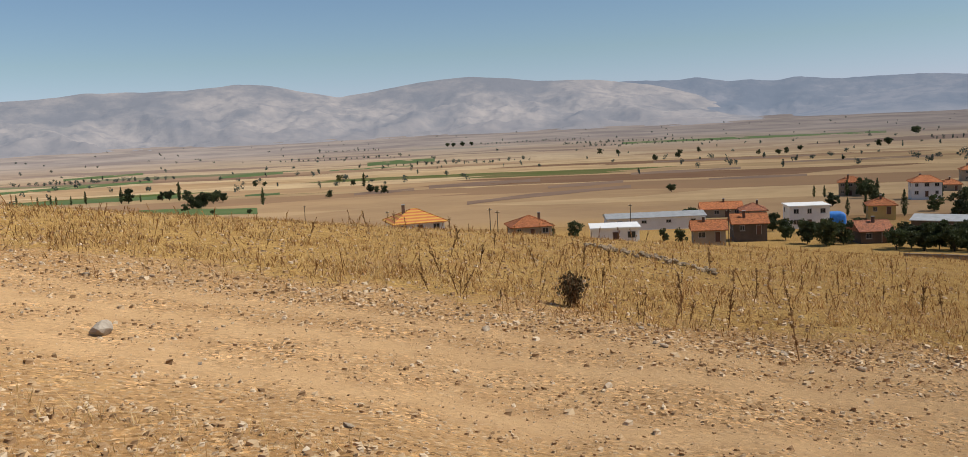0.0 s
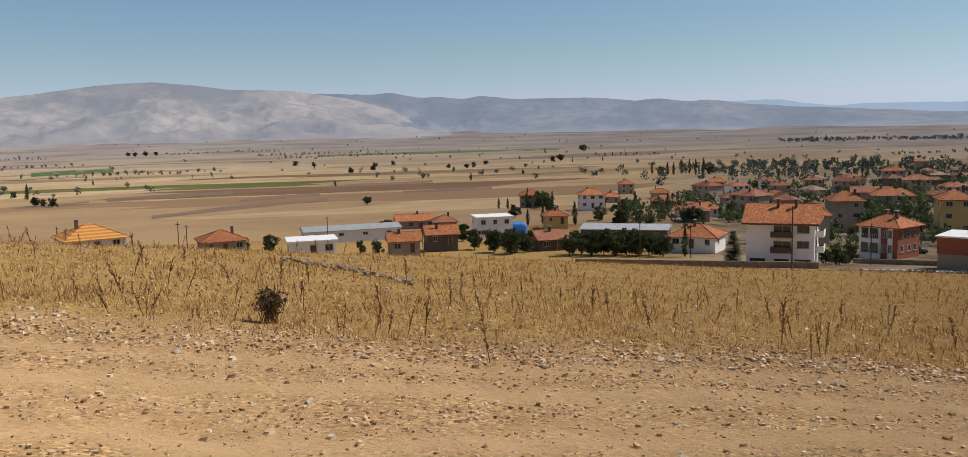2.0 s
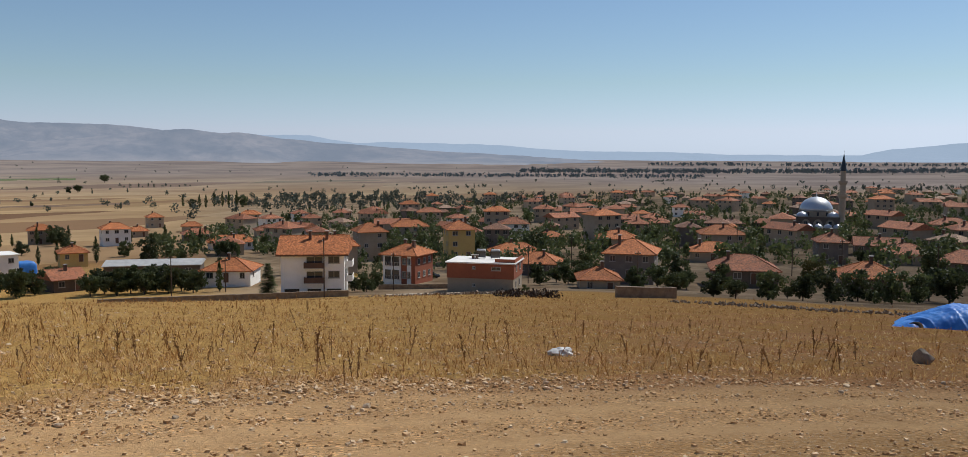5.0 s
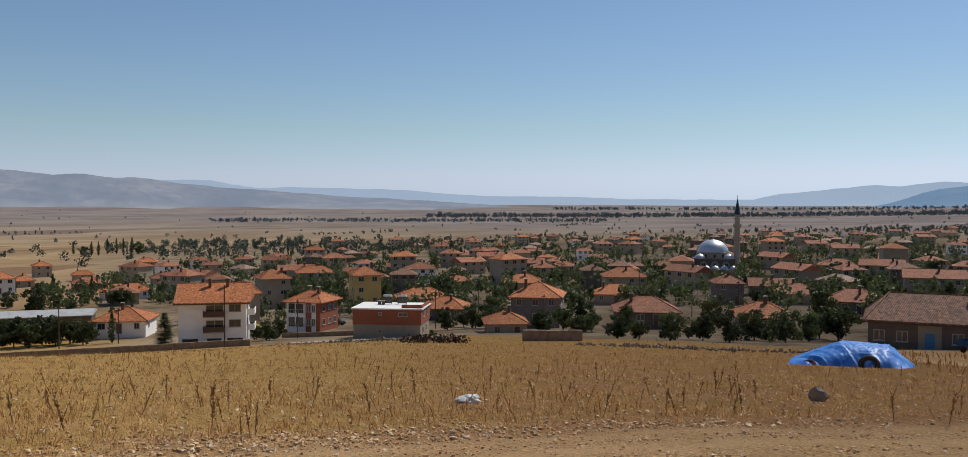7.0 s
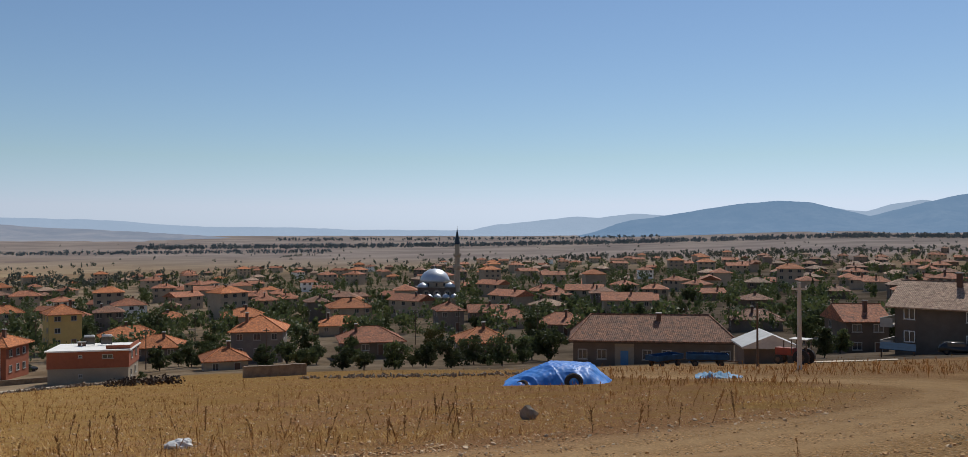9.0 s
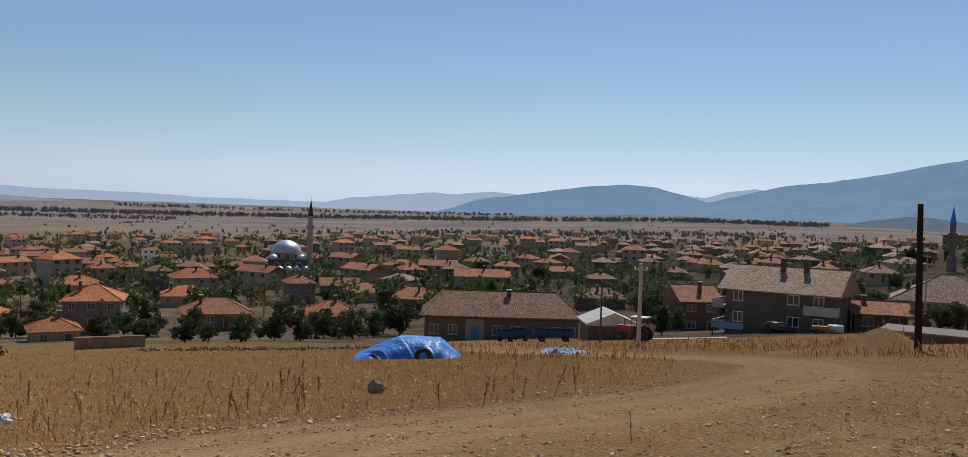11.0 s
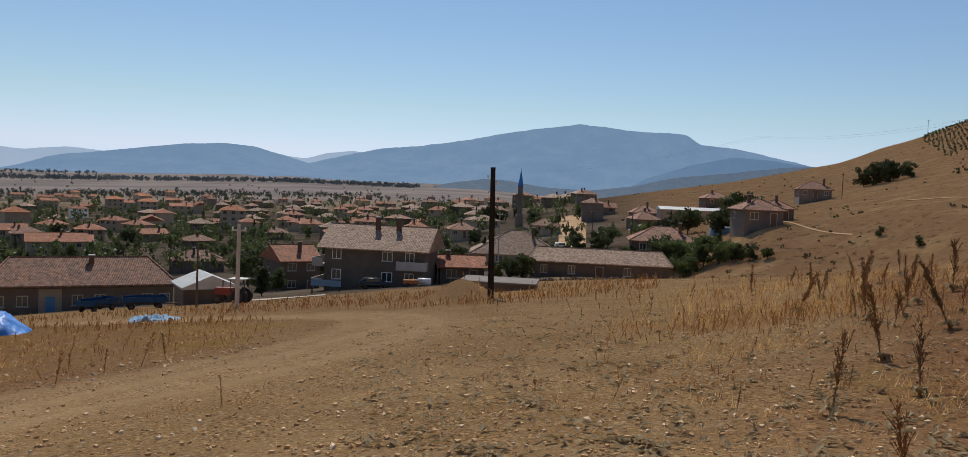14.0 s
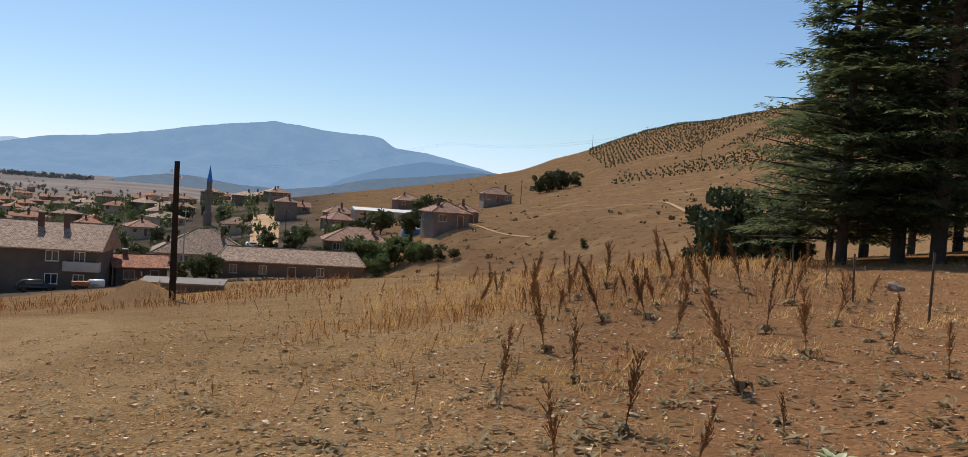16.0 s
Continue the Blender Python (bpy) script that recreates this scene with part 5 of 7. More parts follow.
def plants(kind, *spots):
    """Single trees: bearing, distance, height."""
    for az, d, h in spots:
        x, y = spot(az, d)
        plant_at(x, y, kind, h)
        TAKEN.append((x, y, 0.5))


# poplars and orchard on the plain below the brow
plants("p", (-32.1, 766, 8), (-31, 736, 6.4), (-30.3, 707, 8), (-30, 699, 7), (-29.2, 680, 7), (-28.4, 674, 10), (-26.4, 655, 12), (-25.3, 655, 6), (-23, 634, 14), (-17.9, 506, 10.5), (-11.3, 695, 12))
plants("b", (-26, 647, 11), (-24.1, 665, 7), (-23.6, 655, 9), (-22.6, 627, 8), (-22.7, 492, 4.5), (-22.2, 514, 8), (-21.6, 529, 9), (-21, 563, 9), (-20.4, 573, 8), (-21.8, 545, 8), (-20.8, 585, 8), (-21.9, 500, 6), (-18.3, 854, 6), (-17.7, 839, 5.5), (-13.6, 552, 5), (-12.9, 859, 7.5), (-12, 748, 5.5), (-10.9, 591, 6), (-10, 570, 6), (-10.5, 580, 5), (-18.8, 421, 3), (-21.1, 442, 2.6), (9.1, 439, 5.1))
plants("b", (-5.6, 2250, 13), (-5.2, 2212, 14), (-4.6, 2229, 14), (-4, 2247, 13), (23.6, 1866, 19), (22.1, 1379, 14), (21.6, 1363, 10), (4.5, 1434, 10), (5.7, 1394, 8), (8.1, 1058, 8), (9.6, 1142, 11), (10.9, 1362, 8), (14.6, 1152, 7), (15.8, 1128, 8), (16.3, 1165, 8.4), (17.1, 1281, 8.4), (19.6, 898, 4))
# windbreak and trees at the village's edge
plants("p", (19.8, 371, 7), (21.5, 368, 7.5), (17.9, 367, 5), (18.5, 366, 5), (28.1, 823, 11), (29.1, 784, 12), (29.5, 781, 12), (30, 809, 14), (30.5, 805, 14), (30.9, 803, 14), (31.4, 800, 15), (25, 360, 6), (27, 338, 8), (23, 275, 8), (55, 171, 4), (123.8, 141, 5.5))
plants("b", (10.3, 262, 5.5), (20.8, 370, 8), (28.7, 786, 8.5), (31.8, 796, 11), (37.6, 592, 4.3), (33.2, 755, 4.4), (26.4, 340, 6.2), (20.9, 359, 7.8), (18.7, 215, 4.6), (18, 217, 4.1), (17.3, 222, 3.8), (22, 208, 3.8), (23, 207, 4.4), (24.2, 205, 4.1), (25, 200, 4), (25.6, 198, 4), (26.8, 196, 4.2), (27.5, 196, 4), (28.2, 195, 4), (29, 190, 3.6), (40.3, 176, 4), (53.3, 175, 5.2), (52.5, 180, 4))
plants("b", (17.5, 196, 5.4), (18.6, 192, 6), (19.6, 196, 5.6), (22.6, 186, 5.6), (23.4, 190, 6.2), (24.1, 184, 5.8), (24.9, 188, 6.2), (25.7, 184, 6), (26.4, 187, 6.4), (27.1, 183, 5.8), (27.9, 186, 6), (28.6, 182, 5), (38.9, 170, 3.6), (39.7, 166, 4.2), (51.4, 170, 4.4), (54.2, 172, 5.4), (59.2, 160, 5.6), (63.2, 150, 5.4), (67.4, 132, 2.4), (72.4, 128, 3.2), (0.9, 205, 4), (2.6, 215, 5), (8.6, 205, 3.2), (9.6, 200, 3.6), (16.2, 205, 5.2), (15.4, 230, 5))
plants("c", (33.3, 172, 6.3))
plants("b", (57.8, 150, 4.4), (60.5, 192, 5.8), (61.1, 160, 4.4), (62.8, 128, 3.4), (60.3, 130, 4.4), (64.2, 118, 3.2), (66.2, 118, 4.3), (68.3, 124, 4), (70, 118, 4.4), (71.5, 135, 5), (73.4, 124, 5), (74.8, 135, 4.5), (76.5, 144, 6.8), (75.4, 150, 5.5), (93.9, 116, 4.2), (94.8, 138, 4), (110.2, 120, 4), (111.1, 122, 3.8), (109.2, 122, 3.2), (50.4, 120, 1.5))
plants("b", (118.2, 158, 4.6), (119.6, 150, 5.2), (120.5, 148, 6.5), (125.8, 134, 2.6), (126.8, 132, 2.2), (124.9, 136, 3), (133.2, 131, 1.6), (135.4, 121, 1.5), (132.2, 286, 6.5), (132.9, 284, 7), (133.8, 286, 6.5), (134.6, 288, 5.4), (133.3, 292, 7))
plants("w", (121.2, 146, 6), (122, 144, 5.6), (122.9, 142, 5.6), (123.9, 139, 4.4), (124.7, 137, 3.4), (121.6, 139, 4.2))
plants("n", (144.6, 57, 5.6), (146.2, 56, 5.0), (143.5, 60, 4.4), (147.6, 52, 4.4))
plants("c", (149, 50, 3.0), (148.4, 46, 3.0))
# the cedars beside the path
for i, (az, d, h) in enumerate(((151.3, 36.5, 14.5), (154.4, 37.5, 18), (156.5, 35, 18), (150.6, 44, 11), (159, 40, 18), (152.6, 55, 17), (157.6, 58, 18), (161.5, 46, 17), (164.5, 40, 18), (155.2, 70, 17))):
    c = cedar(310 + i, "tall dark cedar with level drooping branches", h, 4.8 if i else 5.0, 0.11, 0.75 if i else 1.0) if i < 4 else copy_thing(CEDARS[i % 4], Matrix())
    x, y = spot(az, d)
    c.matrix_basis = pose(x, y, ground_at(x, y) - 0.1, 0, 0, 67 * i)
    TAKEN.append((x, y, 2.0))
    CEDARS = [c] if i == 0 else CEDARS + [c]

# ---- the rest of the village, thinning out towards the plain ----
STOCK = []
for i, (w, dp, st, wall, roof, hip) in enumerate([(10, 8, 1, M_CREAM, NEW, 3.8), (10, 8.5, 2, M_WHITE, RED, 4), (11, 8, 1, M_GREY, RED, 0), (10, 8, 1.8, M_CREAM, RED, 3.8), (10, 8, 1, M_MUD, OLD, 3.8), (11, 9, 1.3, M_CREAM, RED, 4.2), (9, 8, 2.2, M_GREY, OLD, 3.8), (11, 9, 1, M_CREAM, M_TILE_PALE, 4.2), (10, 9, 1.6, M_MUD, M_TILE_PALE, 4.2), (12, 9, 2.6, M_CREAM, RED, 4.2), (15, 9, 2, M_CREAM, RED, 0), (12, 10, 3.3, M_CREAM, NEW, 4.5)]):
    w, dp = w * 0.9, dp * 0.9
    colour = {M_WHITE: "white", M_CREAM: "cream", M_GREY: "grey", M_MUD: "mud-brown"}[wall]
    STOCK.append(house(w, dp, st, wall, roof, f"{colour} village house with a weathered tiled roof", hip, seed=60 + i, bays=3, sides=False, far=True))
placed = 0
for tries in range(9000):
    az, d = rnd.uniform(26, 128), 285 * math.exp(rnd.uniform(0, 1.5))
    edge = 1150 if az > 55 else 640 + (az - 40) * 28
    if d > edge or (az < 31 and d > 420) or az > 110 and d > 760 - (az - 110) * 55:
        continue
    x, y = spot(az, d)
    if not free(x, y, 6.5 if d < 500 else 9.0):
        continue
    copy_thing(STOCK[rnd.randrange(2, 9) if az > 92 else rnd.randrange(len(STOCK))], pose(x, y, ground_at(x, y), 0, 0, -az + rnd.choice((5, 5, 95, -40, 30)) + rnd.uniform(-8, 8)))
    TAKEN.append((x, y, 8.0))
    placed += 1
    if placed >= 290:
        break

near_trees = 0
for tries in range(4000):
    az, d = rnd.uniform(17, 126), 168 * math.exp(rnd.uniform(0, 0.72))
    if az < 60 and d < 178 or az > 112 and d > 240 or az < 26 and d < 205:
        continue
    x, y = spot(az, d)
    if free(x, y, -2.5):
        plant_at(x, y, "p" if rnd.random() < 0.2 else "b", rnd.uniform(2.4, 4.5) if rnd.random() < 0.35 else rnd.uniform(4.5, 8))
        TAKEN.append((x, y, 0.3))
        near_trees += 1
        if near_trees >= 125:
            break
for s in STOCK + [k for ks in KINDS.values() for k in ks]:
    for o in (*s.children_recursive, s):
        bpy.data.objects.remove(o)


def far_trees(name, label, spots, mat, clumps=4, leaves=10, leaf=0.2):
    """Trees too far and too many to count, in one mesh of leaf clumps."""
    r, out = random.Random(9), ([], [])
    for x, y, h in spots:
        z = ground_at(x, y)
        narrow = r.random() < 0.3
        w = h * (0.16 if narrow else 0.36)
        for _ in range(clumps):
            c = (x + r.gauss(0, w * 0.4), y + r.gauss(0, w * 0.4), z + h * r.uniform(0.25, 0.7))
            crown_leaves(out, r, c, (w * 0.8, w * 0.8, h * 0.28), leaves, h * leaf)
    return tagged(mesh_object(name, out[0], out[1], mat), label, "trees", kind="stuff")


r2 = random.Random(12)
pts = []
for _ in range(5200):  # gardens of the far village
    az, d = r2.uniform(26, 124), 205 * math.exp(r2.uniform(0, 1.72))
    if az < 55 and d > 700 + (az - 40) * 28 or az > 94 and r2.random() < 0.5 or az > 108 and (d > 420 or r2.random() < 0.4) or az > 115 and d > 230 or az < 34 and (d > 420 or d < 260) or d < 270 and r2.random() < 0.4 or not free(*spot(az, d), -3.4):
        continue
    pts.append((*spot(az, d), r2.uniform(2.5, 4.5) if r2.random() < 0.5 else r2.uniform(4.5, 8)))
far_trees("garden_trees", "dark garden trees between the farther houses", pts, M_LEAF, 5, 13, 0.13)
pts = []
for _ in range(260):  # groves at the village's far edge
    az, d = r2.gauss(41, 6), r2.gauss(880, 120)
    pts.append((*spot(az, d), r2.uniform(6, 11)))
for _ in range(500):  # orchards beyond the village
    az = r2.gauss(85, 9)
    pts.append((*spot(az, r2.gauss(1350, 120)), r2.uniform(5, 10)))
for _ in range(520):  # single trees and hedges of the plain
    az, d = r2.uniform(-40, 112), 700 * math.exp(r2.uniform(0, 1.6))
    pts.append((*spot(az, d), r2.uniform(4, 9)))
for k in range(16):  # hedge lines
    az, d = r2.uniform(-36, 60), r2.uniform(900, 2400)
    x, y = spot(az, d)
    for j in range(r2.randrange(10, 30)):
        pts.append((x + j * 11 + r2.uniform(-3, 3), y + j * r2.uniform(-0.5, 2.5), r2.uniform(4, 9)))
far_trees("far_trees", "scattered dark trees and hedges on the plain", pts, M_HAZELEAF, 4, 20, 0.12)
pts = []
for _ in range(1500):  # the long shelter belts across the plain
    az = r2.uniform(50, 104)
    pts.append((*spot(az, r2.gauss(2900, 50) - 6 * abs(az - 74)), r2.uniform(9, 19)))
for _ in range(220):
    az = r2.uniform(58, 84)
    pts.append((*spot(az, r2.gauss(3750, 40)), r2.uniform(10, 20)))
for _ in range(420):
    az = r2.uniform(36, 62)
    pts.append((*spot(az, r2.gauss(2350, 50)), r2.uniform(7, 13)))
far_trees("shelter_belts", "long hazy blue-grey shelter belts of trees across the plain", pts, M_HAZEBELT, 3, 12, 0.19)
# rows of young pines planted on the hill, with a bare strip between two plots
pts = []
for row in range(64):
    d = 232 + row * 5.6
    for az in np.arange(135.4, 149.5, 200 / d * 0.48):
        strip = 139.2 + (d - 330) * 0.030
        upper = d > 345 + 10 * math.sin(az) and az < 149 and az > 136.2 - (d - 372) * 0.01 and abs(az - strip - 3.2) > 0.9
        lower = 258 < d < 285 + 5 * (az - 138) and az > 137
        if (upper or lower) and r2.random() < 0.86:
            pts.append((*spot(az + r2.uniform(-0.06, 0.06), d + r2.uniform(-0.7, 0.7)), r2.uniform(0.8, 1.5)))
far_trees("young_pines", "rows of young pines planted on the bare hill", pts, M_LEAF, 2, 9, 0.3)


# ---- dirt, stones and dry plants of the near field ----
def stone_mesh(seed):
    r = random.Random(seed)
    bm = bmesh.new()
    bmesh.ops.create_icosphere(bm, subdivisions=2, radius=0.5)
    sq = (r.uniform(0.8, 1.2), r.uniform(0.6, 0.9), r.uniform(0.45, 0.7))
    cuts = [(Vector((r.gauss(0, 1), r.gauss(0, 1), r.gauss(0, 1))).normalized(), r.uniform(0.22, 0.40)) for _ in range(10)]
    for v in bm.verts:
        for n, k in cuts:
            over = v.co.dot(n) - k
            if over > 0:
                v.co -= n * over * 0.98
        v.co *= 1 + 0.07 * noise.noise(v.co * 5 + Vector((seed, 0, 0)))
        v.co = Vector((v.co.x * sq[0], v.co.y * sq[1], v.co.z * sq[2]))
    me = bpy.data.meshes.new("stone")
    bm.to_mesh(me)
    bm.free()
    me.materials.append(M_STONE)
    return me


STONES = [stone_mesh(i) for i in range(7)]


def put_stone(x, y, size, label="rough pale field stone lying on the dirt", sink=0.12, mesh=None, group="loose stones"):
    ob = new("stone", mesh or STONES[rnd.randrange(7)])
    ob.matrix_basis = pose(x, y, ground_at(x, y) + size * (0.25 - sink), rnd.uniform(-14, 14), rnd.uniform(-14, 14), rnd.uniform(0, 360)) @ Matrix.Diagonal((size, size, size, 1))
    return tagged(ob, label, "stone", group)


wall_stone = STONES[5].copy()
wall_stone.materials[0] = M_WALLSTONE
fallen_stone = STONES[3].copy()
fallen_stone.materials[0] = M_FALLEN
dark_stone = STONES[2].copy()
dark_stone.materials[0] = M_DARKSTONE
pale_stone = STONES[4].copy()
pale_stone.materials[0] = M_PALESTONE
put_stone(*spot(-28.4, 8.6), 0.36, "large rounded pale stone beside the track").data = pale_stone
upright = put_stone(*spot(75.2, 21.5), 0.44, "upright pointed grey boulder in the dry field", 0.3)
bm = bmesh.new()
bm.from_mesh(dark_stone)
for v in bm.verts:
    f = max(0.0, min(1.0, v.co.z * 2.2 + 0.5))
    k = 1.5 - 1.2 * f ** 1.4
    v.co = Vector((v.co.x * k + 0.1 * f, v.co.y * k, 1.3 * f - 0.2))
bm.to_mesh(dark_stone)
bm.free()
upright.data = dark_stone
put_stone(*spot(154.3, 23), 0.62, "rough boulder under the cedars", 0.2).data = wall_stone
verge = ROAD_LINE[(ROAD_LINE[:, 0] > -9) & (ROAD_LINE[:, 0] < 22)]
for i in range(140):  # the stony verge beyond the track
    px, py = verge[rnd.randrange(len(verge))]
    k = abs(rnd.gauss(2.6, 0.55))
    put_stone(px + 0.30 * k + rnd.uniform(-0.3, 0.3), py + 0.92 * k, rnd.choice((0.05, 0.06, 0.08, 0.1, 0.14)) * rnd.uniform(0.7, 1.2))
for i in range(80):  # strewn over track and field
    az, d = rnd.uniform(-34, 160), 5.0 * math.exp(rnd.uniform(0, 1.5))
    put_stone(*spot(az, d), rnd.choice((0.035, 0.05, 0.06, 0.09)) * rnd.uniform(0.7, 1.3))
for i in range(100):  # the fallen field wall
    s = rnd.random()
    put_stone(1.6 + 2.6 * s + rnd.gauss(0, 0.22), 26.5 - 7.2 * s + rnd.gauss(0, 0.22), rnd.uniform(0.1, 0.27), "grey stone of a fallen field wall", 0.05, fallen_stone, "fallen wall stones")


def gravel(name, label, count, spots):
    r = np.random.RandomState(7)
    base = np.array([(1, 0, -0.3), (0, 1, -0.3), (-1, 0, -0.3), (0, -1, -0.3), (0.5, 0.35, 0.8), (-0.4, 0.55, 0.7), (-0.6, -0.3, 0.85), (0.35, -0.6, 0.65)], float)
    tri = np.array([(0, 1, 5, 4), (1, 2, 6, 5), (2, 3, 7, 6), (3, 0, 4, 7), (4, 5, 6, 7)])
    x, y, size = spots(r, count)
    count = len(x)
    z = height(x, y)
    v = base[None] * (size[:, None, None] * r.uniform(0.55, 1.25, (count, 8, 1)) * np.array([1, 0.8, 0.7]))
    a = r.uniform(0, 6.28, count)
    c, s = np.cos(a)[:, None], np.sin(a)[:, None]
    v = np.stack([v[..., 0] * c - v[..., 1] * s, v[..., 0] * s + v[..., 1] * c, v[..., 2]], -1)
    v += np.stack([x, y, z], -1)[:, None]
    f = tri[None] + (np.arange(count) * 8)[:, None, None]
    return tagged(mesh_object(name, v.reshape(-1, 3).tolist(), f.reshape(-1, 4).tolist(), M_GRAVEL), label, "gravel", kind="stuff")


def gravel_spots(r, n):
    az = r.uniform(-36, 165, n)
    d = 4.2 * np.exp(r.uniform(0, 2.1, n))
    x, y = d * np.sin(np.radians(az)), d * np.cos(np.radians(az))
    k = (r.rand(n) < 0.30) & (az < 60)
    i = r.randint(0, len(verge), n)
    off = np.abs(r.normal(2.4, 0.7, n))
    x = np.where(k, verge[i, 0] + 0.3 * off + r.uniform(-0.2, 0.2, n), x)
    y = np.where(k, verge[i, 1] + 0.92 * off, y)
    bare = (np.degrees(np.arctan2(x, y)) > 78) & (r.rand(n) < 0.62)  # less of it on the eastern slope
    x, y, d = x[~bare], y[~bare], d[~bare]
    n = len(x)
    rd = road_distance(x, y)
    smooth = np.exp(-((rd - 0.95) / 0.38) ** 2) + np.exp(-((rd - 2.0) / 0.32) ** 2)
    return x, y, (0.009 + 0.046 * r.rand(n) ** 3.6) * np.clip(0.7 + d / 28, 0.8, 1.3) * (1 - 0.75 * np.clip(smooth, 0, 1))


gravel("gravel", "small pebbles and clods strewn over track and verge", 72000, gravel_spots)


near_verge = verge[verge[:, 0] < 11]


def verge_spots(r, n):
    """Rows of larger stones pushed aside along the track, and single ones out on the field."""
    i = r.randint(0, len(near_verge), n)
    off = np.abs(r.normal(3.0, 0.9, n))
    out = r.rand(n) < 0.35
    az, d = r.uniform(-36, 120, n), 5.5 * np.exp(r.uniform(0, 1.6, n))
    x = np.where(out, d * np.sin(np.radians(az)), near_verge[i, 0] + 0.3 * off + r.uniform(-0.25, 0.25, n))
    y = np.where(out, d * np.cos(np.radians(az)), near_verge[i, 1] + 0.92 * off)
    return x, y, 0.018 + 0.05 * r.rand(n) ** 2.5


gravel("verge_stones", "pale broken stones lying along the track", 2600, verge_spots)


def dry_grass(name, label, n, seed, d0, span, tall, wide, mat, az0=-38, az1=168, side=None):
    """Tufts of thin dry blades."""
    r = np.random.RandomState(seed)
    az, d = r.uniform(az0, az1, n), d0 * np.exp(r.uniform(0, span, n))
    x, y = d * np.sin(np.radians(az)), d * np.cos(np.radians(az))
    rd = road_distance(x, y)
    past = beyond(x, y)
    keep = (rd > 2.5) & (r.rand(n) < np.clip(0.30 + 1.0 * wave_noise(x, y, 6, 10) + 0.35 * (past > 5) - 0.35 * np.exp(-((az - 78) / 22) ** 2), 0.05, 1))
    if side == "brow":
        keep &= (past > 3.4) | (r.rand(n) < np.where(az > 118, 0.30, 0.12))
    if side == "far":
        keep &= (past > 3.4) | ((az > 122) & (wave_noise(x, y, 5, 14) > 0.05))
    x, y, d = x[keep], y[keep], d[keep]
    z = height(x, y)
    n, blades = len(x), 5
    a = r.uniform(0, 6.28, (n, blades))
    h = tall * r.uniform(0.4, 1.2, (n, blades)) * (0.7 + 0.6 * r.rand(n, 1))
    lean = h * r.uniform(0.2, 1.5, (n, blades))
    w = wide * (0.6 + d / 28)[:, None] * r.uniform(0.6, 1.3, (n, blades))
    bx, by = x[:, None] + r.normal(0, 0.05, (n, blades)), y[:, None] + r.normal(0, 0.05, (n, blades))
    ca, sa2 = np.cos(a), np.sin(a)
    zz = np.repeat(z[:, None], blades, 1) - 0.01
    p = np.stack([np.stack([bx - sa2 * w, by + ca * w, zz], -1), np.stack([bx + sa2 * w, by - ca * w, zz], -1), np.stack([bx + ca * lean, by + sa2 * lean, zz + h], -1)], 2)
    k = n * blades
    return tagged(mesh_object(name, p.reshape(-1, 3).tolist(), np.arange(k * 3).reshape(-1, 3).tolist(), mat), label, "grass", kind="stuff")


dry_grass("dry_grass", "short straw-coloured dry grass on the field", 60000, 3, 9.0, 2.5, 0.115, 0.007, M_STRAW, side="far")
dry_grass("dry_grass_near", "thin dry grass beside the track", 4500, 4, 4.5, 1.2, 0.10, 0.004, M_STRAW)
dry_grass("tall_dry_grass", "tall golden dry weeds along the brow", 2400, 6, 23, 0.6, 0.30, 0.005, M_STRAW, 121, 152)
dry_grass("heap_weeds", "golden dry weeds on the heap of earth by the pole", 700, 26, 45, 0.25, 0.22, 0.006, M_STRAW, 103, 117)
dry_grass("brown_weeds", "low brown dried weeds between the straw", 30000, 16, 10, 2.2, 0.15, 0.006, M_DRYWEED, side="brow")


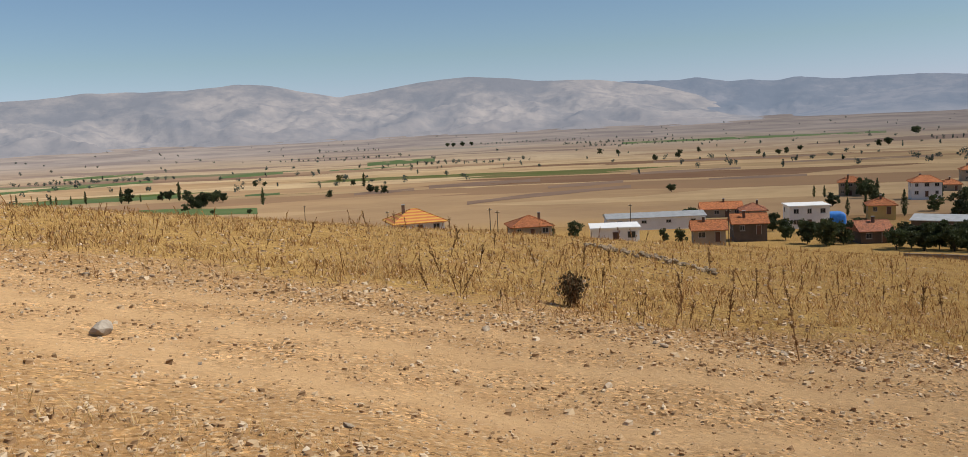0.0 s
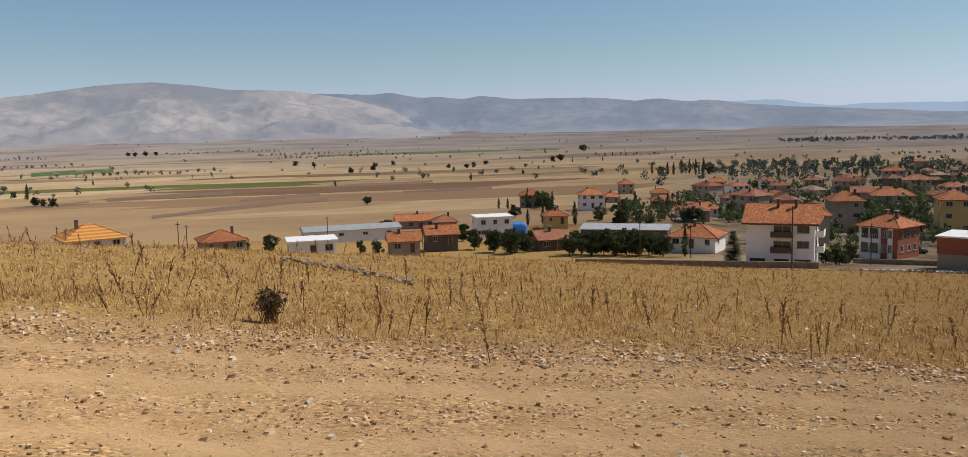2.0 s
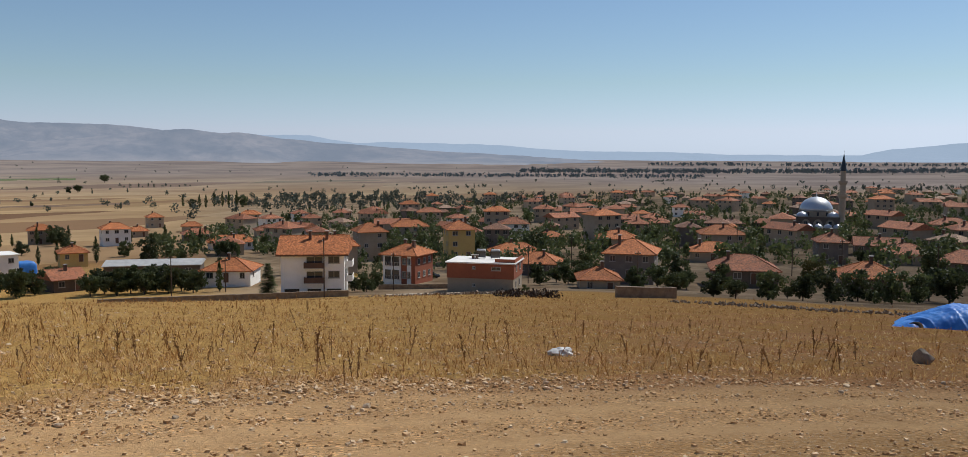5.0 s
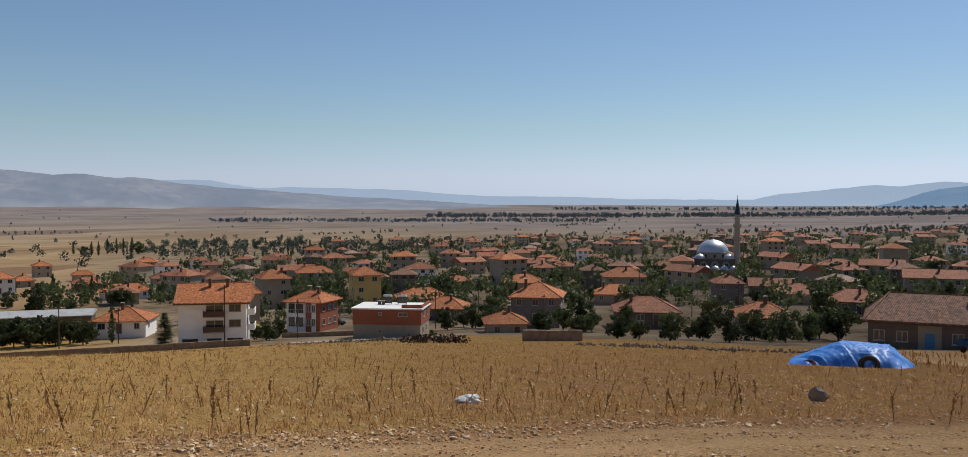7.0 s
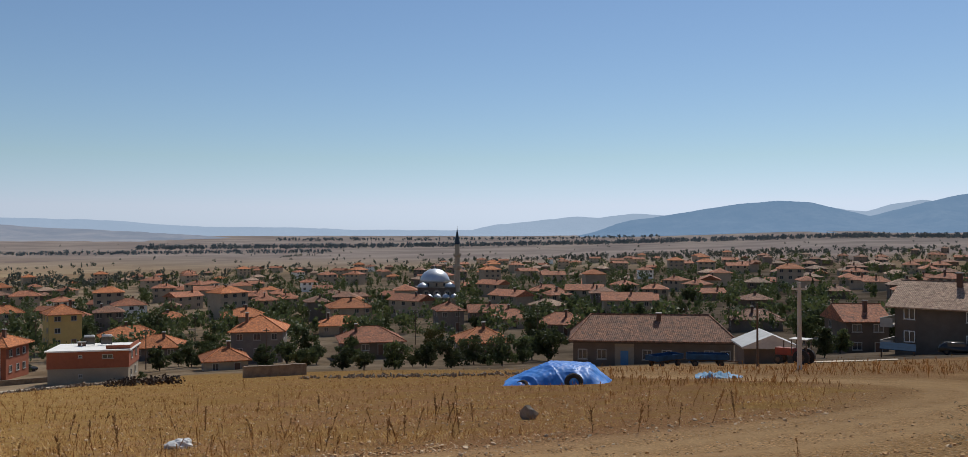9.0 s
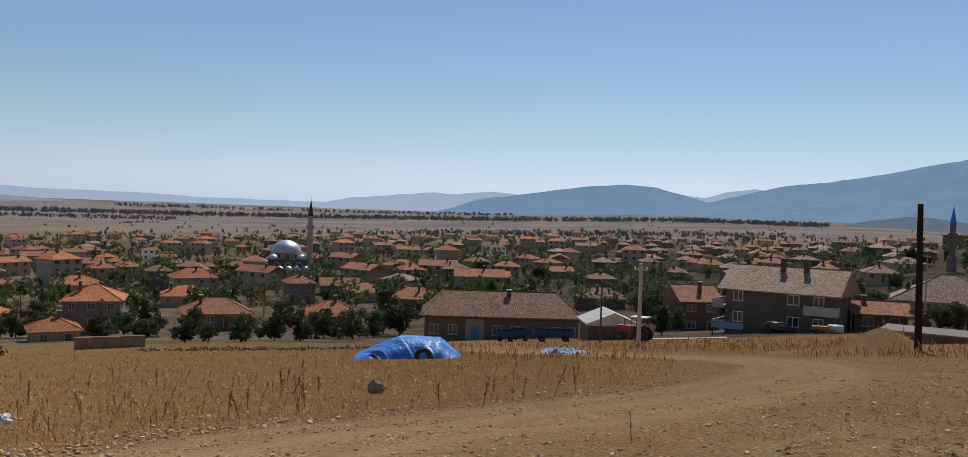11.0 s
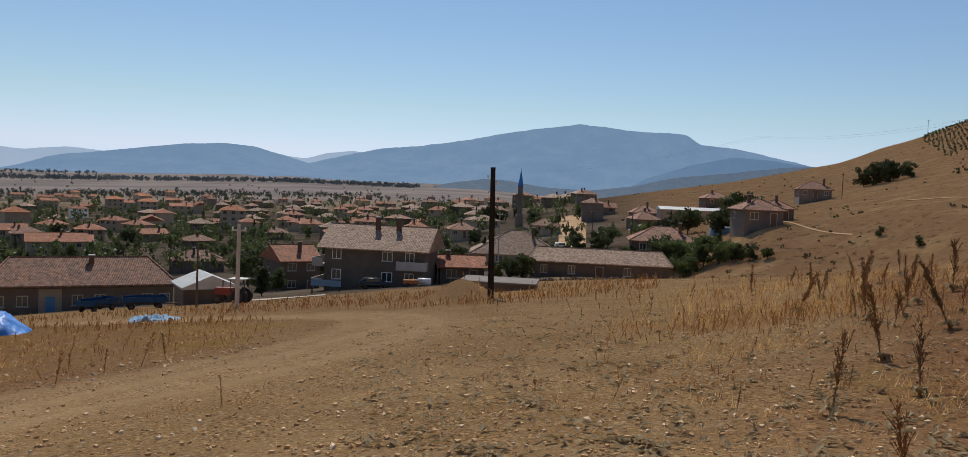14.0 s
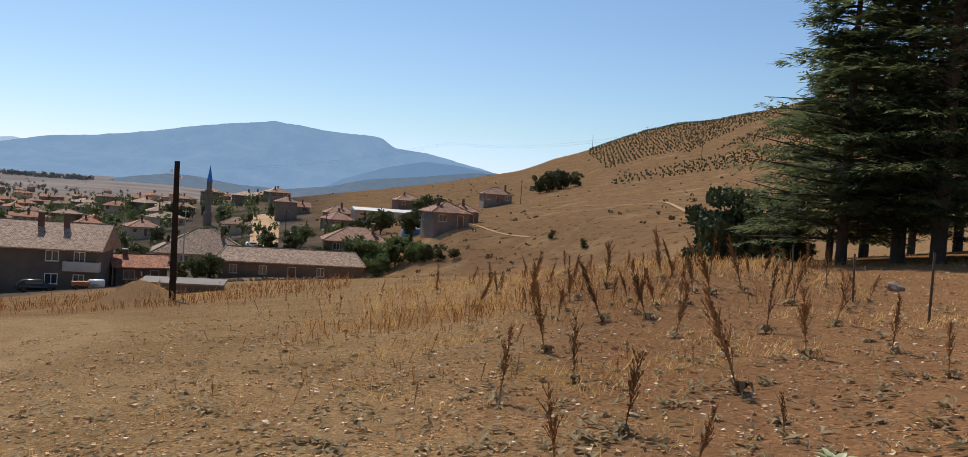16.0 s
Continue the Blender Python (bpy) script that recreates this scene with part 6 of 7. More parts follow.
def stalk_mesh(seed, h, arms, rosette, heads=True):
    """A dead thistle or mullein: leaning stem, upswept arms with seed heads, and a withered rosette."""
    r = random.Random(seed)
    bm = bmesh.new()
    lean = Vector((r.uniform(-0.38, 0.38), r.uniform(-0.38, 0.38), 1)) * 0.95
    top = lean * h

    def head(p, s):
        for _ in range(3):
            q = Euler((r.uniform(0, 6), r.uniform(0, 6), r.uniform(0, 6))).to_matrix()
            vs = [bm.verts.new(p + q @ Vector(v) * s) for v in ((-0.5, -0.4, 0), (0.6, -0.3, 0), (0, 0.7, 0.2))]
            bm.faces.new(vs)

    tube(bm, (0, 0, -0.05), top, 0.007 + 0.004 * h, 0.003, 4)
    for i in range(arms):
        s = r.uniform(0.22, 0.95)
        p = lean * h * s
        a = r.uniform(0, 6.28)
        L = h * r.uniform(0.12, 0.36) * (1.15 - 0.65 * s)
        q = p + lean * L + Vector((math.cos(a), math.sin(a), 0)) * L * r.uniform(0.2, 0.55)
        tube(bm, p, q, 0.005, 0.0025, 3)
        if arms > 12:
            for _ in range(3):
                p1 = p.lerp(q, r.uniform(0.3, 0.8))
                tube(bm, p1, p1 + lean * L * 0.4 + Vector((r.gauss(0, 0.12), r.gauss(0, 0.12), 0)) * L, 0.003, 0.0015, 3)
        if heads:
            for k in range(3):
                head(p.lerp(q, r.uniform(0.2, 1.05)), r.uniform(0.012, 0.03))
    for k in range(int(8 + 20 * h)):
        p = lean * h * r.uniform(0.2, 1.0)
        head(p + Vector((r.gauss(0, 0.012), r.gauss(0, 0.012), 0)), r.uniform(0.016, 0.034))
    me = bpy.data.meshes.new("dead_stem")
    bm.to_mesh(me)
    bm.free()
    me.materials.append(M_STALK)
    low = None
    if rosette:
        bm = bmesh.new()
        for i in range(14):
            a = i * 2.4 + r.uniform(-0.3, 0.3)
            L, w = rosette * r.uniform(0.3, 1.0), rosette * r.uniform(0.10, 0.22)
            d, sd = Vector((math.cos(a), math.sin(a), 0)), Vector((-math.sin(a), math.cos(a), 0))
            rows = []
            for j in range(5):
                s = j / 4
                c = d * L * s + Vector((0, 0, 0.03 + rosette * (0.9 * s * (1 - s)) + rosette * r.uniform(-0.12, 0.2)))
                ww = w * math.sin(math.pi * (0.15 + 0.8 * s))
                rows.append([bm.verts.new(c - sd * ww + Vector((0, 0, 0.4 * ww))), bm.verts.new(c), bm.verts.new(c + sd * ww + Vector((0, 0, 0.4 * ww)))])
            for q0, q1 in zip(rows, rows[1:]):
                bm.faces.new((q0[0], q0[1], q1[1], q1[0]))
                bm.faces.new((q0[1], q0[2], q1[2], q1[1]))
        low = bpy.data.meshes.new("withered_leaves")
        bm.to_mesh(low)
        bm.free()
        low.materials.append(M_WEED)
    return me, low


STEMS = [stalk_mesh(500 + i, 0.62, 9 + i, 0) for i in range(5)] + [stalk_mesh(520 + i, 0.6, 2, 0) for i in range(3)]
MULLEINS = [stalk_mesh(540 + i, 0.95, 18 + 5 * i, 0.22) for i in range(8)]


def dead_plant(x, y, h, big, turn=None):
    stem, low = MULLEINS[rnd.randrange(8)] if big else STEMS[rnd.randrange(len(STEMS))]
    s = h / (0.95 if big else 0.62)
    ob = new("dead_mullein" if big else "dead_thistle", None if big else stem)
    ob.matrix_basis = pose(x, y, ground_at(x, y), rnd.uniform(-8, 8), rnd.uniform(-8, 8), rnd.uniform(0, 360)) @ Matrix.Diagonal((s, s, s, 1))
    if big:
        a, b = new("stem", stem), new("withered_leaves", low)
        a.parent = b.parent = ob
        b["label"] = "curled grey-green withered leaves"
        return tagged(ob, "dead brown mullein with withered leaves at its foot", "dead plant", "dead mulleins")
    return tagged(ob, "dry brown thistle stalk in the straw field", "dead plant", "dead thistles")


def thistle_band(n, az0, az1, d0, span, h0, h1):
    for i in range(n):
        az, d = rnd.uniform(az0, az1), d0 * math.exp(rnd.uniform(0, span))
        x, y = spot(az, d)
        if float(road_distance(np.array([x]), np.array([y]))[0]) > 2.7:
            dead_plant(x, y, rnd.uniform(h0, h1), False)


def mullein_band(n, az0, az1, d0, span, h0, h1):
    for i in range(n):
        az, d = rnd.uniform(az0, az1), d0 * math.exp(rnd.uniform(0, span))
        dead_plant(*spot(az, d), rnd.uniform(h0, h1), True)


mullein_band(44, 131, 153, 17, 0.6, 0.5, 1.0)
mullein_band(14, 122, 135, 24, 0.5, 0.5, 1.0)
thistle_band(60, -8, 45, 10.8, 0.6, 0.2, 0.55)
thistle_band(80, -20, 75, 16, 0.8, 0.25, 0.65)
thistle_band(40, 45, 100, 16, 0.7, 0.3, 0.7)
thistle_band(30, 95, 125, 24, 0.7, 0.3, 0.6)
thistle_band(30, 108, 150, 9, 1.0, 0.15, 0.35)
for az, d, h in ((36.4, 13.9, 0.75), (17.1, 9.6, 0.55), (28.1, 13.6, 0.6), (11.4, 11.6, 0.5), (12.6, 11.6, 0.55), (10.1, 11.6, 0.4), (-5.4, 12, 0.55), (92, 12.3, 0.45), (86.9, 19.4, 0.8), (82.2, 17.8, 0.7), (46.4, 16.4, 0.6), (70, 22, 0.6), (69, 22.5, 0.7)):
    dead_plant(*spot(az, d), h, False)
for az, d, h in ((133.3, 12.8, 1.0), (135.2, 10.2, 0.8), (130.4, 9, 0.85), (136.9, 16.4, 1.15), (139.7, 16.7, 1.1), (143.7, 20.7, 1.2), (145.6, 21.2, 1.25), (145.6, 9.3, 1.05), (149.4, 11.8, 0.9), (148.2, 7.6, 0.35), (134.4, 6.4, 0.65), (138.5, 7.4, 0.7), (143, 6.5, 0.45), (154.1, 12.4, 0.8), (157, 10.4, 0.6), (151, 15.5, 0.9), (147, 14.5, 1.1), (141.5, 14, 0.9), (128.5, 22, 1.1), (132, 24, 1.2), (137, 23, 1.3), (140.5, 24, 1.4), (148.5, 19, 1.0), (143.5, 26, 1.3)):
    dead_plant(*spot(az, d), h, True)


def withered_rosettes(n):
    """Curled dead leaf rosettes scattered over the slope, too small to pick apart."""
    r, out = random.Random(66), ([], [])
    for i in range(n):
        az, d = r.uniform(104, 158), 6.5 * math.exp(r.uniform(0, 1.5))
        x, y = spot(az, d)
        if az < 124 and r.random() < 0.6 or float(road_distance(np.array([x]), np.array([y]))[0]) < 2.6:
            continue
        size = r.uniform(0.15, 0.4) if r.random() < 0.75 else r.uniform(0.4, 0.7)
        m = pose(x, y, ground_at(x, y) - 0.012, 0, 0, r.uniform(0, 360)) @ Matrix.Diagonal((size, size, size * 0.9, 1))
        low, k = MULLEINS[r.randrange(8)][1], len(out[0])
        out[0].extend([m @ v.co for v in low.vertices])
        out[1].extend([tuple(k + e for e in f.vertices) for f in low.polygons])
    return tagged(mesh_object("withered_rosettes", out[0], out[1], M_WEED), "curled withered rosettes of pale grey-green leaves", "weeds", kind="stuff")


withered_rosettes(170)


def far_stalks(name, label, n, az0, az1, d0, span, h0, h1, thick, seed, mat=None, thin=0.12):
    """Stalks past counting: thin leaning stems with short side twigs."""
    r = np.random.RandomState(seed)
    az, d = r.uniform(az0, az1, n), d0 * np.exp(r.uniform(0, span, n))
    x, y = d * np.sin(np.radians(az)), d * np.cos(np.radians(az))
    keep = (0.8 * wave_noise(x, y, 14, 6) + 0.6 * wave_noise(x, y, 4, 7) + r.uniform(-0.3, 0.3, n) > thin) & (road_distance(x, y) > 3.2) & ((beyond(x, y) > 3.5) | (az > 116) | (d > 40))
    x, y, d = x[keep], y[keep], d[keep]
    n, k = len(x), 8
    z, h = height(x, y), r.uniform(h0, h1, n) * (0.75 + 0.7 * (r.rand(n) < 0.15))
    a = r.uniform(0, 6.28, (n, k))
    main = np.arange(k)[None] < 2
    w = (0.0022 + thick * d)[:, None] * np.where(main, 1.0, 0.9)
    low = np.where(main, 0, r.uniform(0.25, 0.85, (n, k))) * h[:, None]
    high = np.where(main, r.uniform(0.8, 1.0, (n, k)), 0) * h[:, None] + np.where(main, 0, low + h[:, None] * r.uniform(0.12, 0.35, (n, k)))
    tilt = r.uniform(-0.45, 0.45, (n, 2))
    bx, by = x[:, None] + tilt[:, :1] * low, y[:, None] + tilt[:, 1:] * low
    out = np.where(main, 0.02, r.uniform(0.06, 0.22, (n, k))) * h[:, None]
    tx, ty = x[:, None] + tilt[:, :1] * high + np.cos(a) * out, y[:, None] + tilt[:, 1:] * high + np.sin(a) * out
    ca, sa2 = np.cos(a), np.sin(a)
    p = np.stack([np.stack([bx - sa2 * w, by + ca * w, z[:, None] + low], -1), np.stack([bx + sa2 * w, by - ca * w, z[:, None] + low], -1), np.stack([tx + sa2 * w, ty - ca * w, z[:, None] + high], -1), np.stack([tx - sa2 * w, ty + ca * w, z[:, None] + high], -1)], 2)
    ob = mesh_object(name, p.reshape(-1, 3).tolist(), np.arange(n * k * 4).reshape(-1, 4).tolist(), mat or M_DRYWEED)
    return tagged(ob, label, "dead plants", kind="stuff")


far_stalks("dry_stalks", "countless dry weed stalks on the lower field", 9000, -34, 146, 13, 2.2, 0.10, 0.36, 0.0002, 31)
far_stalks("brow_stalks", "golden-brown dry weeds on the brow", 2600, 117, 153, 19, 0.65, 0.14, 0.42, 0.00016, 37, M_STRAW, 0.2)
far_stalks("brow_weeds", "reddish-brown dry weeds on the brow", 1100, 122, 153, 18, 0.6, 0.2, 0.55, 0.00016, 39, None, 0.25)
far_stalks("edge_stalks", "dry weeds along the field's far edge", 4200, 78, 120, 38, 0.65, 0.18, 0.5, 0.00022, 38, None, 0.0)


def low_weeds(n):
    """Patches of flat withered leaves on the near slope."""
    r, out = random.Random(77), ([], [])
    for i in range(n):
        az, d = r.uniform(100, 160), 6 * math.exp(r.uniform(0, 1.5))
        x, y = spot(az, d)
        z = ground_at(x, y)
        for j in range(r.randrange(3, 9)):
            px, py, s, a = x + r.gauss(0, 0.1), y + r.gauss(0, 0.1), r.uniform(0.03, 0.09), r.uniform(0, 6.28)
            k, c, q = len(out[0]), math.cos(a) * s, math.sin(a) * s
            out[0].extend(((px, py, z + 0.015), (px + c - q * 0.4, py + q + c * 0.4, z + 0.05), (px + 1.9 * c, py + 1.9 * q, z + 0.02 + r.uniform(0, 0.05)), (px + c + q * 0.4, py + q - c * 0.4, z + 0.045)))
            out[1].append((k, k + 1, k + 2, k + 3))
    return tagged(mesh_object("withered_weeds", out[0], out[1], M_WEED), "patches of flat withered grey-green weeds", "weeds", kind="stuff")


low_weeds(620)

# the thorny bush
bush = thing("bush", "dark thorny bush with bare twigs in dry grass", "bush")
r3, bm, out = random.Random(8), bmesh.new(), ([], [])
for i in range(70):
    a, t = r3.uniform(0, 6.28), r3.uniform(0.05, 0.55)
    L = r3.uniform(0.3, 0.68)
    q = Vector((math.cos(a) * math.sin(t) * L, math.sin(a) * math.sin(t) * L, math.cos(t) * L))
    tube(bm, (r3.gauss(0, 0.05), r3.gauss(0, 0.05), -0.02), q, 0.006, 0.002, 3)
    crown_leaves(out, r3, q * 0.62, (0.09, 0.09, 0.13), 12, 0.035)
part("twig_tangle", bm, M_STALK, bush)
leaf_part("leaves", out, M_BUSH, bush)
stand(bush, 2.35, 11.9)

# the pale green rosette plant by the path
agave = thing("rosette_plant", "pale green rosette of broad living leaves", "plant")
bm, r4 = bmesh.new(), random.Random(3)
for i in range(30):
    a, L, up = i * 2.4, r4.uniform(0.15, 0.24), r4.uniform(0.15, 1.1)
    d, sd = Vector((math.cos(a), math.sin(a), up)).normalized(), Vector((-math.sin(a), math.cos(a), 0))
    rows = []
    for k in range(5):
        f = k / 4
        c = d * L * f - Vector((0, 0, 0.06 * f * f))
        w = 0.032 * math.sin(math.pi * (0.16 + 0.8 * f))
        rows.append([bm.verts.new(c - sd * w + Vector((0, 0, 0.3 * w))), bm.verts.new(c), bm.verts.new(c + sd * w + Vector((0, 0, 0.3 * w)))])
    for p, q in zip(rows, rows[1:]):
        bm.faces.new((p[0], p[1], q[1], q[0]))
        bm.faces.new((p[1], p[2], q[2], q[1]))
part("leaves", bm, M_ROSETTE, agave)
stand(agave, 151.0, 6.65)


def scrub(n):
    """Low thorny cushions dotted over the bare hill and its bank."""
    r, out = random.Random(23), ([], [])
    for i in range(n):
        az, d = r.uniform(112, 152), 95 * math.exp(r.uniform(0, 1.9))
        x, y = spot(az, d)
        if wave_noise(np.array([x]), np.array([y]), 60, 19)[0] < -0.05:
            continue
        s = r.uniform(0.2, 0.6)
        crown_leaves(out, r, (x, y, ground_at(x, y) + s * 0.4), (s, s, s * 0.6), 9, s * 0.8)
    return tagged(mesh_object("hill_scrub", out[0], out[1], M_SCRUB), "low thorny scrub dotted over the bare hill", "scrub", kind="stuff")


scrub(900)


# ---- poles, walls, vehicles and other things ----
def pole(az, d, h, r, mat, label, arm=True):
    ob = thing("utility_pole", label, "pole", "utility poles")
    bm = bmesh.new()
    tube(bm, (0, 0, -1), (0, 0, h), r, r * 0.72, 8)
    part("shaft", bm, mat, ob)
    if arm:
        part("crossarm", block((-0.5, -0.06, h - 0.5, 0.5, 0.06, h - 0.38)), mat, ob)
    for x, z in ((-0.42, h - 0.376), (0.42, h - 0.376)) if arm else ((-r - 0.08, h - 0.6), (r + 0.05, h - 0.9)):
        bm = bmesh.new()
        lathe(bm, [(0.04, z), (0.06, z + 0.08), (0.04, z + 0.17)], 8, (x, 0))
        part("insulator", bm, M_WHITE, ob)
    return stand(ob, az, d)


tarred = pole(109.0, 47, 7.15, 0.18, M_TAR, "dark tarred wooden utility pole on the field", False)
tarred.matrix_basis = tarred.matrix_basis @ pose(0, 0, 0, 0, -1.3, 0)
pole(109.4, 150, 11.0, 0.12, M_CONCRETE, "thin grey pole behind the tarred pole")
pole(36.9, 150, 10.6, 0.13, M_WOOD, "wooden utility pole in front of the white house", False)
pole(92.4, 62, 5.9, 0.17, M_CONCRETE, "grey concrete utility pole beside the tractor")
pole(89.9, 76, 5.4, 0.10, M_WOOD, "weathered wooden pole behind the trailer", False)
for az, d, h in ((-3.0, 190, 8), (-2.5, 196, 7.5), (27.3, 176, 8), (41.5, 168, 7.5), (50.6, 178, 8), (12.7, 190, 8), (57.9, 150, 7), (67.6, 200, 8), (85.5, 140, 8), (30.6, 180, 7), (118.2, 200, 7), (131, 250, 7), (-15.3, 300, 8), (139, 420, 9), (135.5, 520, 9), (142.6, 330, 9), (44.5, 240, 8), (53.5, 215, 8), (60.6, 222, 8), (64.2, 250, 8), (70.5, 205, 8), (75.8, 190, 8), (79.8, 240, 8), (88.2, 180, 8), (94.4, 210, 8), (98.4, 170, 8), (105.2, 190, 8), (115.6, 230, 8), (34.2, 230, 8), (-9.9, 230, 7), (6.4, 230, 8)):
    pole(az, d, h, 0.11, M_WOOD, "thin wooden utility pole among the houses")


def wire(points, label):
    cu = bpy.data.curves.new("wire", "CURVE")
    cu.dimensions, cu.bevel_depth, cu.bevel_resolution = "3D", 0.022, 1
    for p, q in zip(points, points[1:]):
        sp = cu.splines.new("POLY")
        sp.points.add(12)
        for i in range(13):
            s = i / 12
            v = Vector(p).lerp(Vector(q), s)
            sp.points[i].co = (v.x, v.y, v.z - 4 * s * (1 - s) * (Vector(q) - Vector(p)).length * 0.02, 1)
    cu.materials.append(M_WOOD)
    return tagged(new("power_line", cu), label, "wire")


for off in (0.0, 1.6):
    wire([(*spot(az + 0.1 * off, d), ground_at(*spot(az, d)) + h - off * 0.6) for az, d, h in ((112, 640, 24), (126, 560, 26), (142.6, 330, 12), (152, 300, 14))], "power line strung across the valley to the hill")


def stone_wall(name, a, b, h, t, label, courses=None):
    """A wall of laid stones between two bearings: core and, on its uphill face, rows of single stones."""
    (x0, y0), (x1, y1) = spot(*a), spot(*b)
    n = int(math.hypot(x1 - x0, y1 - y0) / 2)
    ob = thing(name, label, "wall", kind="structure")
    ob.matrix_basis = pose(0, 0, 0)
    bm = bmesh.new()
    d = Vector((x1 - x0, y1 - y0, 0)).normalized()
    sd = Vector((-d.y, d.x, 0)) * t / 2
    prev = None
    for i in range(n + 1):
        p = Vector((x0 + (x1 - x0) * i / n, y0 + (y1 - y0) * i / n, 0))
        z = ground_at(p.x, p.y)
        ring = [bm.verts.new(q) for q in (p - sd + Vector((0, 0, z - 1)), p + sd + Vector((0, 0, z - 1)), p + sd + Vector((0, 0, z + h)), p - sd + Vector((0, 0, z + h)))]
        if prev:
            for k in range(4):
                bm.faces.new((prev[k], prev[(k + 1) % 4], ring[(k + 1) % 4], ring[k]))
        else:
            bm.faces.new(ring)
        prev = ring
    bm.faces.new(prev[::-1])
    part("wall_core", bm, M_WALLSTONE, ob)
    cap = bmesh.new()
    r = random.Random(4)
    m = int(n * 2 / 0.9)
    for i in range(m):
        s0, s1 = i / m, (i + 0.97) / m
        p, q = Vector((x0, y0, 0)).lerp(Vector((x1, y1, 0)), s0), Vector((x0, y0, 0)).lerp(Vector((x1, y1, 0)), s1)
        za, zb, k = ground_at(p.x, p.y) + h + 0.004, ground_at(q.x, q.y) + h + 0.004, r.uniform(0.1, 0.16)
        lo = [cap.verts.new(v) for v in (p - sd * 1.2 + Vector((0, 0, za)), q - sd * 1.2 + Vector((0, 0, zb)), q + sd * 1.2 + Vector((0, 0, zb)), p + sd * 1.2 + Vector((0, 0, za)))]
        hi = [cap.verts.new(v.co + Vector((0, 0, k))) for v in lo]
        cap.faces.new(hi)
        for j in range(4):
            cap.faces.new((lo[j], lo[(j + 1) % 4], hi[(j + 1) % 4], hi[j]))
    part("coping", cap, M_WALLSTONE, ob)
    return ob


stone_wall("garden_wall", (23.0, 158), (38.5, 152), 1.0, 0.4, "long rough stone garden wall below the white house")
stone_wall("yard_wall", (56.5, 100), (60.4, 104), 1.2, 0.5, "low grey stone wall at the field's edge")
stone_wall("road_wall", (40.5, 172), (47, 168), 0.8, 0.3, "low brick-red garden wall beside the village road")


def rubble(n, a, b, spread, s0, s1):
    """Heaps of rubble along the field's lower edge."""
    r, out = random.Random(15), ([], [])
    for i in range(n):
        s = r.random()
        x, y = spot(a[0] + (b[0] - a[0]) * s, a[1] + (b[1] - a[1]) * s + r.gauss(0, spread))
        z, k = ground_at(x, y), r.uniform(s0, s1)
        q = Euler((r.uniform(0, 6), r.uniform(0, 6), r.uniform(0, 6))).to_matrix()
        j = len(out[0])
        out[0].extend([Vector((x, y, z + k * r.uniform(0.1, 0.9))) + q @ Vector(v) * k * r.uniform(0.7, 1.2) for v in ((1, 0, 0), (-1, 0, 0), (0, 0.8, 0), (0, -0.8, 0), (0, 0, 0.6), (0, 0, -0.6))])
        out[1].extend([tuple(j + e for e in f) for f in ((0, 2, 4), (2, 1, 4), (1, 3, 4), (3, 0, 4), (2, 0, 5), (1, 2, 5), (3, 1, 5), (0, 3, 5))])
    return tagged(mesh_object("rubble", out[0], out[1], M_WALLSTONE), "rubble and stones along the field's lower edge", "rubble", kind="stuff")


rubble(420, (39, 125), (52, 100), 2.5, 0.12, 0.4)
rubble(320, (60, 84), (77, 72), 1.6, 0.08, 0.26)
rubble(160, (110, 92), (118, 108), 1.5, 0.12, 0.35)

# brush heap at the field's edge
brush = thing("brush_heap", "dark heap of cut brush at the field's edge", "heap")
out = ([], [])
for i in range(14):
    crown_leaves(out, rnd, (rnd.uniform(-3.2, 3.2), rnd.uniform(-0.6, 0.6), 0.35), (0.8, 0.6, 0.45), 45, 0.22)
tagged(leaf_part("brushwood", out, M_WOOD, brush), kind="stuff")
stand(brush, 50.4, 84)

# fodder heap under the tarpaulin
heap = thing("tarpaulin_heap", "fodder heap under a creased blue tarpaulin held by tyres", "heap")


def heap_z(u, v):
    """Flat on top, steep to the right, a long low slope to the left."""
    left = min(1.0, max(0.0, (u + 1.0) / 0.85)) ** 0.8
    right = min(1.0, max(0.0, (1.0 - u) / 0.42)) ** 0.7
    across = max(0.0, 1 - abs(v) ** 2.6) ** 0.6
    return 1.22 * left * right * across * (1 - 0.10 * max(0, u - 0.1))


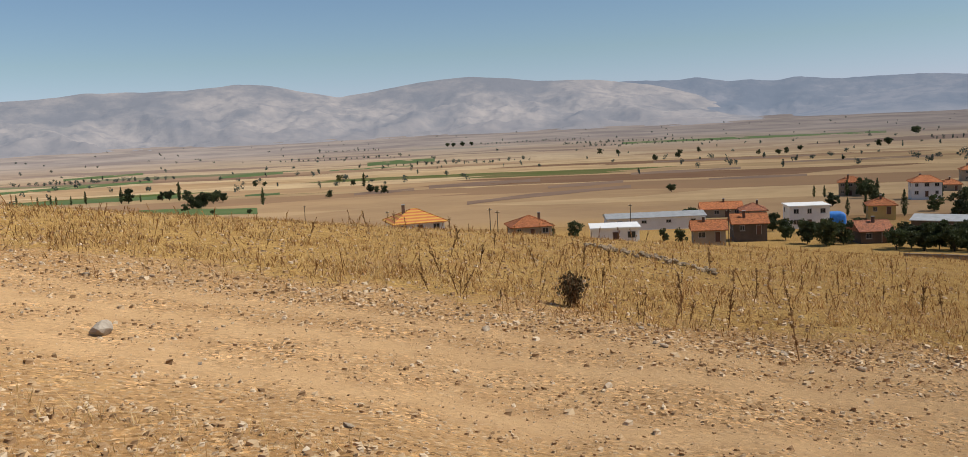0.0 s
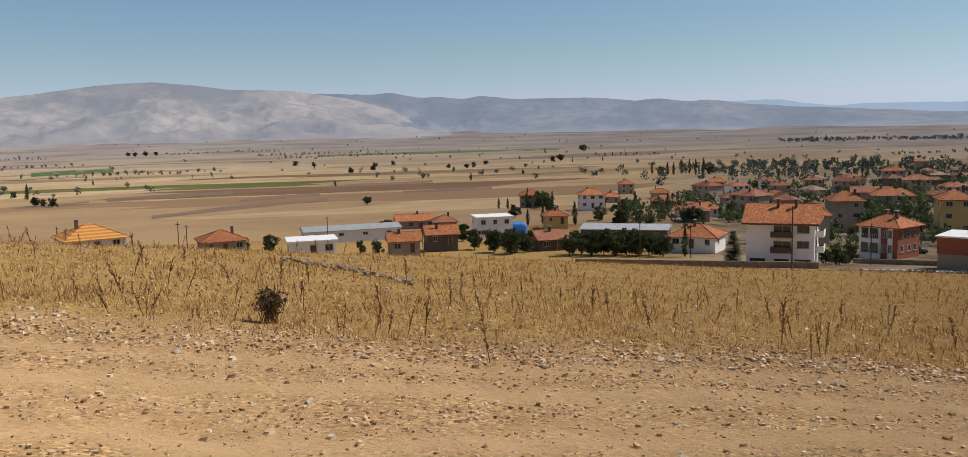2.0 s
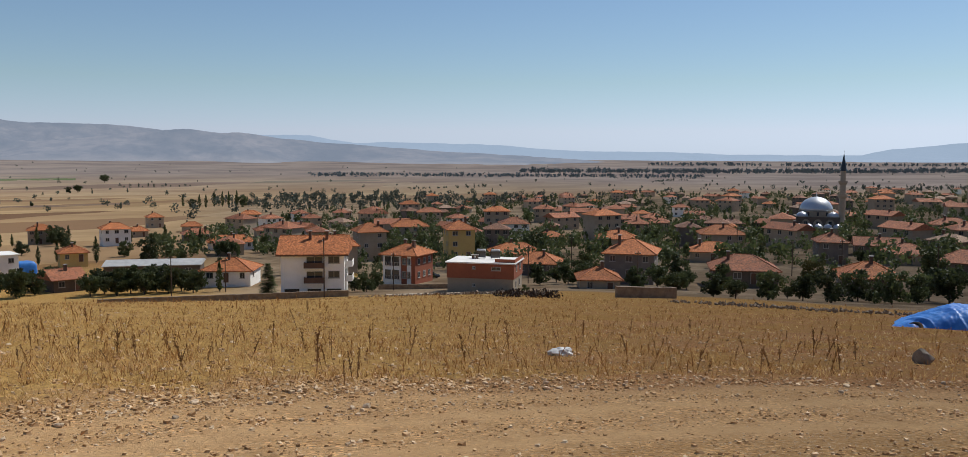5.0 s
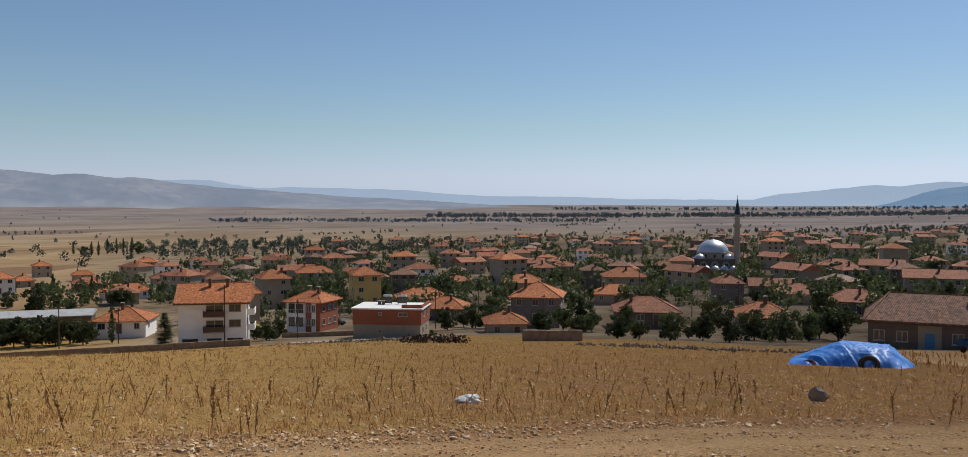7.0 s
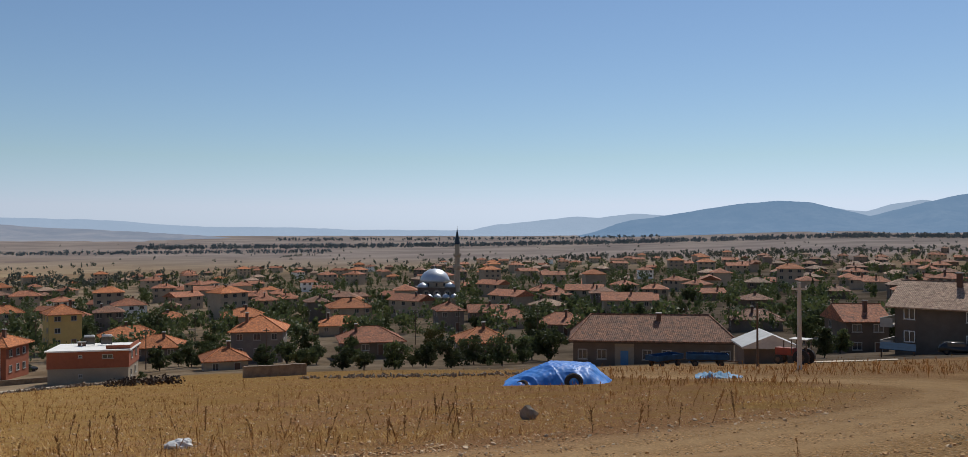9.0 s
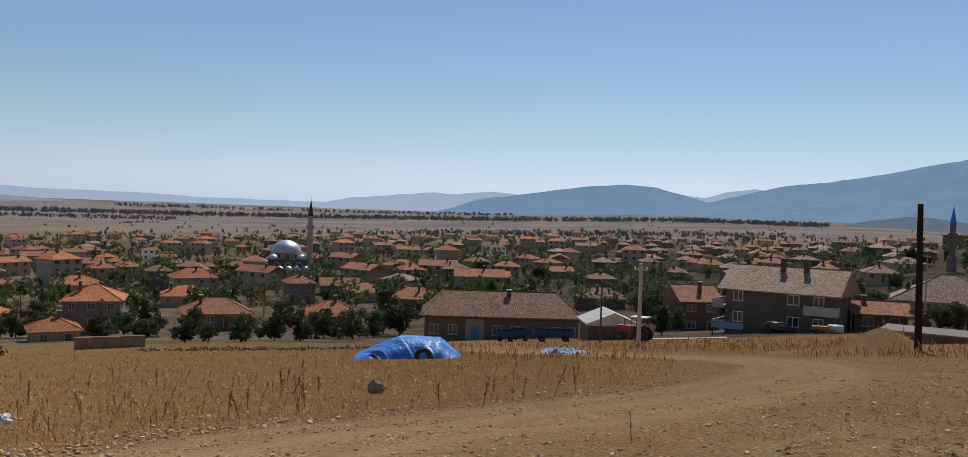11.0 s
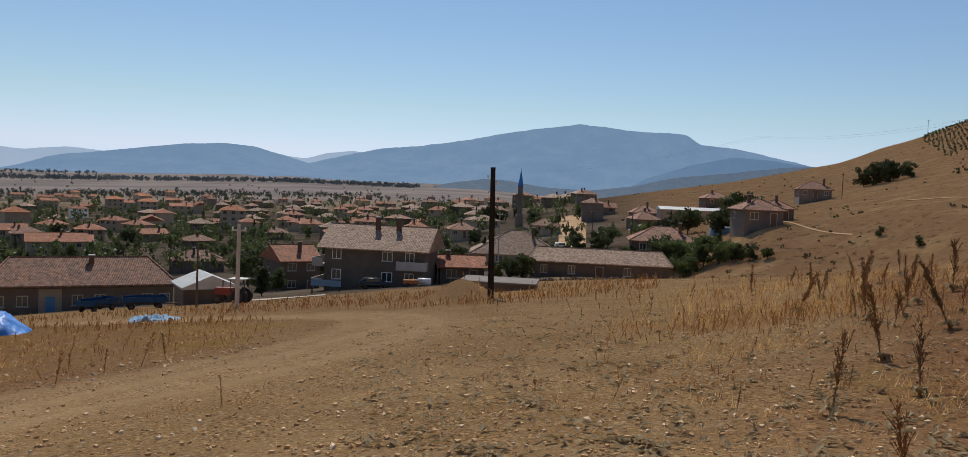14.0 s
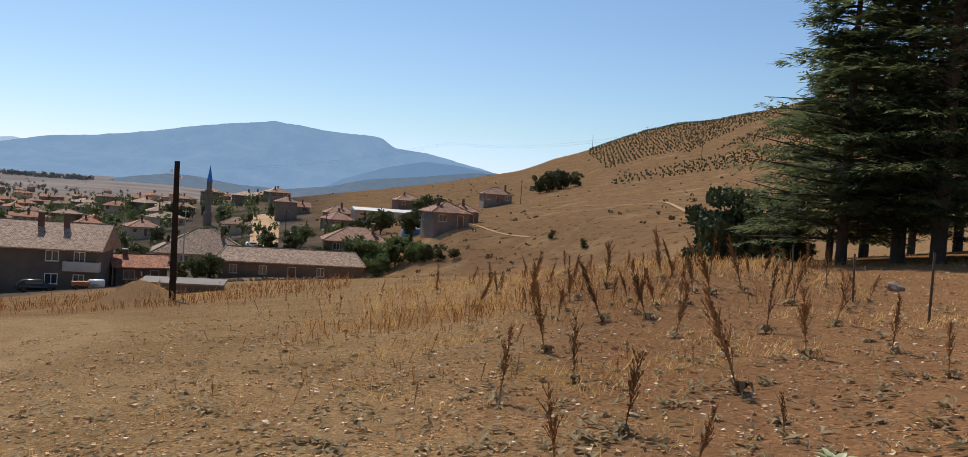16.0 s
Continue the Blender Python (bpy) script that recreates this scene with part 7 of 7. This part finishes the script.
def heap_mesh():
    bm = bmesh.new()
    n, m = 130, 76
    g = []
    for j in range(m):
        row = []
        for i in range(n):
            u, v = -1 + 2 * i / (n - 1), -1 + 2 * j / (m - 1)
            p = Vector((u * 2.85, v * 2.0, 0))
            z = heap_z(u, v)
            run = u * 1.0 + v * 0.55
            fold = abs(noise.noise(Vector((run * 4.2, v * 0.5, 1)))) * 0.20 + abs(noise.noise(Vector((run * 11, v * 0.9, 5)))) * 0.07
            crease = 0.03 * noise.noise(Vector((u * 16, v * 14, 2)))
            drop = min(1.0, max(0.0, 1.25 - z)) * min(1, z * 2.2)
            z = z - fold * (0.25 + 0.9 * drop) * min(1, z * 2) + crease * min(1, z * 3)
            edge = 0.16 * noise.noise(p * 1.4)
            row.append(bm.verts.new((p.x + edge, p.y + 0.16 * noise.noise(p * 1.4 + Vector((9, 0, 0))), max(z, -0.1) + 0.02)))
        g.append(row)
    for j in range(m - 1):
        for i in range(n - 1):
            bm.faces.new((g[j][i], g[j][i + 1], g[j + 1][i + 1], g[j + 1][i]))
    return bm


part("tarpaulin", heap_mesh(), M_BLUE, heap, "", True)
stand(heap, 77.1, 46, -4, 0.05)


def tyre(parent_m, R, r, label):
    bm = bmesh.new()
    n, k = 28, 10
    rings = [[bm.verts.new(((R + r * math.cos(b)) * math.cos(a), (R + r * math.cos(b)) * math.sin(a), r * 0.9 * math.sin(b))) for b in [2 * math.pi * j / k for j in range(k)]] for a in [2 * math.pi * i / n for i in range(n)]]
    for i in range(n):
        for j in range(k):
            bm.faces.new((rings[i][j], rings[(i + 1) % n][j], rings[(i + 1) % n][(j + 1) % k], rings[i][(j + 1) % k]))
    me = bpy.data.meshes.new("tyre")
    bmesh.ops.recalc_face_normals(bm, faces=bm.faces)
    bm.to_mesh(me)
    bm.free()
    me.materials.append(M_RUBBER)
    ob = new("tyre", me)
    ob.matrix_basis = parent_m
    return tagged(ob, label, "tyre", "tyres on the tarpaulin")


hm = heap.matrix_basis.copy()
tyre(hm @ pose(0.95, -1.86, 0.47, 66, 0, 6), 0.36, 0.13, "worn black tyre lying on the blue tarpaulin")
tyre(hm @ pose(-1.75, -1.75, 0.20, 40, 0, -20), 0.28, 0.10, "worn black tyre lying on the blue tarpaulin")

bag = thing("plastic_bag", "crumpled white plastic sack lying in the field", "bag")
bm = bmesh.new()
bmesh.ops.create_icosphere(bm, subdivisions=4, radius=0.5)
for v in bm.verts:
    v.co *= 1 + 0.35 * noise.noise(v.co * 3.1) + 0.15 * noise.noise(v.co * 8)
    v.co = Vector((v.co.x * 0.55, v.co.y * 0.34, max(v.co.z * 0.26, -0.06) + 0.06))
part("sack", bm, M_PLASTIC, bag)
stand(bag, 52.9, 18.2, 12)


def wheels(parent, spots, R, w):
    for x, y in spots:
        bm = bmesh.new()
        lathe(bm, [(R * 0.55, -w / 2), (R, -w / 2 + 0.03), (R, w / 2 - 0.03), (R * 0.55, w / 2)], 20)
        bmesh.ops.rotate(bm, verts=bm.verts, cent=(0, 0, 0), matrix=Matrix.Rotation(math.pi / 2, 3, "X"))
        bmesh.ops.translate(bm, verts=bm.verts, vec=(x, y, R))
        wh = part("wheel", bm, M_RUBBER, parent)
        bm = bmesh.new()
        lathe(bm, [(R * 0.52, -w / 2 - 0.01), (R * 0.2, -w / 2 - 0.04), (R * 0.2, w / 2 + 0.04), (R * 0.52, w / 2 + 0.01)], 12)
        bmesh.ops.rotate(bm, verts=bm.verts, cent=(0, 0, 0), matrix=Matrix.Rotation(math.pi / 2, 3, "X"))
        bmesh.ops.translate(bm, verts=bm.verts, vec=(x, y, R))
        part("rim", bm, M_WOOD, wh)


trailer = thing("farm_trailer", "blue steel farm trailer with low sides", "trailer")
part("bed", block((-2.6, -1.1, 0.95, 2.6, 1.1, 1.1)), M_BLUEPAINT, trailer)
for name, b in (("side_board", (-2.6, -1.1, 1.104, 2.6, -1.04, 1.65)), ("side_board", (-2.6, 1.04, 1.104, 2.6, 1.1, 1.65)), ("end_board", (-2.6, -1.036, 1.104, -2.54, 1.036, 1.65)), ("end_board", (2.54, -1.036, 1.104, 2.6, 1.036, 1.65))):
    part(name, block(b), M_BLUEPAINT, trailer)
part("chassis", block((-2.5, -0.5, 0.7, 2.5, -0.35, 0.946), (-2.5, 0.35, 0.7, 2.5, 0.5, 0.946), (2.5, -0.06, 0.62, 4.0, 0.06, 0.75)), M_WOOD, trailer)
wheels(trailer, ((-1.6, -0.95), (-1.6, 0.95), (1.6, -0.95), (1.6, 0.95)), 0.42, 0.26)
stand(trailer, 84.1, 86, 48)
trailer.matrix_basis = trailer.matrix_basis @ Matrix.Diagonal((0.72, 0.72, 0.72, 1))
t2 = copy_thing(trailer, Matrix())
stand(t2, 86.8, 84, 6)
t2.matrix_basis = t2.matrix_basis @ Matrix.Diagonal((0.74, 0.72, 0.72, 1))

tractor = thing("tractor", "old red farm tractor with a canopy", "tractor")
part("bonnet", block((0.2, -0.35, 0.8, 1.9, 0.35, 1.45)), M_REDPAINT, tractor)
part("body", block((-0.9, -0.4, 0.6, 0.196, 0.4, 1.1)), M_REDPAINT, tractor)
part("seat", block((-0.7, -0.25, 1.104, -0.25, 0.25, 1.25), (-0.78, -0.25, 1.254, -0.68, 0.25, 1.6)), M_RUBBER, tractor)
part("canopy", block((-1.1, -0.75, 2.3, 0.5, 0.75, 2.38)), M_TIN, tractor)
for x, y in ((-1.0, -0.65), (-1.0, 0.65), (0.3, -0.65), (0.3, 0.65)):
    part("post", block((x - 0.03, y - 0.03, 1.0, x + 0.03, y + 0.03, 2.296)), M_WOOD, tractor)
part("exhaust", block((1.2, -0.04, 1.454, 1.28, 0.04, 2.1)), M_WOOD, tractor)
wheels(tractor, ((-0.6, -0.75), (-0.6, 0.75)), 0.72, 0.4)
wheels(tractor, ((1.5, -0.65), (1.5, 0.65)), 0.42, 0.24)
stand(tractor, 92.3, 82, 160)


def car(az, d, turn, paint, label, van=False):
    ob = thing("car", label, "car", "parked cars")
    bm = bmesh.new()
    side = [(-2.05, 0.3), (2.05, 0.3), (2.1, 0.75), (1.2, 0.92), (0.55, 1.42), (-1.35, 1.45), (-2.0, 0.95)] if not van else [(-2.2, 0.35), (2.2, 0.35), (2.2, 0.95), (1.6, 1.15), (1.0, 1.9), (-2.15, 1.95)]
    rings = [[bm.verts.new((x, y, z)) for x, z in side] for y in (-0.82, 0.82)]
    bm.faces.new(rings[0][::-1])
    bm.faces.new(rings[1])
    for i in range(len(side)):
        bm.faces.new((rings[0][i], rings[0][(i + 1) % len(side)], rings[1][(i + 1) % len(side)], rings[1][i]))
    bmesh.ops.bevel(bm, geom=bm.edges[:], offset=0.07, segments=2, affect="EDGES")
    part("body", bm, paint, ob, "", True)
    for y in (-0.83, 0.815):
        part("side_window", block((-1.2, y, 0.98, 0.6 if not van else 1.2, y + 0.015, 1.34 if not van else 1.6)), M_GLASS, ob)
    wheels(ob, ((-1.3, -0.76), (-1.3, 0.76), (1.3, -0.76), (1.3, 0.76)), 0.31, 0.2)
    return stand(ob, az, d, turn)


car(101.2, 112, 8, M_DARKPAINT, "dark car parked beside the grey house")
car(113.6, 215, 30, M_WHITE, "white car on the village road")
car(44.0, 195, 5, M_DARKPAINT, "dark car parked beside the white house")
car(116.0, 236, 60, M_WHITE, "white car on the village road")

# open lean-to with a dark blue sheet, junk beside the house
lean = thing("lean_to", "lean-to of poles under a dark blue sheet", "shelter")
cover = part("cover", block((-1.6, -1.3, -0.04, 1.6, 1.3, 0.04)), M_DARKSHEET, lean)
cover.matrix_basis = pose(0, 0, 1.35, 13, 3, 0)
for x in (-1.45, 1.45):
    for y, h in ((-1.1, 1.02), (1.1, 1.54)):
        part("post", block((x - 0.06, y - 0.06, -0.3, x + 0.06, y + 0.06, h - 0.055 * x)), M_WOOD, lean)
stand(lean, 98.0, 108, 0)
lean.matrix_basis = lean.matrix_basis @ Matrix.Diagonal((1.15, 1.0, 0.85, 1))
tank = thing("water_tank", "white plastic water tank lying beside junk", "tank")
bm = bmesh.new()
lathe(bm, [(0.35, -0.9), (0.55, -0.8), (0.55, 0.8), (0.35, 0.9)], 18)
bmesh.ops.rotate(bm, verts=bm.verts, cent=(0, 0, 0), matrix=Matrix.Rotation(math.pi / 2, 3, "Y"))
bmesh.ops.translate(bm, verts=bm.verts, vec=(0, 0, 0.55))
part("drum", bm, M_PLASTIC, tank, "", True)
stand(tank, 104.5, 111, 5)
cart = thing("hand_cart", "small rusty orange cart", "cart")
part("box", block((-0.9, -0.6, 0.45, 0.9, 0.6, 0.95)), M_RUST, cart)
wheels(cart, ((-0.5, -0.65), (-0.5, 0.65)), 0.3, 0.12)
part("shaft", block((0.9, -0.04, 0.5, 1.9, 0.04, 0.58)), M_WOOD, cart)
stand(cart, 103.6, 110, 10)
sheet = thing("blue_sheet", "crumpled pale blue sheet lying behind the field", "sheet")
bm = bmesh.new()
bmesh.ops.create_grid(bm, x_segments=30, y_segments=16, size=1)
for v in bm.verts:
    v.co = Vector((v.co.x * 1.3, v.co.y * 0.8, 0.06 + 0.5 * abs(noise.noise(v.co * 4))  * (1 - abs(v.co.x) ** 3)))
part("cloth", bm, M_PALEBLUE, sheet, "", True)
stand(sheet, 87.5, 50, 0)

# white gabled shelter and the concrete cistern
shelter = thing("shelter", "low shelter under a pale sheet-metal gable roof", "shed")
part("wall", block((-2.6, -2.4, -1, 2.6, 2.4, 1.9)), M_MUD, shelter)
bm, top = roof_mesh(5.2, 4.8, 2.0, 0.42, 0.5, 0.0)
bmesh.ops.rotate(bm, verts=bm.verts, cent=(0, 0, 0), matrix=Matrix.Rotation(math.pi / 2, 3, "Z"))
part("roof", bm, M_TIN, shelter)
stand(shelter, 90.4, 92, 12)
cistern = thing("cistern", "low concrete cistern with a flat slab roof", "cistern")
part("wall", block((-2.6, -1.8, -1.5, 2.6, 1.8, 0.75)), M_MUD, cistern)
part("slab", block((-2.8, -2.0, 0.754, 2.8, 2.0, 0.88)), M_GREY, cistern)
bm = bmesh.new()
lathe(bm, [(0.09, 0.884), (0.09, 1.3), (0.13, 1.3), (0.13, 1.4)], 10, (-0.6, 0.2))
part("vent", bm, M_WOOD, cistern)
stand(cistern, 109.6, 63, -6)

# blue sheeting on the roof among the trees, wrapped bale stack by the far shed
for az, d, m, lab in ((18.95, 240, M_BLUE, "stack under bright blue sheeting behind the white house"), (123.9, 172, M_PALEBLUE, "stack wrapped in pale blue plastic on the slope")):
    ob = thing("covered_stack", lab, "stack")
    bm = bmesh.new()
    bmesh.ops.create_icosphere(bm, subdivisions=3, radius=1)
    for v in bm.verts:
        v.co = Vector((math.copysign(abs(v.co.x) ** 0.35, v.co.x) * (3.4 if m is M_BLUE else 2.2), math.copysign(abs(v.co.y) ** 0.35, v.co.y) * 1.6, max(v.co.z, -0.1) ** (0.4 if v.co.z > 0 else 1) * (4.2 if m is M_BLUE else 1.7) + 0.15 * noise.noise(v.co * 3)))
    part("sheeting", bm, m, ob, "", True)
    stand(ob, az, d, 10, 0.1)

# fence posts under the cedars
for az, d, h in ((152, 19.6, 1.0), (156, 15.2, 1.15), (148.5, 26, 1.0)):
    ob = thing("fence_post", "thin dark iron fence post in dry weeds", "post", "fence posts")
    bm = bmesh.new()
    tube(bm, (0, 0, -0.3), (rnd.uniform(-0.05, 0.05), 0, h), 0.022, 0.02, 6)
    part("post", bm, M_WOOD, ob)
    stand(ob, az, d)

# solar water heaters on the flat brick house
for dx in (-1.2, 1.6):
    ob = thing("solar_heater", "solar water heater on the flat roof", "water heater")
    part("panel", block((-0.9, -0.1, 0.2, 0.9, 0.0, 1.4)), M_GLASS, ob)
    bm = bmesh.new()
    lathe(bm, [(0.28, -0.8), (0.3, -0.75), (0.3, 0.75), (0.28, 0.8)], 14)
    bmesh.ops.rotate(bm, verts=bm.verts, cent=(0, 0, 0), matrix=Matrix.Rotation(math.pi / 2, 3, "Y"))
    bmesh.ops.translate(bm, verts=bm.verts, vec=(0, 0.3, 1.5))
    part("tank", bm, M_PLASTIC, ob, "", True)
    part("stand", block((-0.8, 0.05, 0, -0.74, 0.5, 1.2), (0.74, 0.05, 0, 0.8, 0.5, 1.2)), M_TIN, ob)
    ob.matrix_basis = flat.matrix_basis @ pose(dx, 1.5, 5.752)
